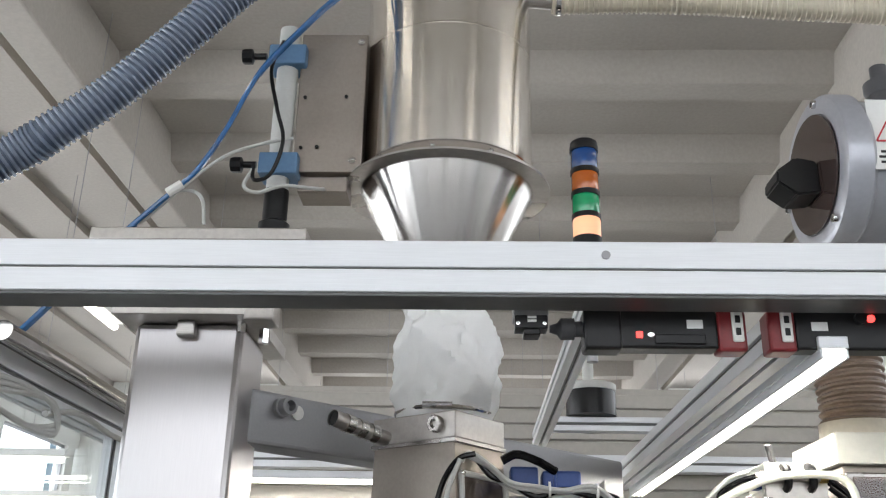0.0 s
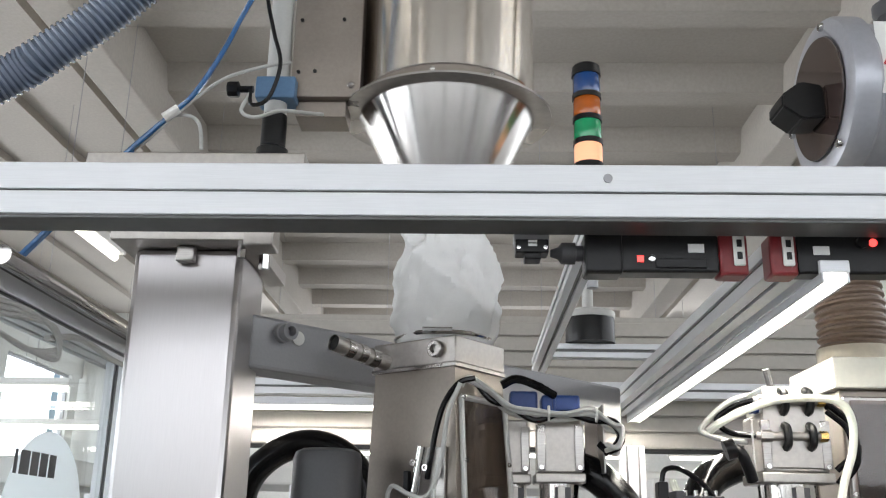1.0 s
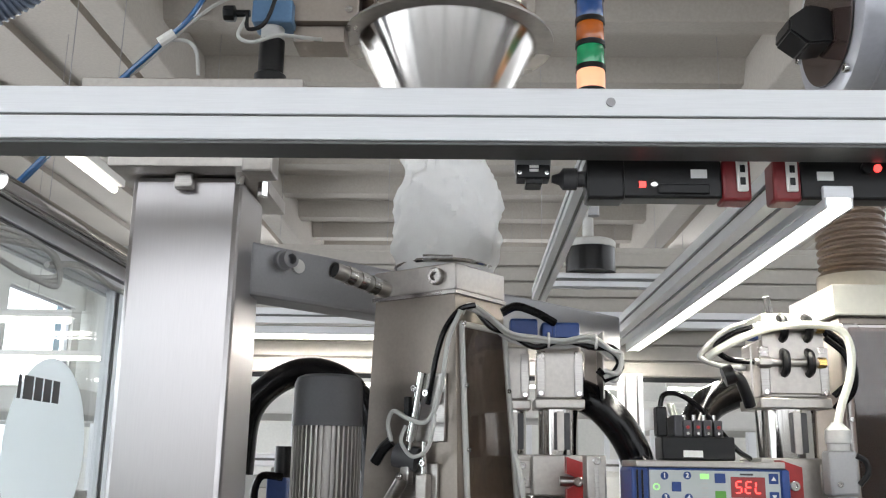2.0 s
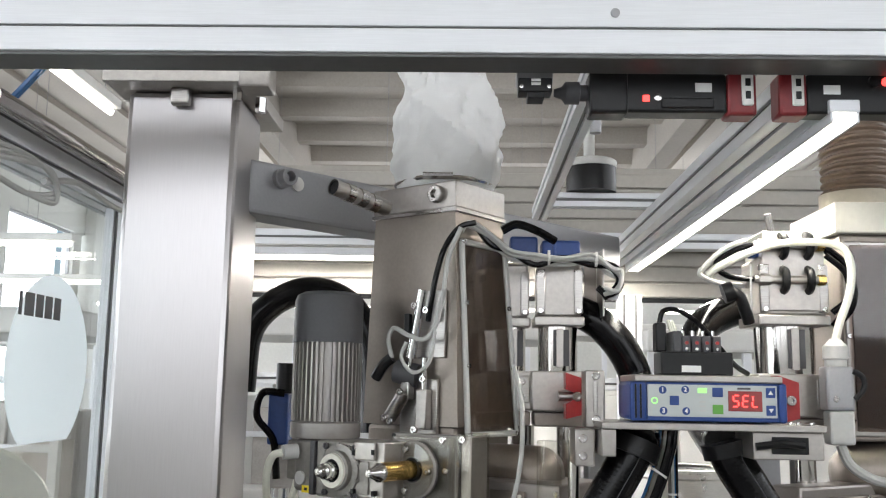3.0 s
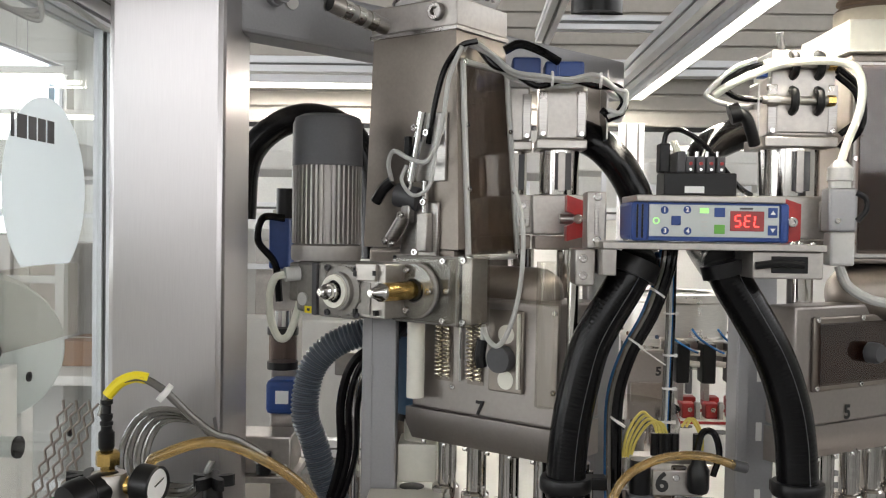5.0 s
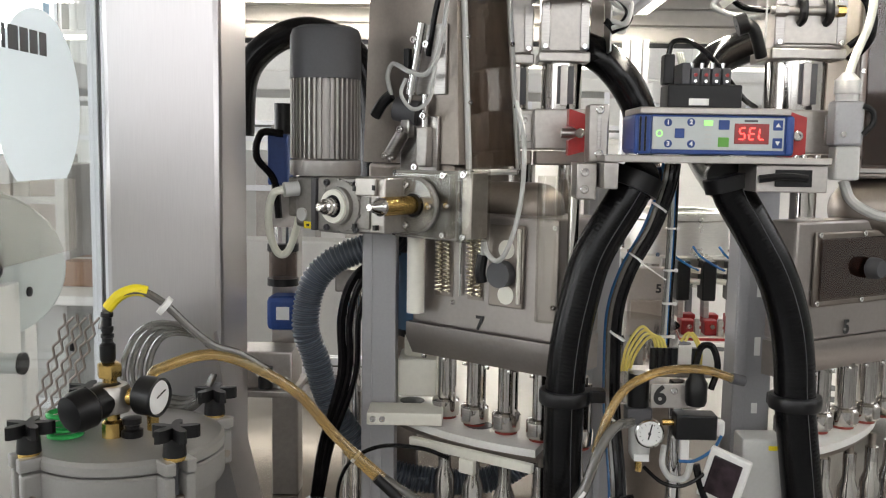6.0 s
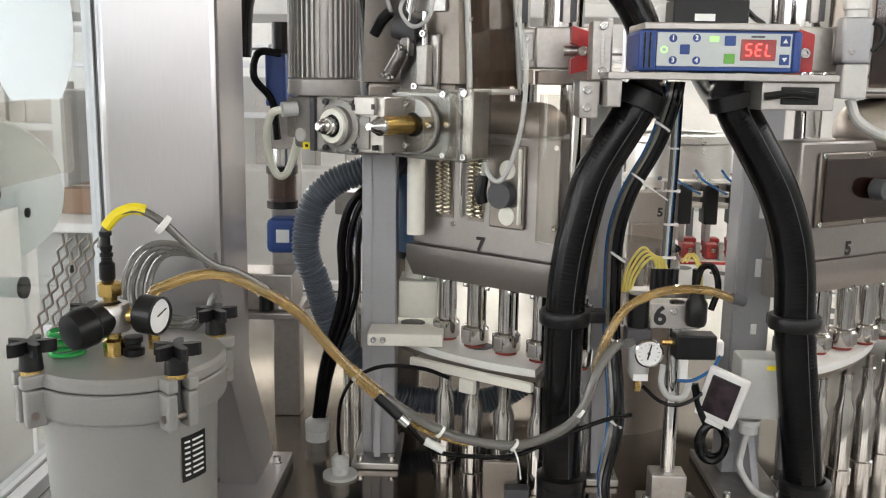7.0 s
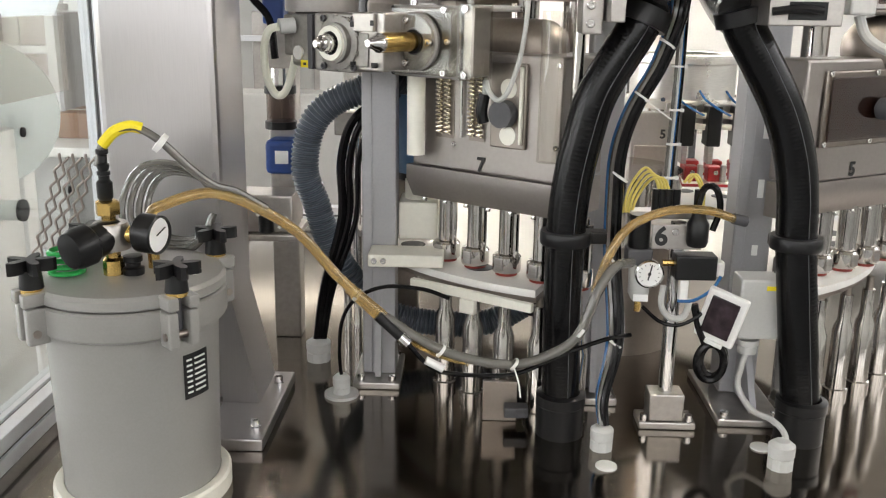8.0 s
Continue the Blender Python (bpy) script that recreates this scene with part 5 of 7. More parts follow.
def servo_unit(x, y, space, wide, label):
    u = thing("lift_cylinder", (x, y, 1.42), label, "lift cylinder", "lift cylinders", space=space)
    w = wide / 2
    head = part("head_block", box(B(), x - w, x + w, y - w, y + w, 1.765, 1.875, 0.004), alu_mill, u)
    part("head_plate", box(B(), x - w - 0.006, x + w + 0.006, y - w - 0.006, y + w + 0.006, 1.745, 1.765, 0.003), alu_mill, u)
    for sx in (-1, 1):
        part("tie_bar", box(B(), x + sx * (w - 0.006) - 0.009, x + sx * (w - 0.006) + 0.009, y - w - 0.008, y - w + 0.003, 1.77, 1.86, 0.002), steel, head)
        screw(head, (x + sx * (w - 0.006), y - w - 0.008, 1.775), (0, -1, 0), 0.005, 0.004)
    part("lantern", cyl(B(), (x, y, 1.655), (x, y, 1.745), w * 0.92, seg=28), steel_mir, u)
    part("opening", box(B(), x - 0.012, x + 0.020, y - w * 0.98, y - w * 0.85, 1.665, 1.738, 0.001), plastic_dark, u)
    part("guide", box(B(), x - 0.006, x + 0.008, y - w * 1.02, y - w * 0.95, 1.662, 1.74, 0.001), alu_mill, u)
    part("middle_block", box(B(), x - w - 0.012, x + w + 0.012, y - w - 0.01, y + w + 0.01, 1.575, 1.655, 0.004), alu_mill, u)
    pl = part("ear", box(B(), x + w - 0.028, x + w + 0.004, y - w - 0.014, y - w - 0.01, 1.59, 1.645, 0.002), steel, u)
    for z in (1.602, 1.633):
        screw(pl, (x + w - 0.012, y - w - 0.014, z), (0, -1, 0), 0.007, 0.005)
    part("lower_block", box(B(), x - w - 0.006, x + w + 0.006, y - w, y + w, 1.545, 1.573, 0.003), steel_dull, u)
    part("guide_tube", cyl(B(), (x + 0.02, y - 0.02, 1.24), (x + 0.02, y - 0.02, 1.545), 0.024), steel_mir, u)
    return u


servo_unit(0.088, 2.00, WORLD, 0.058, "aluminium lift cylinder with a lantern housing")
servo_unit(0.178, 1.965, WORLD, 0.088, "aluminium lift cylinder with a lantern housing")
s5 = servo_unit(0.606, 1.865, WORLD, 0.122, "aluminium lift cylinder with air fittings")
for z in (1.895, 1.830):
    for x in (0.587, 0.633):
        part("band_clip", sweep(B(), [(x, 1.803, z + 0.022), (x, 1.782, z + 0.012), (x, 1.782, z - 0.012), (x, 1.803, z - 0.022)], 0.008, 8), plastic_black, s5, "black band clip")
    part("fitting", cyl(B(), (0.53, 1.79, z), (0.66, 1.79, z), 0.0075, seg=12), alu_mill, s5)
    part("fitting_nut", cyl(B(), (0.538, 1.79, z), (0.56, 1.79, z), 0.011, seg=6), alu_mill, s5)
    part("fitting_nut", cyl(B(), (0.648, 1.79, z), (0.662, 1.79, z), 0.010, seg=6), brass, s5)
part("cap_plate", box(B(), 0.552, 0.652, 1.805, 1.92, 1.876, 1.925, 0.003), pom_white, s5)
part("front_plate", box(B(), 0.548, 0.664, 1.797, 1.803, 1.772, 1.90, 0.002), alu_mill, s5)
part("sensor_pin", cyl(B(), (0.578, 1.83, 1.925), (0.568, 1.82, 1.96), 0.007, seg=10), plastic_dark, s5)
for x in (0.55, 0.655):
    part("blue_port", box(B(), x - 0.012, x + 0.012, 1.83, 1.86, 1.878, 1.90, 0.003), plastic_blue, s5)


def red_couplers():
    for x, y in ((0.194, 1.80), (0.565, 1.745)):
        r = thing("gate_coupler", (x, y, 1.57), "red plastic coupler with a chrome screw", "coupler", "couplers")
        part("block", prism(B(), [(x + u, z) for u, z in ((-0.018, 1.565), (0.018, 1.575), (0.018, 1.638), (-0.018, 1.65), (-0.018, 1.62), (-0.004, 1.614), (-0.004, 1.60), (-0.018, 1.592))], y - 0.02, y + 0.02, "y"), plastic_red, r)
        part("stem", cyl(B(), (x - 0.03, y - 0.005, 1.606), (x, y - 0.005, 1.606), 0.009), steel, r)
        screw(r, (x + 0.002, y - 0.02, 1.606), (0, -1, 0), 0.009, 0.008)


def bracket_plate():
    b = thing("tray_bracket", (0.20, 1.66, 1.42), "milled aluminium bracket with slotted screws", "bracket")
    part("upright", box(B(), 0.195, 0.228, 1.64, 1.70, 1.555, 1.652, 0.003), alu_mill, b)
    part("slot", box(B(), 0.208, 0.215, 1.637, 1.64, 1.58, 1.635, 0.001), steel, b)
    part("foot", box(B(), 0.172, 0.205, 1.60, 1.70, 1.495, 1.555, 0.003), alu_mill, b)
    for x, z in ((0.212, 1.643), (0.212, 1.570), (0.185, 1.54), (0.185, 1.512)):
        screw(b, (x, 1.64 if z > 1.56 else 1.60, z), (0, -1, 0), 0.007, 0.006)


red_couplers()
bracket_plate()


def blue_motor():
    m = thing("valve_block", (0.15, 1.96, 1.876), "blue plastic valve blocks with bundled cables", "valve block")
    part("body", box(B(), 0.143, 0.222, 1.93, 1.995, 1.886, 1.922, 0.006), plastic_blue, m)
    part("body_left", box(B(), 0.078, 0.136, 1.935, 1.995, 1.888, 1.93, 0.006), plastic_blue, m)
    part("rib", box(B(), 0.165, 0.172, 1.927, 1.997, 1.885, 1.924, 0.002), plastic_blue, m)
    run = [(-0.027, 1.84, 1.905), (-0.012, 1.835, 1.935), (0.006, 1.835, 1.938), (0.037, 1.845, 1.914), (0.076, 1.85, 1.89), (0.125, 1.855, 1.876), (0.18, 1.86, 1.879), (0.235, 1.86, 1.878), (0.275, 1.86, 1.862), (0.294, 1.86, 1.843), (0.286, 1.86, 1.818), (0.262, 1.87, 1.812)]
    for k, (mt, r) in enumerate(((cable_grey, 0.0045), (cable_grey, 0.005), (rubber_black, 0.006), (cable_grey, 0.004))):
        part("cable", sweep(B(), [(x, y + 0.008 * k, z - 0.004 * k + 0.006 * math.sin(3 * i + k)) for i, (x, y, z) in enumerate(run[k:])], r, 8), mt, m)
    part("cable", sweep(B(), [(0.06, 1.90, 1.935), (0.09, 1.90, 1.948), (0.13, 1.91, 1.938), (0.17, 1.93, 1.92)], 0.009, 8), rubber_black, m)
    for k in range(3):
        part("cable_coil", sweep(B(), [(0.25 + 0.004 * k, 1.88, 1.87), (0.285, 1.88 + 0.006 * k, 1.86), (0.292, 1.88, 1.832 - 0.006 * k), (0.27, 1.88, 1.806), (0.25, 1.885, 1.82)], 0.0065, 8), rubber_black, m)
    part("side_plate", box(B(), 0.262, 0.266, 1.90, 1.99, 1.765, 1.90, 0.001), steel, m)
    part("side_flange", box(B(), 0.236, 0.2615, 1.985, 1.989, 1.765, 1.90, 0.0005), steel_dull, m)
    for x, z in ((0.152, 1.876), (0.245, 1.874)):
        part("tie", cyl(B(), (x - 0.002, 1.866, z), (x + 0.002, 1.866, z), 0.015, seg=10), plastic_white, m)


def rear_pipes():
    single("suction_pipe", sweep(B(), [(0.17, 2.03, 1.80), (0.244, 1.98, 1.77), (0.29, 1.97, 1.731), (0.325, 1.97, 1.68), (0.341, 1.96, 1.628), (0.335, 1.88, 1.56), (0.31, 1.74, 1.535), (0.285, 1.665, 1.532)], 0.034, 18), rubber_black, (0.3, 1.7, 1.53), "thick black rubber suction pipe, curved", "pipe", "suction pipes")
    single("suction_pipe", sweep(B(), [(-0.60, 2.5, 1.60), (-0.587, 2.5, 1.75), (-0.529, 2.5, 1.83), (-0.44, 2.5, 1.868), (-0.349, 2.5, 1.85), (-0.288, 2.5, 1.79), (-0.26, 2.5, 1.70), (-0.25, 2.5, 1.5)], 0.036, 18), rubber_black, (-0.6, 2.5, 1.6), "thick black rubber suction pipe, curved", "pipe", "suction pipes")
    single("suction_pipe", sweep(B(), [(0.66, 2.15, 1.82), (0.58, 2.1, 1.80), (0.50, 2.05, 1.76), (0.46, 2.0, 1.69), (0.44, 1.9, 1.60), (0.435, 1.72, 1.535), (0.434, 1.66, 1.532)], 0.036, 18), rubber_black, (0.44, 1.7, 1.53), "thick black rubber suction pipe, curved", "pipe", "suction pipes")
    c = thing("corrugated_hose", (0.14, 2.06, 0.78), "blue-grey corrugated hose in a wide loop", "hose")
    part("tube", sweep(B(), [(-0.10, 2.02, 1.30), (-0.125, 2.0, 1.36), (-0.165, 1.99, 1.385), (-0.224, 1.98, 1.365), (-0.285, 1.98, 1.335), (-0.325, 1.98, 1.285), (-0.338, 1.98, 1.20), (-0.318, 1.99, 1.13), (-0.295, 2.0, 1.05), (-0.25, 2.02, 0.96), (-0.18, 2.04, 0.88), (-0.08, 2.05, 0.85), (0.05, 2.06, 0.85), (0.14, 2.06, 0.90)], 0.026, 14, 20, 0.0035, 0.009), hose_slate, c)
    part("cuff", cyl(B(), (-0.096, 2.02, 1.285), (-0.103, 2.02, 1.315), 0.033, seg=20), plastic_black, c)
    part("cuff", cyl(B(), (0.13, 2.06, 0.885), (0.152, 2.06, 0.92), 0.033, seg=20), plastic_black, c)


blue_motor()
rear_pipes()


# ---- carousel ----
def carousel():
    c = thing("carousel", (RING[0], RING[1], 0.78), "round pale carousel plate with a bored edge", "carousel")
    arc = [radians(301 + 308 * i / 80) for i in range(81)]
    outline = [(RING[0] + 0.575 * math.cos(a), RING[1] + 0.575 * math.sin(a)) for a in arc] + [(RING[0] + 0.175 * math.cos(a), RING[1] + 0.175 * math.sin(a)) for a in reversed(arc)]
    part("plate", prism(B(), outline, 1.03, 1.044), plastic_white, c, "pale carousel plate")
    under = [(RING[0] + 0.568 * math.cos(a), RING[1] + 0.568 * math.sin(a)) for a in arc] + [(RING[0] + 0.50 * math.cos(a), RING[1] + 0.50 * math.sin(a)) for a in reversed(arc)]
    part("rim", prism(B(), under, 1.018, 1.0295), steel_dull, c)
    part("drum", cyl(B(), (*RING, 0.78), (*RING, 1.03), 0.17, seg=48), steel_dull, c)
    part("hub", cyl(B(), (*RING, 1.03), (*RING, 1.18), 0.16, seg=40), steel_mir, c)
    for k in range(24):
        a = radians(-55 + 12.5 * k)
        x, y = RING[0] + 0.5 * math.cos(a), RING[1] + 0.5 * math.sin(a)
        part("bore", lathe(B(), (x, y, 1.0445), [(0.0, 0), (0.026, 0), (0.026, 0.0012), (0, 0.0012)], 20), plastic_dark, c)
    for k in range(6):
        a = radians(75 + 14 * k)
        x, y = RING[0] + 0.53 * math.cos(a), RING[1] + 0.53 * math.sin(a)
        hd = thing("gripper", (x, y, 1.044), "red and steel gripper on the carousel", "gripper", "grippers")
        part("block", box(B(), -0.03, 0.03, -0.02, 0.02, 0, 0.05, 0.004, Matrix.Translation((x, y, 1.044)) @ pose(0, 0, 0, 0, 0, math.degrees(a) + 90)), plastic_red, hd)
        part("pin", cyl(B(), (x, y, 1.077), (x, y, 1.19), 0.014, seg=14), steel_mir, hd)
        part("head", box(B(), x - 0.022, x + 0.022, y - 0.02, y + 0.02, 1.12, 1.16, 0.004), plastic_dark, hd)


def bowl():
    b = thing("feeder_bowl", (0.56, 2.6, 1.0), "round stainless feeder bowl with white rim", "feeder bowl")
    part("wall", lathe(B(), (0.56, 2.6, 0), [(0.06, 1.285), (0.142, 1.285), (0.145, 1.29), (0.145, 1.305), (0.136, 1.31), (0.136, 1.395), (0.143, 1.40), (0.143, 1.414), (0.1, 1.414), (0.03, 1.405), (0, 1.405)], 48), bowl_steel, b)
    part("rim", lathe(B(), (0.56, 2.6, 0), [(0.095, 1.4145), (0.146, 1.4145), (0.146, 1.42), (0.095, 1.42)], 48), plastic_white, b)
    part("stand", cyl(B(), (0.52, 2.6, 0.78), (0.52, 2.6, 1.285), 0.045, seg=32), steel_mir, b)
    for k in range(4):
        a = k * math.pi / 2 + 0.4
        part("pocket", lathe(B(), (0.56 + 0.055 * math.cos(a), 2.6 + 0.055 * math.sin(a), 1.414), [(0, 0), (0.026, 0), (0.026, 0.002), (0, 0.002)], 20), alu_mill, b)
    for k in range(9):
        a = 2 * math.pi * k / 9
        part("rim_screw", cyl(B(), (0.56 + 0.136 * math.cos(a), 2.6 + 0.136 * math.sin(a), 1.31), (0.56 + 0.144 * math.cos(a), 2.6 + 0.144 * math.sin(a), 1.31), 0.006, seg=8), chrome, b)
    for x in (0.60, 0.64):
        part("drop_tube", cyl(B(), (x, 2.53, 1.22), (x, 2.53, 1.285), 0.013, seg=14), acrylic, b, "clear drop tube")
    pl = thing("side_stand", (0.45, 2.40, 0.78), "grey steel stand with the number five", "stand")
    part("panel", box(B(), 0.40, 0.505, 2.40, 2.44, 0.80, 1.285, 0.006), satin_steel, pl)
    part("lower_panel", box(B(), 0.408, 0.495, 2.388, 2.399, 0.80, 1.205, 0.003), steel_dull, pl)
    number_plate_text(pl, "5", 0.478, 2.3985, 1.232, 0.030)


carousel()
bowl()


def rail_bar():
    r = thing("guide_rail", (-0.07, -0.62, 1.03), "white guide rail with a drop lug", "rail", space=S7)
    m = Matrix.Translation((-0.035, -0.652, 0)) @ pose(0, 0, 0, 0, 0, 3)
    part("bar", box(B(), -0.135, 0.13, -0.006, 0.006, 1.012, 1.029, 0.002, m), pom_white, r)
    part("lug", box(B(), -0.02, 0.012, -0.008, 0.004, 0.984, 1.0115, 0.002, m), pom_white, r)
    b = thing("rail_holder", (-0.17, 1.84, 1.04), "pale polymer holder block on the post", "holder")
    part("arm", box(B(), -0.19, -0.045, 1.80, 1.875, 1.047, 1.072, 0.003), pom_white, b)
    part("block", box(B(), -0.14, -0.06, 1.92, 2.02, 1.072, 1.15, 0.004), pom_white, b)
    part("socket", cyl(B(), (-0.10, 1.97, 1.15), (-0.10, 1.97, 1.19), 0.03), pom_white, b)
    for x in (-0.178, -0.16):
        screw(b, (x, 1.80, 1.06), (0, -1, 0), 0.006, 0.005)
    a = thing("air_reservoir", (-0.10, 1.99, 1.15), "blue cylindrical filter with a black foot", "filter")
    part("body", cyl(B(), (-0.105, 2.0, 1.2), (-0.105, 2.0, 1.36), 0.045, seg=28), blue_clamp, a)
    part("foot", cyl(B(), (-0.105, 2.0, 1.185), (-0.105, 2.0, 1.2), 0.042, seg=28), plastic_black, a)


def post(name_label, x0, x1, y0, y1, top, foot):
    p = thing("support_post", ((x0 + x1) / 2, (y0 + y1) / 2, 0.78), name_label, "post", "support posts")
    part("profile", box(B(), x0, x1, y0, y1, 0.795, top, 0.003), paint_grey, p)
    part("face_rib", box(B(), x0 + 0.002, x0 + (x1 - x0) * 0.3, y0 - 0.004, y0 - 0.0005, 0.80, top, 0.001), paint_grey, p)
    part("foot_plate", box(B(), *foot, 0.78, 0.795, 0.003), steel, p)
    part("gusset", prism(B(), [(y0, 0.80), (foot[2] + 0.02, 0.80), (foot[2] + 0.02, 0.815), (y0, 0.98)], (x0 + x1) / 2 - 0.006, (x0 + x1) / 2 + 0.006, "x"), paint_grey, p)
    for x in (foot[0] + 0.016, foot[1] - 0.016):
        for y in (foot[2] + 0.016, foot[3] - 0.016):
            part("bolt", lathe(B(), (x, y, 0.795), [(0, 0), (0.008, 0), (0.008, 0.010), (0.005, 0.010), (0.004, 0.005), (0, 0.005)], 12), chrome, p)
    return p


rail_bar()
post("grey painted square post on a bolted foot", -0.209, -0.142, 1.88, 1.95, 1.412, (-0.225, -0.13, 1.83, 2.0))
post("grey painted square post on a bolted foot", 0.222, 0.285, 1.83, 1.90, 1.55, (0.20, 0.30, 1.78, 1.95))
rp = post("grey painted square post with stickers on it", 0.508, 0.580, 1.83, 1.90, 1.55, (0.475, 0.60, 1.70, 1.95))
for z, h in ((1.33, 0.05), (1.21, 0.035), (1.09, 0.02)):
    part("sticker", box(B(), 0.545, 0.556, 1.8270, 1.8285, z - h / 2, z + h / 2), paper, rp, "small pale sticker")


# ---- control gear on the tray ----
def tray():
    t = thing("instrument_tray", (0.385, 1.62, 1.51), "milled aluminium tray on side brackets", "tray")
    part("top", box(B(), 0.209, 0.562, 1.545, 1.72, 1.558, 1.569, 0.0015), alu_mill, t)
    part("left_bracket", box(B(), 0.209, 0.232, 1.55, 1.70, 1.515, 1.5575, 0.002), alu_mill, t)
    part("right_bracket", box(B(), 0.45, 0.562, 1.56, 1.70, 1.514, 1.5575, 0.002), alu_mill, t)
    part("recess", box(B(), 0.479, 0.537, 1.557, 1.5595, 1.523, 1.55, 0.001), plastic_black, t)
    part("lever", sweep(B(), [(0.45, 1.545, 1.535), (0.49, 1.54, 1.54), (0.525, 1.545, 1.537)], 0.006, 8), plastic_black, t)
    for x in (0.527, 0.548, 0.515):
        screw(t, (x, 1.57, 1.569), (0, 0, 1), 0.005, 0.004)


def controller():
    c = thing("dosing_controller", (0.38, 1.6, 1.569), "blue controller with red display reading SEL", "controller")
    part("case", box(B(), 0.259, 0.504, 1.568, 1.70, 1.571, 1.636, 0.008), plastic_blue, c)
    part("cover", box(B(), 0.263, 0.499, 1.556, 1.70, 1.634, 1.645, 0.002), alu_mill, c, "silver top cover")
    part("left_cheek", box(B(), 0.256, 0.283, 1.557, 1.575, 1.571, 1.634, 0.005), plastic_blue, c)
    for x in (0.264, 0.272):
        part("cheek_rib", box(B(), x - 0.001, x + 0.002, 1.555, 1.557, 1.576, 1.63, 0.0005), plastic_black, c)
    part("right_cheek", box(B(), 0.492, 0.506, 1.557, 1.575, 1.571, 1.634, 0.005), plastic_blue, c)
    part("bezel", box(B(), 0.282, 0.494, 1.561, 1.57, 1.572, 1.634, 0.002), plastic_blue, c)
    p = part("front_panel", box(B(), 0.284, 0.490, 1.5585, 1.562, 1.579, 1.630, 0.001), mat("panel_film", (0.50, 0.53, 0.52), 0.35, 0, 0.02, 90), c, "pale grey membrane panel")
    for x, z, d in ((0.308, 1.621, "1"), (0.344, 1.622, "2"), (0.309, 1.588, "3"), (0.345, 1.588, "4")):
        k = part("key", cyl(B(), (x, 1.5588, z), (x, 1.5575, z), 0.0062, seg=24), plastic_blue, p)
        sheet_text(d, 0.010, Matrix.Translation((x, 1.5570, z)) @ pose(0, 0, 0, 90, 0, 0), paper, k, "digit")
    part("key", box(B(), 0.319, 0.334, 1.5575, 1.559, 1.597, 1.612, 0.001), plastic_blue, p)
    part("key", box(B(), 0.387, 0.404, 1.5575, 1.559, 1.611, 1.626, 0.001), plastic_blue, p)
    part("key", box(B(), 0.387, 0.404, 1.5575, 1.559, 1.584, 1.599, 0.001), mat("green_key", (0.12, 0.36, 0.06), 0.4), p, "green key")
    for z, s in ((1.619, 1), (1.591, -1)):
        k = part("key", box(B(), 0.472, 0.487, 1.5575, 1.559, z - 0.008, z + 0.008, 0.001), plastic_blue, p)
        part("arrow", prism(B(), [(0.4755, z - 0.003 * s), (0.4835, z - 0.003 * s), (0.4795, z + 0.0035 * s)], 1.5568, 1.5573, "y"), paper, k)
    part("ring_mark", lathe(B(), (0.295, 1.5588, 1.604), [(0.0035, 0), (0.0055, 0), (0.0055, 0.0008), (0.0035, 0.0008)], 20, (0, -1, 0)), green_glow, p, "small yellow-green light")
    part("status_light", box(B(), 0.364, 0.378, 1.5575, 1.559, 1.617, 1.625, 0.0005), green_glow, p, "lit green indicator")
    for z in (1.610, 1.603, 1.596, 1.589):
        part("text_bar", box(B(), 0.366, 0.376, 1.5578, 1.5586, z - 0.0012, z + 0.0012), plastic_grey, p)
    part("mark", box(B(), 0.427, 0.448, 1.5578, 1.5586, 1.6235, 1.6265), plastic_dark, p)
    dsp = part("display", box(B(), 0.412, 0.466, 1.5572, 1.559, 1.589, 1.621, 0.001), mat("display_film", (0.30, 0.05, 0.05), 0.25, coat=0.5), p, "red display window")
    seg = {"a": (0, 1, 1, 0), "b": (1, 0.5, 0, 1), "c": (1, 0, 0, 1), "d": (0, 0, 1, 0), "e": (0, 0, 0, 1), "f": (0, 0.5, 0, 1), "g": (0, 0.5, 1, 0)}
    for i, (letter, used) in enumerate((("S", "afgcd"), ("E", "afged"), ("L", "fed"))):
        ox, oz, w, h, t = 0.4185 + 0.0155 * i, 1.5965, 0.009, 0.0175, 0.0011
        for s in used:
            u, v, hor, ver = seg[s]
            x, z = ox + u * w, oz + v * h
            sl = 0.12 * (z - oz)
            if hor:
                bm = box(B(), x + 0.001 + sl, x + w - 0.001 + sl, 1.5562, 1.5572, z - t, z + t)
            else:
                bm = box(B(), x - t + sl + 0.0005, x + t + sl + 0.0005, 1.5562, 1.5572, z + 0.001, z + h / 2 - 0.001)
            part("segment", bm, red_glow, dsp)


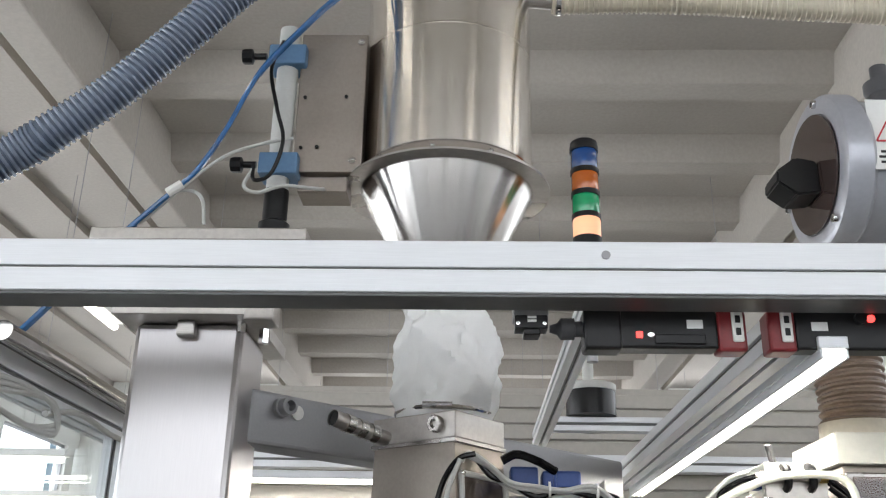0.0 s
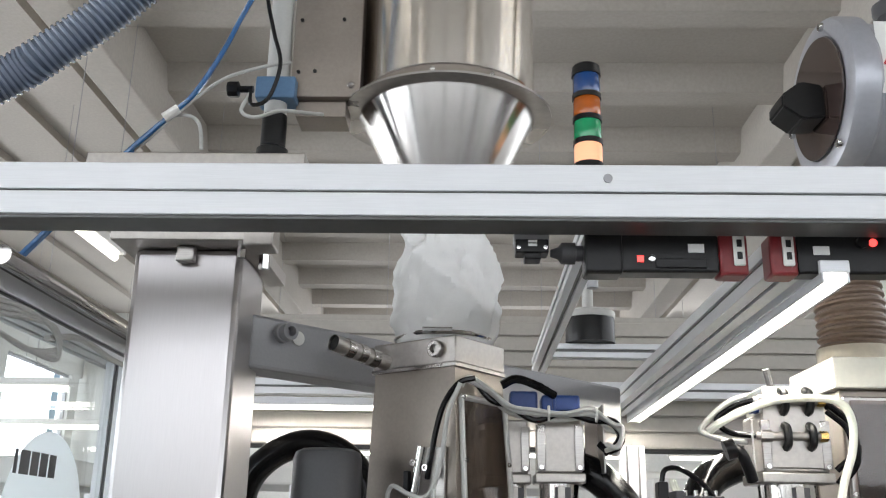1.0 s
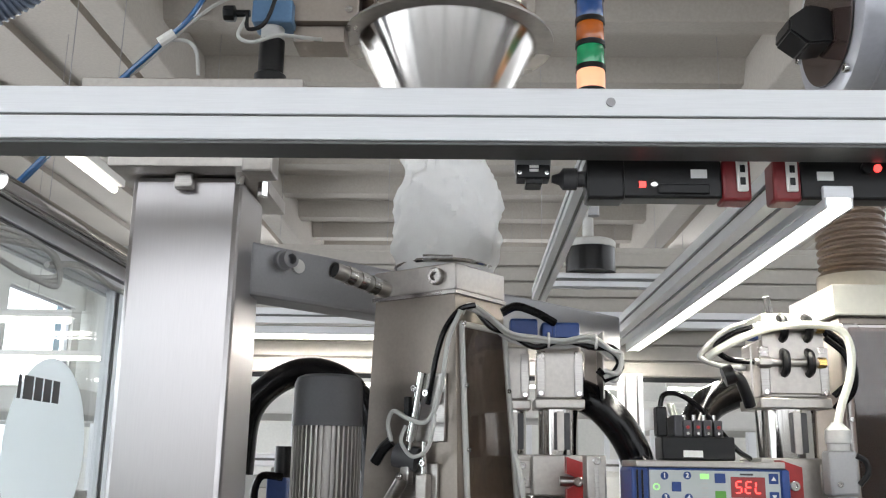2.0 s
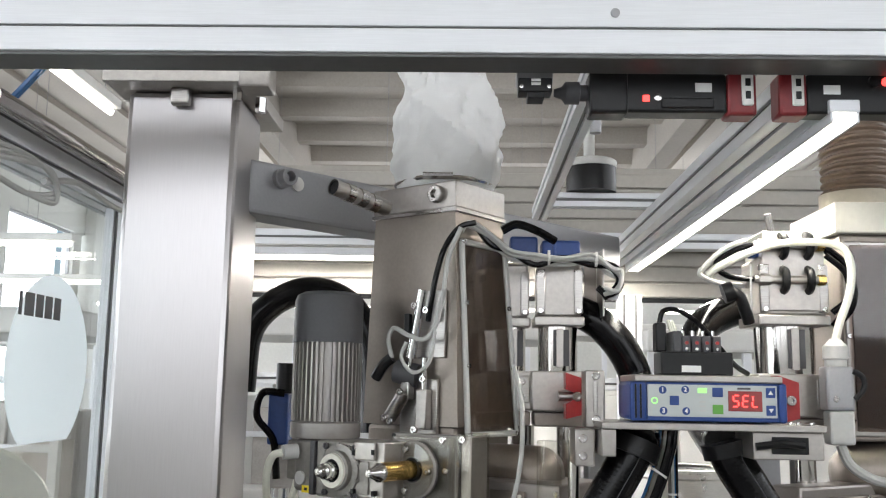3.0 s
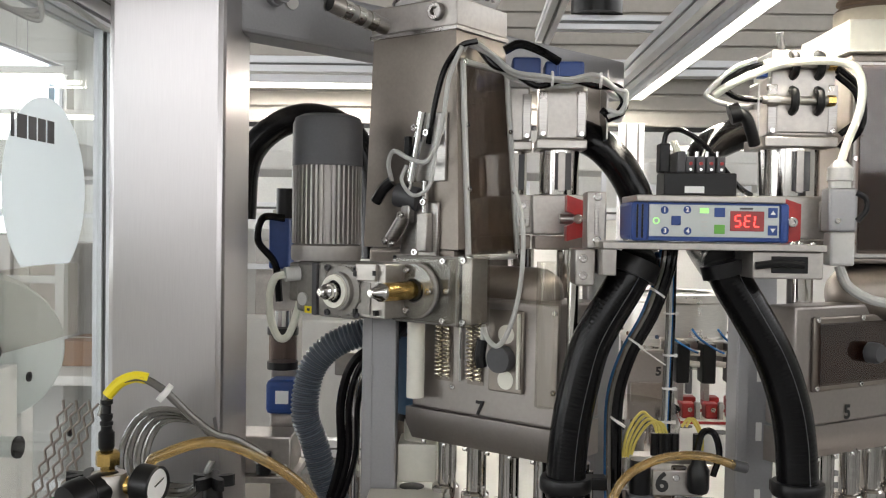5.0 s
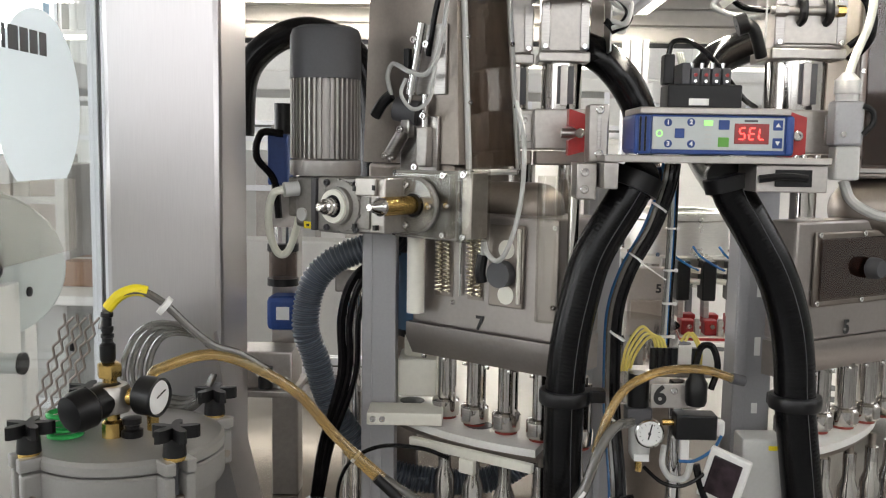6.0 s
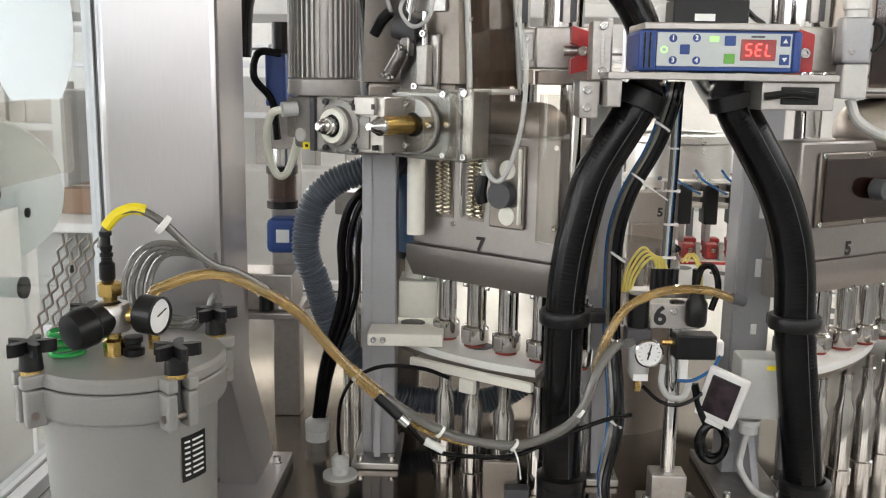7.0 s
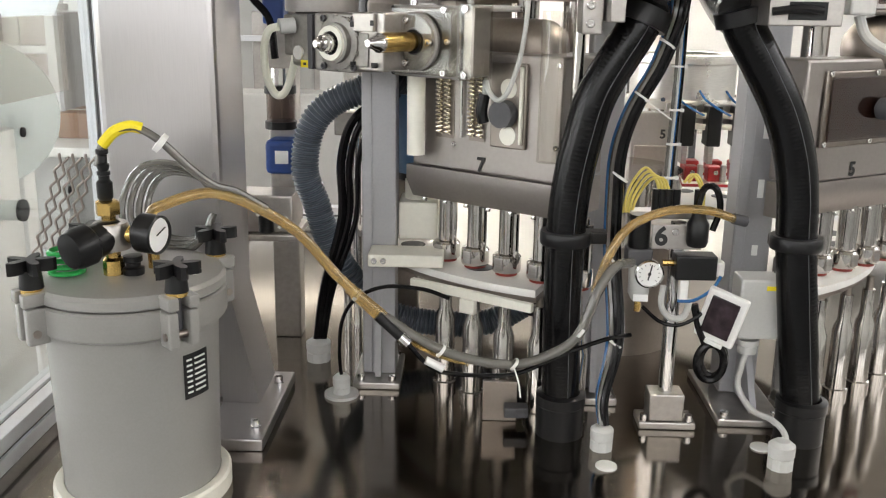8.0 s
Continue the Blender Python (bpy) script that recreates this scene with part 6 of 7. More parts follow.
def valve_island():
    v = thing("valve_island", (0.378, 1.65, 1.645), "black pneumatic valve island with four valves", "valve island")
    part("base", box(B(), 0.318, 0.438, 1.615, 1.68, 1.646, 1.685, 0.003), plastic_black, v)
    part("label", box(B(), 0.352, 0.384, 1.6135, 1.615, 1.651, 1.662), paper, v)
    for i in range(4):
        x = 0.362 + 0.017 * i
        vb = part("valve", box(B(), x - 0.007, x + 0.007, 1.62, 1.67, 1.685, 1.712, 0.002), plastic_dark, v)
        part("button", cyl(B(), (x, 1.62, 1.70), (x, 1.617, 1.70), 0.003, seg=10), plastic_red, vb)
        part("screw", cyl(B(), (x, 1.62, 1.69), (x, 1.618, 1.69), 0.0025, seg=10), chrome, vb)
        part("fitting", cyl(B(), (x, 1.65, 1.712), (x, 1.65, 1.722), 0.004, seg=10), chrome, vb)
    part("end_block", box(B(), 0.340, 0.354, 1.62, 1.68, 1.685, 1.72, 0.002), plastic_dark, v)
    part("plug", box(B(), 0.314, 0.332, 1.635, 1.665, 1.685, 1.735, 0.003), plastic_black, v)
    part("cable", sweep(B(), [(0.323, 1.65, 1.733), (0.33, 1.65, 1.755), (0.355, 1.65, 1.757), (0.39, 1.65, 1.735), (0.42, 1.65, 1.70), (0.45, 1.65, 1.665), (0.475, 1.66, 1.65)], 0.0045, 8), rubber_black, v)
    for x in (0.345, 0.348, 0.352):
        part("tube", sweep(B(), [(x, 1.66, 1.72), (x - 0.002, 1.675, 1.74), (x + 0.01, 1.69, 1.72)], 0.003, 8), cable_white, v)


def black_hoses():
    for pts, bx in (([(0.285, 1.665, 1.53), (0.262, 1.66, 1.49), (0.212, 1.66, 1.40), (0.190, 1.66, 1.32), (0.176, 1.66, 1.24), (0.170, 1.66, 1.15), (0.171, 1.66, 1.0), (0.176, 1.66, 0.83)], 0.222),
                    ([(0.434, 1.66, 1.53), (0.447, 1.66, 1.50), (0.475, 1.66, 1.455), (0.518, 1.66, 1.38), (0.546, 1.66, 1.305), (0.560, 1.66, 1.235), (0.567, 1.66, 1.15), (0.585, 1.66, 1.01), (0.610, 1.66, 0.83)], 0.525)):
        h = thing("suction_hose", (pts[-1][0], 1.66, 0.78), "thick glossy black suction hose with clamps", "hose", "black hoses")
        part("hose", sweep(B(), pts, 0.0342, 28, 14, 0.00012, 0.0075), hose_rubber, h)
        top = Vector(pts[0])
        part("top_cuff", sweep(B(), [top + Vector((0, 0, 0.008)), top + (Vector(pts[1]) - top) * 0.5], 0.044, 24), plastic_black, h)
        part("floor_cuff", lathe(B(), (pts[-1][0], 1.66, 0), [(0, 0.78), (0.043, 0.78), (0.043, 0.838), (0.045, 0.84), (0.045, 0.858), (0.0345, 0.862)], 28), plastic_black, h)
        mid = pts[-3] if len(pts) == 8 else pts[-3]
        part("clamp_ring", lathe(B(), (mid[0], 1.66, 1.15), [(0.034, -0.012), (0.043, -0.012), (0.045, -0.008), (0.045, 0.008), (0.043, 0.012), (0.034, 0.012)], 28), plastic_black, h)
        part("clamp_arm", box(B(), min(mid[0], bx) - 0.0, max(mid[0], bx) + 0.02, 1.655, 1.685, 1.139, 1.161, 0.003), plastic_black, h)
        line = [Vector(p) + Vector((0.010, -0.0335, 0)) for p in pts]
        part("print_line", sweep(B(), line, 0.0007, 6, 14), plastic_dark, h, "faint printed line")


tray()
controller()
valve_island()
black_hoses()


def rotary_hopper_five():
    h = thing("powder_hopper", (0.85, 1.96, 1.5), "steel powder hopper with a brown window", "hopper")
    part("body", box(B(), 0.718, 0.98, 1.86, 2.08, 1.53, 1.93, 0.006), steel_dull, h)
    part("window_frame", box(B(), 0.722, 0.97, 1.853, 1.8595, 1.54, 1.915, 0.003), steel, h)
    part("powder", box(B(), 0.735, 0.96, 1.849, 1.8525, 1.556, 1.90, 0.002), coffee, h, "brown powder behind the pane")
    part("pane", box(B(), 0.731, 0.964, 1.843, 1.847, 1.550, 1.906, 0.002), smoke, h)
    part("top_flange", box(B(), 0.706, 1.0, 1.845, 2.1, 1.93, 1.992, 0.004), pom_white, h)
    part("bellows", sweep(B(), [(0.80, 1.96, 1.992), (0.80, 1.96, 2.10), (0.79, 1.97, 2.30)], 0.066, 28, 20, 0.006, 0.018), hose_brown, h, "brown ribbed bellows")
    part("bellows_cuff", cyl(B(), (0.80, 1.96, 1.992), (0.80, 1.96, 2.028), 0.076, seg=28), hose_cream, h)
    part("outlet", lathe(B(), (0.76, 1.90, 1.47), [(0, -0.06), (0.03, -0.055), (0.052, -0.035), (0.06, 0.0), (0.06, 0.25), (0, 0.25)], 32, (1, 0, 0)), steel_dull, h)
    for z in (1.57, 1.73, 1.89):
        screw(h, (0.727, 1.853, z), (0, -1, 0), 0.005, 0.004)
    s = thing("signal_plug", (0.658, 1.745, 1.52), "grey industrial plug with a cable gland", "plug")
    x, y = 0.657, 1.745
    part("hood", box(B(), x - 0.026, x + 0.026, y - 0.02, y + 0.02, 1.59, 1.668, 0.006), paint_grey, s)
    part("housing", box(B(), x - 0.021, x + 0.024, y - 0.018, y + 0.018, 1.53, 1.59, 0.005), plastic_grey, s)
    part("gland", lathe(B(), (x, y, 1.668), [(0.019, 0), (0.019, 0.012), (0.022, 0.014), (0.022, 0.036), (0.016, 0.042), (0.009, 0.05), (0, 0.05)], 14), plastic_grey, s)
    part("latch", sweep(B(), [(x + 0.022, y - 0.02, 1.66), (x + 0.038, y - 0.02, 1.65), (x + 0.04, y - 0.02, 1.63), (x + 0.024, y - 0.02, 1.61)], 0.005, 8), plastic_black, s)
    screw(s, (x - 0.01, y - 0.02, 1.61), (0, -1, 0), 0.005, 0.003)
    part("cable", sweep(B(), [(0.657, 1.745, 1.71), (0.672, 1.755, 1.75), (0.694, 1.76, 1.805), (0.698, 1.76, 1.856), (0.68, 1.76, 1.889), (0.629, 1.76, 1.897), (0.558, 1.76, 1.891), (0.497, 1.76, 1.869), (0.456, 1.76, 1.848), (0.438, 1.77, 1.834)], 0.0075, 10), cable_white, s)
    part("cable", sweep(B(), [(0.54, 1.795, 1.898), (0.498, 1.8, 1.886), (0.462, 1.8, 1.859), (0.485, 1.8, 1.836), (0.535, 1.795, 1.83)], 0.0055, 10), rubber_black, s)
    part("cable", sweep(B(), [(0.53, 1.83, 1.91), (0.49, 1.83, 1.895), (0.45, 1.83, 1.86), (0.44, 1.83, 1.84), (0.48, 1.83, 1.825), (0.53, 1.82, 1.82)], 0.005, 10), cable_grey, s)
    part("cable", sweep(B(), [(0.675, 1.83, 1.90), (0.715, 1.82, 1.855), (0.722, 1.82, 1.791), (0.69, 1.83, 1.745)], 0.009, 10), rubber_black, s)
    part("cable", sweep(B(), [(0.672, 1.81, 1.88), (0.704, 1.80, 1.845), (0.708, 1.80, 1.80), (0.68, 1.81, 1.77)], 0.006, 10), rubber_black, s)
    part("sensor", sweep(B(), [(0.472, 1.78, 1.808), (0.495, 1.775, 1.797), (0.508, 1.78, 1.772), (0.518, 1.79, 1.748)], 0.011, 12), plastic_black, s)
    part("sensor_nut", cyl(B(), (0.468, 1.778, 1.800), (0.486, 1.776, 1.806), 0.019, seg=12), plastic_black, s)
    part("angle", box(B(), 0.522, 0.526, 1.79, 1.84, 1.745, 1.86, 0.001), steel, s)
    part("lower_cable", sweep(B(), [(0.659, 1.745, 1.53), (0.674, 1.74, 1.495), (0.71, 1.735, 1.472), (0.76, 1.74, 1.462)], 0.009, 10), cable_grey, s)


rotary_hopper_five()


# ---- station six: air service unit, reader box ----
def station_six():
    u = thing("air_regulator", (0.33, 1.7, 0.78), "air service unit with gauge on a chrome rod", "air regulator")
    part("rod", cyl(B(), (0.375, 1.71, 0.80), (0.375, 1.71, 1.17), 0.0135), chrome, u)
    part("foot_block", box(B(), 0.343, 0.407, 1.685, 1.735, 0.795, 0.848, 0.003), alu_mill, u)
    part("foot_plate", box(B(), 0.325, 0.43, 1.68, 1.74, 0.78, 0.795, 0.003), steel, u)
    for x in (0.335, 0.418):
        part("bolt", cyl(B(), (x, 1.69, 0.795), (x, 1.69, 0.808), 0.007, seg=12), chrome, u)
    pl = part("number_plate", box(B(), 0.322, 0.41, 1.675, 1.683, 1.128, 1.172, 0.002), alu_mill, u, "plate with the number six")
    number_plate_text(pl, "6", 0.338, 1.6740, 1.150, 0.046)
    screw(pl, (0.362, 1.675, 1.16), (0, -1, 0), 0.006, 0.004)
    part("regulator_knob", cyl(B(), (0.305, 1.70, 1.125), (0.305, 1.70, 1.185), 0.019, seg=20), plastic_black, u)
    part("regulator_body", box(B(), 0.283, 0.328, 1.68, 1.72, 1.095, 1.125, 0.004), plastic_dark, u)
    part("bowl", lathe(B(), (0.31, 1.70, 0), [(0, 1.025), (0.012, 1.027), (0.019, 1.04), (0.02, 1.095), (0, 1.095)], 20), plastic_grey, u, "pale filter bowl")
    part("label", box(B(), 0.298, 0.324, 1.678, 1.681, 1.03, 1.042), paper, u)
    part("drain", cyl(B(), (0.31, 1.70, 1.005), (0.31, 1.70, 1.027), 0.006, seg=8), brass, u)
    gz = part("gauge", lathe(B(), (0.322, 1.672, 1.083), [(0, -0.02), (0.022, -0.02), (0.025, -0.012), (0.0255, 0.002), (0.023, 0.004), (0.0225, 0.0), (0, 0.0)], 32, (0, -1, 0)), chrome, u)
    part("dial", cyl(B(), (0.322, 1.6725, 1.083), (0.322, 1.671, 1.083), 0.0222, seg=32), dial, gz)
    part("needle", sweep(B(), [(0.320, 1.6700, 1.072), (0.326, 1.6700, 1.1)], 0.0013, 6), ink, gz)
    part("dial_hub", cyl(B(), (0.322, 1.671, 1.083), (0.322, 1.669, 1.083), 0.003, seg=10), ink, gz)
    for k in range(11):
        a = radians(-45 + 27 * k)
        p = Vector((0.322 + 0.0185 * math.cos(a), 1.6703, 1.083 + 0.0185 * math.sin(a)))
        part("tick", sweep(B(), [p, p + Vector((-0.003 * math.cos(a), 0, -0.003 * math.sin(a)))], 0.0006, 4), ink, gz)
    part("solenoid", box(B(), 0.365, 0.437, 1.66, 1.70, 1.076, 1.12, 0.003), plastic_black, u)
    part("fitting", cyl(B(), (0.345, 1.68, 1.102), (0.365, 1.68, 1.102), 0.006, seg=8), brass, u)
    part("elbow", box(B(), 0.438, 0.453, 1.67, 1.69, 1.08, 1.108, 0.004), plastic_white, u)
    part("plug_white", box(B(), 0.376, 0.392, 1.668, 1.684, 1.035, 1.074, 0.003), plastic_white, u)
    part("float_switch", lathe(B(), (0.398, 1.665, 1.138), [(0, 0), (0.016, 0), (0.019, 0.008), (0.019, 0.04), (0.013, 0.05), (0.011, 0.07), (0, 0.072)], 20), plastic_black, u)
    for x in (0.335, 0.347, 0.358, 0.372, 0.41):
        part("plug", cyl(B(), (x, 1.73, 1.185), (x, 1.73, 1.225), 0.007, seg=12), plastic_black, u)
    part("plug_rail", box(B(), 0.29, 0.44, 1.72, 1.76, 1.172, 1.185, 0.003), steel, u)
    for k in range(4):
        part("yellow_lead", sweep(B(), [(0.278 + 0.005 * k, 1.73, 1.18), (0.288 + 0.006 * k, 1.73 + 0.004 * k, 1.228 - 0.006 * k), (0.312 + 0.004 * k, 1.73, 1.262 - 0.007 * k), (0.332 + 0.005 * k, 1.73, 1.243), (0.34 + 0.006 * k, 1.73, 1.222)], 0.0026, 8), cable_yellow, u, "yellow cable")
    for k in range(2):
        part("yellow_lead", sweep(B(), [(0.385 + 0.008 * k, 1.74, 1.235), (0.40 + 0.006 * k, 1.74, 1.25), (0.418 + 0.004 * k, 1.74, 1.22), (0.422, 1.74, 1.17)], 0.0026, 8), cable_yellow, u, "yellow cable")
    part("black_lead", sweep(B(), [(0.398, 1.68, 1.20), (0.41, 1.69, 1.235), (0.43, 1.69, 1.235), (0.44, 1.69, 1.20), (0.43, 1.69, 1.16)], 0.006, 8), rubber_black, u)
    for x, r, mt in ((0.349, 0.0030, tube_clear), (0.355, 0.0026, cable_grey), (0.361, 0.0028, rubber_black), (0.357, 0.0022, tube_blue)):
        part("riser", sweep(B(), [(x, 1.735, 1.19), (x + 0.002, 1.735, 1.30), (x + 0.004, 1.73, 1.42), (x + 0.002, 1.72, 1.55)], r, 8), mt, u)
    for z in (1.245, 1.305, 1.365, 1.44):
        part("riser_tie", cyl(B(), (0.3575, 1.733, z - 0.0015), (0.3575, 1.733, z + 0.0015), 0.0105, seg=12), plastic_white, u)
        part("tie_head", box(B(), 0.366, 0.372, 1.726, 1.732, z - 0.003, z + 0.003, 0.001), plastic_white, u)
    part("tie_tail", sweep(B(), [(0.296, 1.69, 1.385), (0.318, 1.685, 1.370), (0.345, 1.70, 1.352)], 0.0014, 5), plastic_white, u, "long white cable tie tail")
    part("blue_lead", sweep(B(), [(0.447, 1.67, 1.082), (0.43, 1.66, 1.06), (0.40, 1.66, 1.04), (0.375, 1.67, 1.035)], 0.003, 8), tube_blue, u)
    part("loop_lead", sweep(B(), [(0.35, 1.68, 1.06), (0.345, 1.665, 1.03), (0.36, 1.66, 1.008), (0.385, 1.66, 1.01), (0.397, 1.67, 1.04)], 0.0055, 8), cable_grey, u)
    part("loop_lead", sweep(B(), [(0.315, 1.68, 1.02), (0.345, 1.66, 0.999), (0.38, 1.655, 0.996), (0.42, 1.66, 1.02), (0.445, 1.67, 1.06)], 0.0035, 8), rubber_black, u)


def reader_box():
    r = thing("junction_box", (0.52, 1.70, 0.95), "grey junction box with an open clear lid", "junction box")
    part("case", box(B(), 0.488, 0.562, 1.68, 1.74, 0.962, 1.075, 0.005), plastic_grey, r)
    part("label", box(B(), 0.533, 0.548, 1.6785, 1.68, 1.055, 1.063), yellow_tag, r)
    part("gland", lathe(B(), (0.515, 1.70, 0.957), [(0.02, 0), (0.02, -0.01), (0.017, -0.012), (0.017, -0.026), (0, -0.026)], 14), plastic_grey, r)
    m = Matrix.Translation((0.448, 1.645, 1.015)) @ pose(0, 0, 0, 8, 16, -28)
    lid = part("lid_frame", box(B(), -0.036, 0.036, -0.006, 0.006, -0.05, 0.05, 0.004, m), plastic_white, r, "white lid frame swung open")
    part("lid_window", box(B(), -0.026, 0.024, -0.0085, -0.0062, -0.036, 0.038, 0.002, m), mat("lid_window", (0.035, 0.025, 0.03), 0.14, 0, 0.4, 40, (1, 1, 1), 0.4, 20), lid, "dark clear window")
    part("latch", box(B(), -0.012, 0.02, -0.012, -0.006, -0.054, -0.046, 0.001, m), plastic_white, lid)
    part("coil", sweep(B(), [(0.44 + 0.024 * math.cos(a), 1.66, 0.925 + 0.034 * math.sin(a)) for a in [2 * math.pi * k / 24 for k in range(25)]], 0.0075, 8, 3), rubber_black, r)
    part("coil", sweep(B(), [(0.446 + 0.022 * math.cos(a), 1.667, 0.927 + 0.031 * math.sin(a)) for a in [2 * math.pi * k / 24 for k in range(25)]], 0.0065, 8, 3), rubber_black, r)
    part("lead", sweep(B(), [(0.405, 1.67, 1.03), (0.415, 1.665, 0.99), (0.43, 1.66, 0.955)], 0.007, 8), rubber_black, r)
    part("cable", sweep(B(), [(0.515, 1.70, 0.932), (0.505, 1.69, 0.905), (0.497, 1.67, 0.875), (0.515, 1.64, 0.845), (0.54, 1.60, 0.843), (0.552, 1.565, 0.832), (0.548, 1.55, 0.80)], 0.0055, 8), cable_grey, r)


def floor_gland(x, y, r, h, label, flange=0.0):
    g = thing("cable_gland", (x, y, 0.78), label, "cable gland", "floor glands")
    if flange:
        part("washer", lathe(B(), (x, y, 0.78), [(0, 0), (flange, 0), (flange, 0.006), (0, 0.006)], 28), plastic_grey, g)
    part("body", lathe(B(), (x, y, 0.78), [(r, 0), (r, h * 0.4), (r * 0.94, h * 0.42)], 10), plastic_grey, g)
    part("nut", lathe(B(), (x, y, 0.78), [(r * 0.94, h * 0.42), (r * 1.03, h * 0.5), (r * 1.03, h * 0.85), (r * 0.6, h), (0, h)], 12), plastic_grey, g)


def floor_bits():
    floor_gland(0.245, 1.60, 0.020, 0.045, "grey plastic cable gland in the table")
    floor_gland(0.543, 1.548, 0.022, 0.05, "grey plastic cable gland in the table")
    floor_gland(-0.243, 1.80, 0.017, 0.045, "grey gland on a round flange", 0.034)
    floor_gland(-0.318, 1.985, 0.026, 0.05, "grey plastic cable gland in the table")
    for x, y in ((0.245, 1.533), (0.532, 1.62)):
        single("blind_plug", lathe(B(), (x, y, 0.78), [(0, 0), (0.0185, 0), (0.018, 0.003), (0.014, 0.0045), (0, 0.0045)], 28), plastic_white, (x, y, 0.78), "round white blind plug in the table", "plug", "blind plugs")
    for i, (dx, dy, r, mt) in enumerate(((0, 0, 0.007, tube_clear), (0.012, 0.01, 0.006, cable_grey), (-0.004, 0.014, 0.0055, tube_blue), (0.016, 0.0, 0.005, rubber_black), (0.006, -0.008, 0.006, rubber_black))):
        single("cable_riser", sweep(B(), [(0.245 + dx * 0.5, 1.60, 0.82), (0.243 + dx * 0.6, 1.62 + dy, 0.87), (0.262 + dx, 1.655 + dy, 0.965), (0.255 + dx, 1.70 + dy, 1.101), (0.253 + dx, 1.71 + dy, 1.192), (0.255 + dx, 1.71 + dy, 1.29), (0.274 + dx, 1.70 + dy, 1.367), (0.31 + dx, 1.69 + dy, 1.442), (0.332 + dx, 1.68 + dy, 1.515), (0.338 + dx, 1.68 + dy, 1.555)], r, 8), mt, (0.245, 1.6, 0.82), "bundled cable rising from the table", "cable", "cable risers")
    for k, (x, y, z) in enumerate(((0.262, 1.70, 1.10), (0.264, 1.70, 1.25), (0.292, 1.695, 1.39), (0.325, 1.685, 1.48), (0.266, 1.655, 0.96))):
        single("cable_tie", cyl(B(), (x - 0.001, y, z - 0.0015), (x + 0.001, y, z + 0.0015), 0.016, seg=14), plastic_white, (x, y, z), "white cable tie round the risers", "cable tie", "cable ties")
    for k, r in enumerate((0.009, 0.007, 0.006)):
        single("cable_riser", sweep(B(), [(-0.322 + 0.007 * k, 1.985, 0.82), (-0.302 + 0.010 * k, 1.978, 0.95), (-0.262 + 0.015 * k, 1.97, 1.10), (-0.262 + 0.018 * k, 1.97, 1.22), (-0.24 + 0.02 * k, 1.975, 1.30), (-0.19 + 0.02 * k, 1.98, 1.345)], r, 8), rubber_black, (-0.318, 1.985, 0.82), "black cable bundle rising behind the post", "cable", "cable risers")
    single("sensor_lead", sweep(B(), [(-0.243, 1.80, 0.82), (-0.245, 1.79, 0.88), (-0.235, 1.77, 0.95), (-0.205, 1.75, 1.0), (-0.15, 1.73, 1.03), (-0.08, 1.72, 1.03), (-0.03, 1.715, 1.015)], 0.0038, 8), rubber_black, (-0.243, 1.8, 0.82), "thin black sensor lead", "cable", "cable risers")
    rod = thing("guide_rods", (-0.26, 2.1, 0.78), "pair of chrome guide rods with a clamp", "guide rods")
    for x in (-0.268, -0.245):
        part("rod", cyl(B(), (x, 2.1, 0.78), (x, 2.1, 1.27), 0.009, seg=14), chrome, rod)
    part("clamp", box(B(), -0.29, -0.20, 2.07, 2.13, 1.26, 1.31, 0.004), alu_mill, rod)
    sp = thing("sensor_clamp", (0.0, 1.70, 0.78), "dark sensor bracket standing on the table", "sensor bracket")
    part("bracket", box(B(), 0.035, 0.10, 1.70, 1.71, 0.78, 0.86, 0.002), steel_dull, sp)
    part("clamp", box(B(), 0.075, 0.12, 1.67, 1.70, 0.80, 0.82, 0.003), plastic_dark, sp)


station_six()
reader_box()
floor_bits()


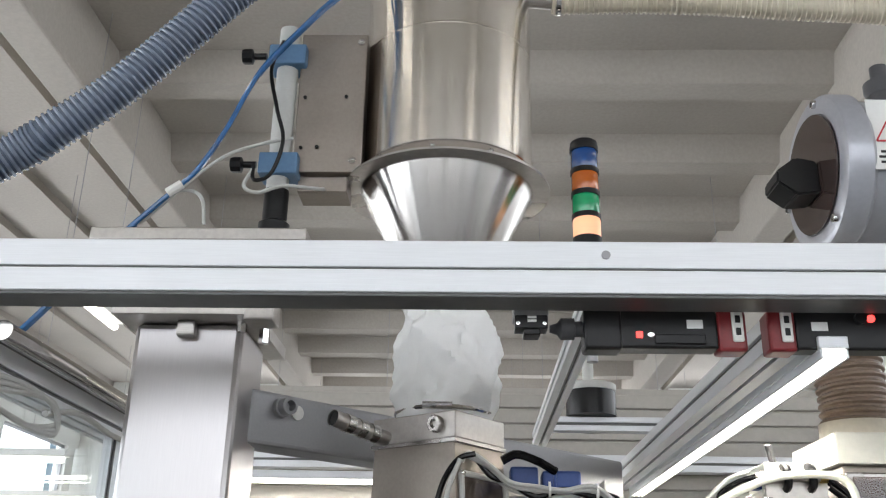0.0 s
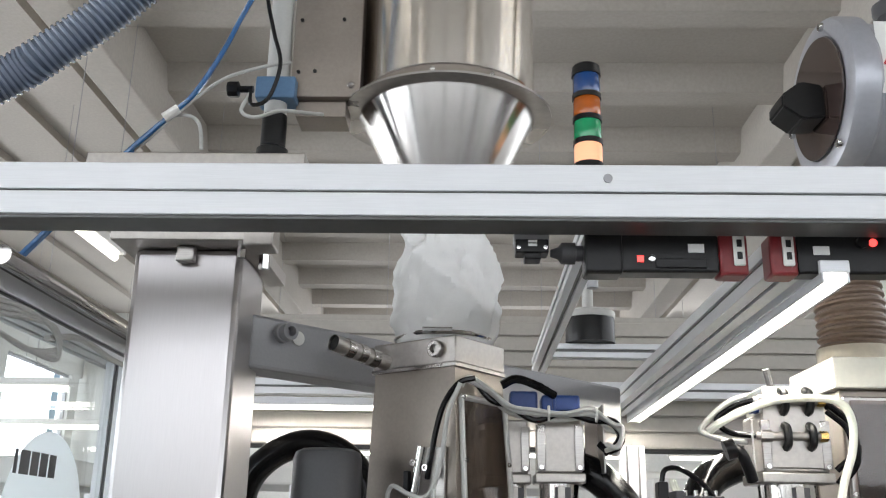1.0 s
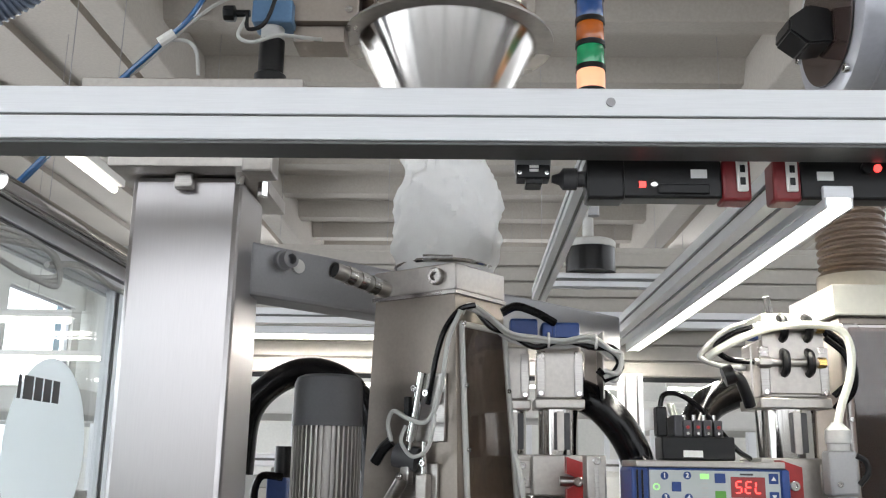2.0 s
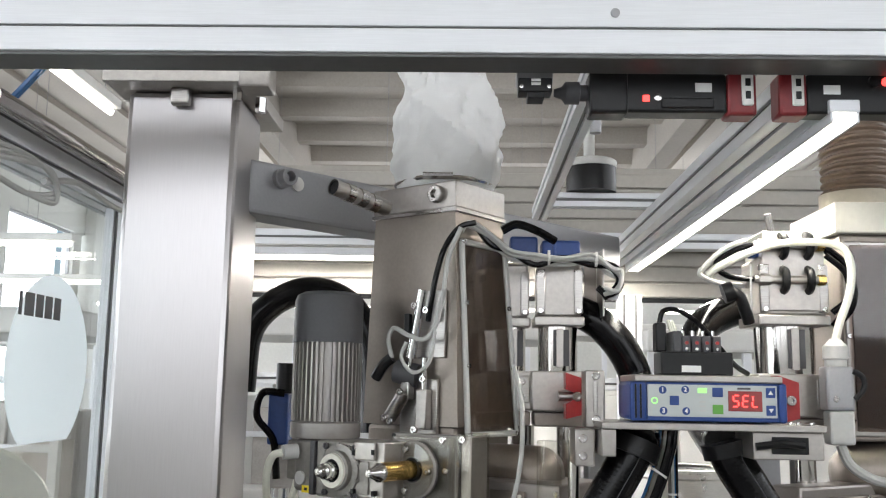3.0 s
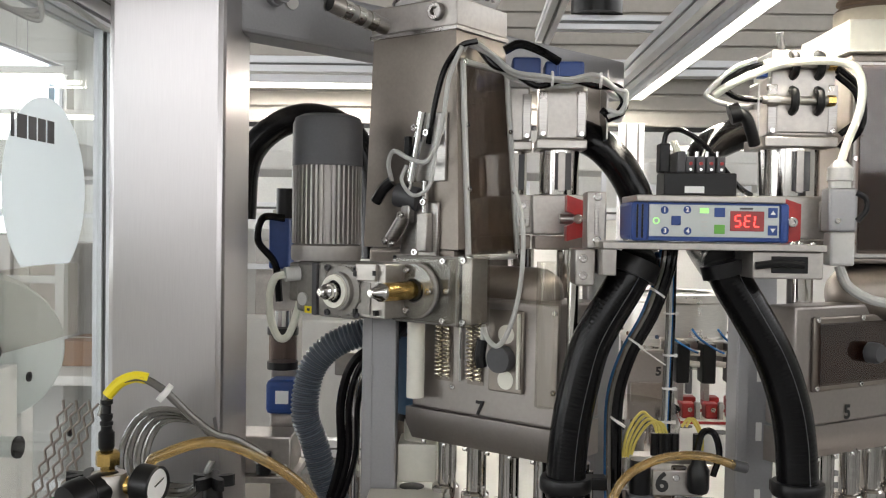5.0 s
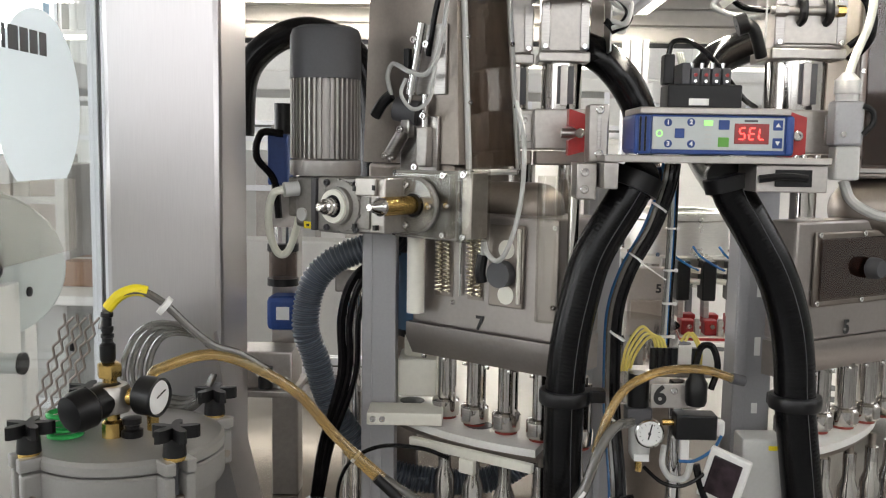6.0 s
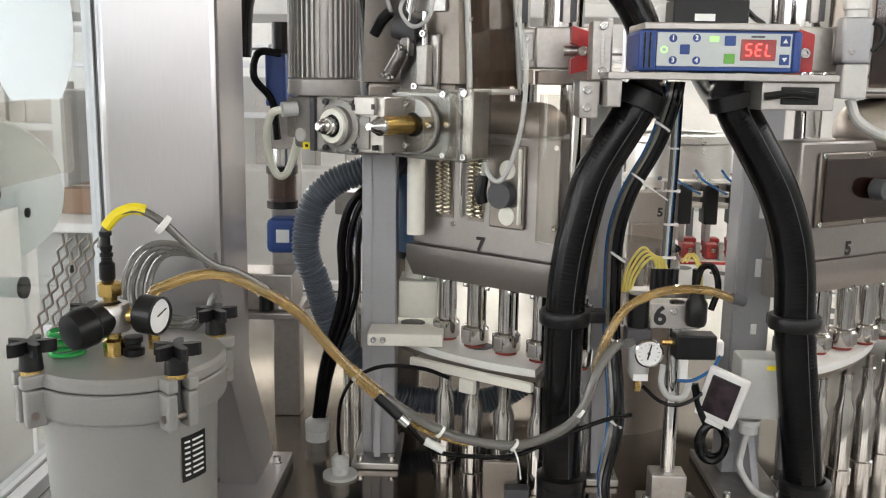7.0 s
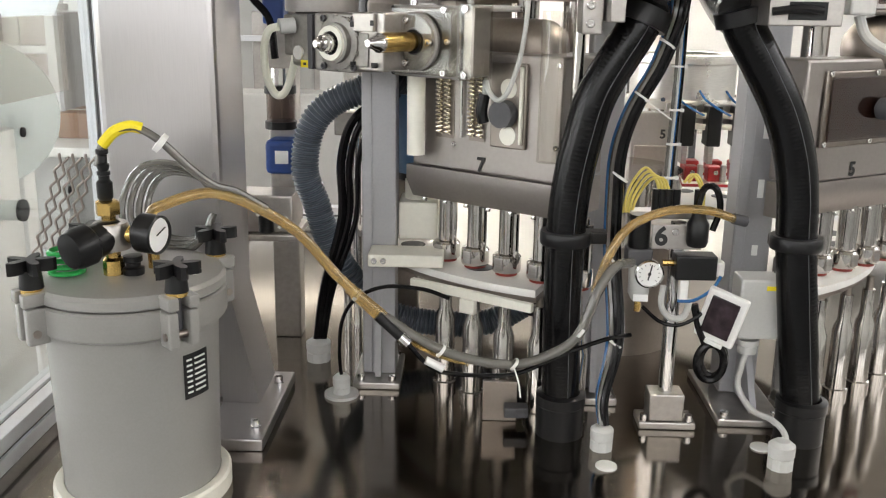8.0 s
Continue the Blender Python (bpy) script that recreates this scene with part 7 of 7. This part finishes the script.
# ---- left rear: servicing unit seen beside the column ----
def rear_service():
    s = thing("filter_regulator", (-0.41, 2.1, 0.78), "blue and clear filter regulator on a stand", "filter")
    part("stand", box(B(), -0.44, -0.38, 2.12, 2.18, 0.78, 1.62, 0.004), alu_mill, s)
    part("blue_cap", box(B(), -0.437, -0.365, 2.05, 2.12, 1.175, 1.25, 0.012), plastic_blue, s)
    part("badge", box(B(), -0.414, -0.386, 2.047, 2.05, 1.2, 1.228), paper, s)
    part("bowl", cyl(B(), (-0.405, 2.08, 1.285), (-0.405, 2.08, 1.36), 0.03, seg=24), smoke, s, "clear bowl")
    for z in (1.28, 1.355):
        part("ring", cyl(B(), (-0.405, 2.08, z - 0.008), (-0.405, 2.08, z + 0.008), 0.034, seg=24), plastic_black, s)
    part("neck", cyl(B(), (-0.405, 2.08, 1.365), (-0.405, 2.08, 1.40), 0.02, seg=14), chrome, s)
    part("blue_valve", box(B(), -0.435, -0.39, 2.06, 2.12, 1.49, 1.60, 0.006), plastic_blue, s)
    part("knob", cyl(B(), (-0.405, 2.09, 1.60), (-0.405, 2.09, 1.665), 0.02, seg=20), plastic_black, s)
    part("lead", sweep(B(), [(-0.40, 2.06, 1.60), (-0.445, 2.05, 1.60), (-0.455, 2.05, 1.55), (-0.42, 2.06, 1.50), (-0.41, 2.06, 1.42)], 0.008, 8), rubber_black, s)
    part("lower_block", box(B(), -0.49, -0.37, 2.0, 2.1, 1.06, 1.14, 0.004), alu_mill, s)
    part("turn_knob", cyl(B(), (-0.425, 1.99, 1.065), (-0.425, 1.99, 1.11), 0.016, seg=14), plastic_black, s)
    part("shelf", box(B(), -0.50, -0.36, 1.98, 2.14, 1.045, 1.06, 0.003), alu_mill, s)
    d = thing("drive_motor", (-0.14, 2.2, 0.78), "copper-coloured ribbed drive motor behind the post", "motor")
    rb = B()
    for k in range(14):
        cyl(rb, (-0.15, 2.16, 1.31 - 0.012 * k), (-0.15, 2.16, 1.316 - 0.012 * k), 0.06, seg=28)
    core = part("core", cyl(B(), (-0.15, 2.16, 1.10), (-0.15, 2.16, 1.32), 0.052, seg=28), steel_dull, d)
    part("ribs", rb, steel_dull, core)
    part("stand", box(B(), -0.19, -0.11, 2.12, 2.2, 0.78, 1.10, 0.006), steel_dull, d)
    g = thing("cable_loop", (-0.78, 2.0, 2.0), "loop of grey cables tied under the side beam", "cable loop")
    for k in range(3):
        part("cable", sweep(B(), [(-0.82, 1.40, 1.99 - 0.01 * k), (-0.77, 1.50, 2.0 - 0.01 * k), (-0.745, 1.60 + 0.01 * k, 1.985), (-0.75, 1.66, 1.955 - 0.01 * k), (-0.775, 1.60, 1.94), (-0.79, 1.50, 1.955)], 0.005, 8), cable_grey, g)
    part("cable", sweep(B(), [(-0.755, 1.62, 1.965), (-0.75, 1.75, 1.99), (-0.76, 1.95, 1.985), (-0.78, 2.2, 2.0)], 0.006, 8), cable_grey, g)
    p = thing("round_conduit", (-0.74, 2.0, 2.06), "round steel conduit along the side beam", "conduit")
    part("tube", cyl(B(), (-0.755, 1.42, 2.06), (-0.755, 2.45, 2.06), 0.017, seg=18), steel_mir, p)
    part("end_cap", cyl(B(), (-0.755, 2.45, 2.06), (-0.755, 2.46, 2.06), 0.0175, seg=18), plastic_white, p)


rear_service()


# ---- pressure tank and its hoses ----
def star_knob(tank, x, y, z):
    k = B()
    n = 5
    pts = []
    for i in range(n * 8):
        a = 2 * math.pi * i / (n * 8)
        r = 0.0225 + 0.013 * math.cos(n * a)
        pts.append((x + r * math.cos(a + 0.4), y + r * math.sin(a + 0.4)))
    prism(k, pts, z + 0.03, z + 0.048, "z")
    cyl(k, (x, y, z + 0.006), (x, y, z + 0.032), 0.017, 0.015, 20)
    knob = part("star_knob", k, plastic_black, tank, "black star-shaped knob")
    part("washer", cyl(B(), (x, y, z), (x, y, z + 0.007), 0.0155, seg=20), brass, knob)
    part("stud", cyl(B(), (x, y, z - 0.06), (x, y, z), 0.006, seg=12), plastic_dark, knob)


def glue_tank():
    cx, cy = -0.511, 1.43
    t = thing("pressure_tank", (cx, cy, 0.78), "grey enamelled pressure tank with star knobs", "pressure tank")
    part("base_ring", lathe(B(), (cx, cy, 0), [(0.09, 0.78), (0.137, 0.78), (0.137, 0.804), (0.133, 0.808), (0.121, 0.808), (0.121, 0.80), (0.09, 0.80)], 56), pom_white, t, "off-white polymer ring")
    part("vessel", lathe(B(), (cx, cy, 0), [(0, 0.80), (0.115, 0.80), (0.1195, 0.806), (0.1275, 1.06), (0.130, 1.068), (0.1395, 1.073), (0.1415, 1.077), (0.1415, 1.113), (0.139, 1.116), (0.0, 1.116)], 72), paint_tank, t)
    lid = part("lid", lathe(B(), (cx, cy, 0), [(0, 1.1185), (0.139, 1.1185), (0.1415, 1.121), (0.1415, 1.133), (0.137, 1.139), (0.11, 1.143), (0.0, 1.145)], 72), paint_tank, t)
    for a in (225, 315, 45, 135):
        ca, sa = math.cos(radians(a)), math.sin(radians(a))
        m = Matrix.Translation((cx, cy, 0)) @ pose(0, 0, 0, 0, 0, a)
        for s in (-1, 1):
            lo, hi = sorted((0.008 * s, 0.024 * s))
            part("lid_lug", box(B(), 0.132, 0.168, lo, hi, 1.119, 1.1385, 0.003, m), paint_tank, t)
            part("lug", box(B(), 0.134, 0.165, lo, hi, 1.062, 1.1165, 0.004, m), paint_tank, t)
        part("pin", cyl(B(), m @ Vector((0.153, -0.026, 1.080)), m @ Vector((0.153, 0.026, 1.080)), 0.006, seg=12), steel_dull, t)
        star_knob(t, cx + 0.146 * ca, cy + 0.146 * sa, 1.136)
    m = Matrix.Translation((cx, cy, 1.0)) @ pose(0, 0, 0, 0, 0, -28)
    lab = B()
    for i in range(9):
        u0, u1 = radians(-11 + 22 * i / 9), radians(-11 + 22 * (i + 1) / 9)
        q = [lab.verts.new(m @ Vector((0.1272 * math.cos(u), 0.1272 * math.sin(u), z))) for u, z in ((u0, -0.035), (u1, -0.035), (u1, 0.035), (u0, 0.035))]
        lab.faces.new(q)
    bmesh.ops.remove_doubles(lab, verts=lab.verts, dist=1e-5)
    label = part("label", lab, plastic_black, t, "black type label with white writing")
    for k in range(7):
        z = 0.026 - 0.0085 * k
        for u0, u1 in ((-8.5, -4.5), (-2, 7.5)):
            b0, b1 = m @ Vector((0.1278 * math.cos(radians(u0)), 0.1278 * math.sin(radians(u0)), z)), m @ Vector((0.1278 * math.cos(radians(u1)), 0.1278 * math.sin(radians(u1)), z))
            part("text_bar", sweep(B(), [b0, b1], 0.0017, 4), paper, label)
    st = part("lid_sticker", box(B(), cx + 0.06, cx + 0.11, cy - 0.03, cy + 0.0, 1.1442, 1.1460, 0.0005), paper, lid)

    # regulator group on the lid
    rx, ry, rz = -0.524, 1.40, 1.202
    r = part("regulator", lathe(B(), (rx, ry, rz), [(0, -0.012), (0.022, -0.012), (0.025, 0.0), (0.025, 0.035), (0.03, 0.04), (0.03, 0.06), (0.026, 0.072), (0.0, 0.074)], 24, (-0.52, -0.84, -0.14)), plastic_black, t, "black pressure regulator")
    part("cross", cyl(B(), (rx + 0.0, ry, rz), (rx + 0.055, ry, rz + 0.004), 0.013, seg=12), brass, t)
    part("body", lathe(B(), (rx, ry, rz), [(0, -0.02), (0.026, -0.02), (0.028, -0.01), (0.028, 0.012), (0.024, 0.02), (0, 0.02)], 20, (0, 0, 1)), alu_mill, t)
    part("stem", lathe(B(), (rx + 0.002, ry - 0.002, 1.114), [(0.009, 0), (0.012, 0.006), (0.012, 0.026), (0.016, 0.03), (0.016, 0.052), (0.011, 0.056), (0.011, 0.072)], 10), brass, t)
    part("top_nut", lathe(B(), (rx - 0.002, ry, rz + 0.02), [(0.011, 0), (0.011, 0.01), (0.018, 0.012), (0.018, 0.03), (0.013, 0.033), (0, 0.033)], 6), brass, t)
    part("quick_plug", lathe(B(), (rx - 0.004, ry, rz + 0.053), [(0.009, 0), (0.0115, 0.004), (0.0115, 0.026), (0.008, 0.03), (0.008, 0.036), (0.0095, 0.037), (0.0095, 0.042), (0.007, 0.043), (0.009, 0.048), (0.009, 0.053), (0.0065, 0.054), (0.0065, 0.066), (0.009, 0.068), (0.009, 0.074), (0, 0.074)], 16), plastic_black, t)
    gq = Vector((0.94, -0.30, -0.05)).normalized()
    gc = Vector((-0.464, 1.395, 1.207))
    g = part("gauge", lathe(B(), gc, [(0, -0.022), (0.02, -0.022), (0.029, -0.014), (0.029, 0.016), (0.0265, 0.018), (0.0255, 0.012), (0, 0.012)], 32, gq), plastic_black, t, "round pressure gauge")
    part("dial", lathe(B(), gc, [(0, 0.0125), (0.0252, 0.0125), (0.0252, 0.0135), (0, 0.0135)], 28, gq), dial, g)
    sx = Vector((0, 0, 1)).cross(gq).normalized()
    part("needle", sweep(B(), [gc + gq * 0.0145 - sx * 0.004, gc + gq * 0.0145 + sx * 0.016 + Vector((0, 0, 0.008))], 0.0012, 6), ink, g)
    part("outlet", lathe(B(), (-0.494, 1.40, 1.142), [(0.015, 0), (0.016, 0.004), (0.016, 0.012), (0.011, 0.014), (0.011, 0.02), (0.014, 0.022), (0.014, 0.03), (0, 0.031)], 16), plastic_black, t)
    part("outlet_brass", cyl(B(), (-0.475, 1.435, 1.140), (-0.475, 1.435, 1.175), 0.009, seg=8), brass, t)


def tank_hoses():
    single("glue_tube", sweep(B(), [(-0.475, 1.435, 1.15), (-0.477, 1.435, 1.222), (-0.453, 1.44, 1.242), (-0.392, 1.46, 1.256), (-0.332, 1.49, 1.23), (-0.268, 1.52, 1.18), (-0.209, 1.54, 1.104), (-0.135, 1.55, 1.035)], 0.0085, 12, 12), tube_amber, (-0.475, 1.435, 1.15), "amber glue tube arching from the tank", "tube")
    single("glue_tube", sweep(B(), [(-0.135, 1.55, 1.035), (-0.06, 1.55, 0.987), (0.007, 1.55, 0.963), (0.083, 1.55, 0.955), (0.148, 1.55, 0.977), (0.189, 1.55, 1.013), (0.217, 1.56, 1.083), (0.245, 1.58, 1.12), (0.28, 1.62, 1.118)], 0.0085, 12, 12), tube_clear, (-0.135, 1.55, 1.035), "grey-clear tube sagging before the machine", "tube")
    single("glue_tube", sweep(B(), [(-0.20, 1.565, 1.075), (-0.135, 1.562, 1.018), (-0.06, 1.562, 0.971), (0.007, 1.562, 0.95)], 0.0055, 10, 12), tube_amber, (-0.2, 1.56, 1.07), "thin amber tube along the grey tube", "tube")
    single("glue_tube", sweep(B(), [(0.218, 1.60, 1.07), (0.236, 1.60, 1.13), (0.262, 1.605, 1.175), (0.30, 1.61, 1.20), (0.345, 1.615, 1.212), (0.40, 1.62, 1.211), (0.45, 1.63, 1.195)], 0.0075, 12, 12), tube_amber, (0.218, 1.6, 1.07), "amber glue tube arching over the regulator", "tube")
    single("tube_end", cyl(B(), (0.447, 1.629, 1.196), (0.47, 1.635, 1.190), 0.0095, seg=14), plastic_dark, (0.45, 1.63, 1.19), "dark ribbed tube end", "tube fitting")
    for k in range(4):
        r = 0.074 - 0.006 * k
        single("air_tube", sweep(B(), [(-0.492 + 0.006 * k + r * math.cos(a), 1.56 + 0.006 * k + 0.01 * math.sin(3 * a), 1.208 + 1.05 * r * math.sin(a)) for a in [2 * math.pi * i / 28 + 0.5 for i in range(26)]], 0.0055, 8, 3), tube_clear, (-0.475, 1.6, 1.13), "coiled smoky air tube behind the tank", "tube", "coiled tubes")
    single("air_tube", sweep(B(), [(-0.536, 1.4, 1.304), (-0.525, 1.405, 1.34), (-0.489, 1.41, 1.36), (-0.454, 1.42, 1.343), (-0.415, 1.44, 1.298), (-0.386, 1.46, 1.269), (-0.356, 1.48, 1.255), (-0.315, 1.5, 1.225)], 0.006, 10, 10), tube_clear, (-0.536, 1.4, 1.304), "smoky air tube from the regulator", "tube")
    single("cable_tag", sweep(B(), [(-0.529, 1.404, 1.334), (-0.512, 1.408, 1.353), (-0.491, 1.412, 1.361), (-0.473, 1.416, 1.358)], 0.0085, 10), yellow_tag, (-0.529, 1.404, 1.334), "yellow marking sleeve on the tube", "tag")
    single("cable_tie", lathe(B(), (-0.449, 1.42, 1.337), [(0.007, -0.005), (0.015, -0.004), (0.015, 0.004), (0.007, 0.005)], 16, (0.7, 0.2, -0.6)), plastic_white, (-0.449, 1.42, 1.337), "white plastic clip on the tube", "cable tie", "cable ties")
    for x, z, a in ((-0.30, 1.19, 40), (-0.18, 1.07, 45), (-0.04, 0.975, 20), (0.083, 0.955, 0), (0.19, 1.015, -50), (-0.335, 1.21, 30)):
        single("cable_tie", sweep(B(), [(x - 0.002, 1.55, z + 0.002), (x + 0.002, 1.55, z - 0.001)], 0.0115, 12), plastic_white, (x, 1.55, z), "white cable tie round the tube", "cable tie", "cable ties")
    single("cable_tie", sweep(B(), [(0.083, 1.545, 0.95), (0.09, 1.54, 0.93), (0.095, 1.54, 0.90)], 0.0015, 6), plastic_white, (0.083, 1.545, 0.95), "loose white tie end", "cable tie", "cable ties")
    f = thing("inline_fitting", (-0.11, 1.54, 1.01), "black and chrome fitting on the tube", "fitting")
    part("sleeve", cyl(B(), (-0.145, 1.536, 1.04), (-0.108, 1.536, 1.005), 0.0085, seg=14), plastic_black, f)
    part("ring", cyl(B(), (-0.108, 1.536, 1.005), (-0.095, 1.536, 0.993), 0.011, seg=14), chrome, f)
    part("lead", sweep(B(), [(-0.095, 1.536, 0.993), (-0.06, 1.537, 0.955), (-0.02, 1.54, 0.94), (0.08, 1.55, 0.937), (0.16, 1.57, 0.965), (0.24, 1.60, 0.985), (0.29, 1.64, 0.98)], 0.004, 8), rubber_black, f)
    part("tee", cyl(B(), (-0.065, 1.535, 0.965), (-0.035, 1.535, 0.95), 0.007, seg=12), plastic_white, f)
    c = B()
    for k in range(4):
        lathe(c, (-0.592, 1.395, 1.1435 + 0.010 * k), [(0.022, 0), (0.027, 0.002), (0.027, 0.006), (0.022, 0.008)], 28)
    single("coil_spring", c, green_plastic, (-0.592, 1.395, 1.143), "coiled green plastic tube on the tank lid", "tube coil")
    ch = thing("metal_strip", (-0.73, 1.6, 1.0), "grey expanded-metal strips leaning by the pane", "metal strip")
    for k in range(3):
        p0, p1 = Vector((-0.752 + 0.026 * k, 1.62, 1.08)), Vector((-0.672 + 0.022 * k, 1.60, 1.285))
        d = (p1 - p0).normalized()
        sd = d.cross(Vector((0, 1, 0))).normalized() * 0.0085
        n, L = 7, (p1 - p0).length
        for e in (-1, 1):
            edge = [p0 + d * (L * i / (4 * n)) + sd * e * (0.6 + 0.4 * math.cos(2 * math.pi * i / 4)) for i in range(4 * n + 1)]
            part("strand", sweep(B(), edge, 0.0022, 6, 3), steel_dull, ch)


glue_tank()
tank_hoses()


# ---- the moving gripper carriage behind station six ----
def gripper_carriage():
    g = thing("gripper_carriage", (0.62, 2.42, 1.20), "sliding gripper carriage with black heads and fittings", "gripper carriage")
    part("beam", box(B(), 0.50, 0.74, 2.46, 2.49, 1.235, 1.30, 0.003), alu_mill, g)
    for x in (0.545, 0.610, 0.675):
        hd = part("head", box(B(), x - 0.017, x + 0.017, 2.40, 2.459, 1.20, 1.30, 0.004), plastic_black, g, "black gripper head")
        for z in (1.25, 1.278):
            part("fitting", cyl(B(), (x + 0.018, 2.41, z), (x + 0.042, 2.405, z - 0.002), 0.0075, seg=12), pom_white, hd)
        part("finger", box(B(), x - 0.01, x + 0.004, 2.41, 2.45, 1.155, 1.20, 0.002), steel, hd)
        part("air_line", sweep(B(), [(x + 0.04, 2.405, 1.276), (x + 0.01, 2.38, 1.29), (x - 0.03, 2.38, 1.315), (x - 0.04, 2.42, 1.335)], 0.003, 8), tube_blue, hd)
    return g


def clamp_row():
    c = thing("clamp_row", (0.62, 2.40, 1.13), "row of red pouch clamps on a pale bar", "clamp row")
    part("bar", box(B(), 0.49, 0.76, 2.36, 2.44, 1.118, 1.130, 0.003), pom_white, c)
    part("red_edge", box(B(), 0.50, 0.75, 2.357, 2.3598, 1.120, 1.127, 0.0005), plastic_red, c)
    part("rear_bar", box(B(), 0.49, 0.76, 2.47, 2.53, 1.128, 1.138, 0.003), pom_white, c)
    part("rear_red_edge", box(B(), 0.50, 0.75, 2.466, 2.4695, 1.129, 1.137, 0.0005), plastic_red, c)
    for x in (0.57, 0.63, 0.69):
        part("rear_clamp", box(B(), x - 0.02, x + 0.02, 2.48, 2.52, 1.1385, 1.165, 0.004), plastic_red, c, "red pouch clamp")
    for x in (0.546, 0.603, 0.660, 0.717):
        cl = part("clamp", box(B(), x - 0.017, x + 0.017, 2.37, 2.41, 1.1305, 1.168, 0.004), plastic_red, c, "red pouch clamp")
        part("clamp_lever", box(B(), x + 0.012, x + 0.024, 2.355, 2.37, 1.132, 1.175, 0.002), steel, cl)
        part("clamp_pin", cyl(B(), (x, 2.37, 1.155), (x, 2.36, 1.155), 0.006, seg=12), chrome, cl)
    return c


carriage = gripper_carriage()
clamps = clamp_row()


def motions():
    steps = [0.125 * i for i in range(65)]
    walk(carriage, [(t, pose(0.62 + 0.016 * math.cos(2 * math.pi * (t - 6.3)), 2.42, 1.20 + 0.004 * math.cos(2 * math.pi * (t - 6.1)))) for t in steps])
    walk(clamps, [(t, pose(0.62 - 0.012 * math.cos(2 * math.pi * (t - 6.3)), 2.40, 1.13 + 0.010 * math.sin(2 * math.pi * (t - 6.3)))) for t in steps])


motions()
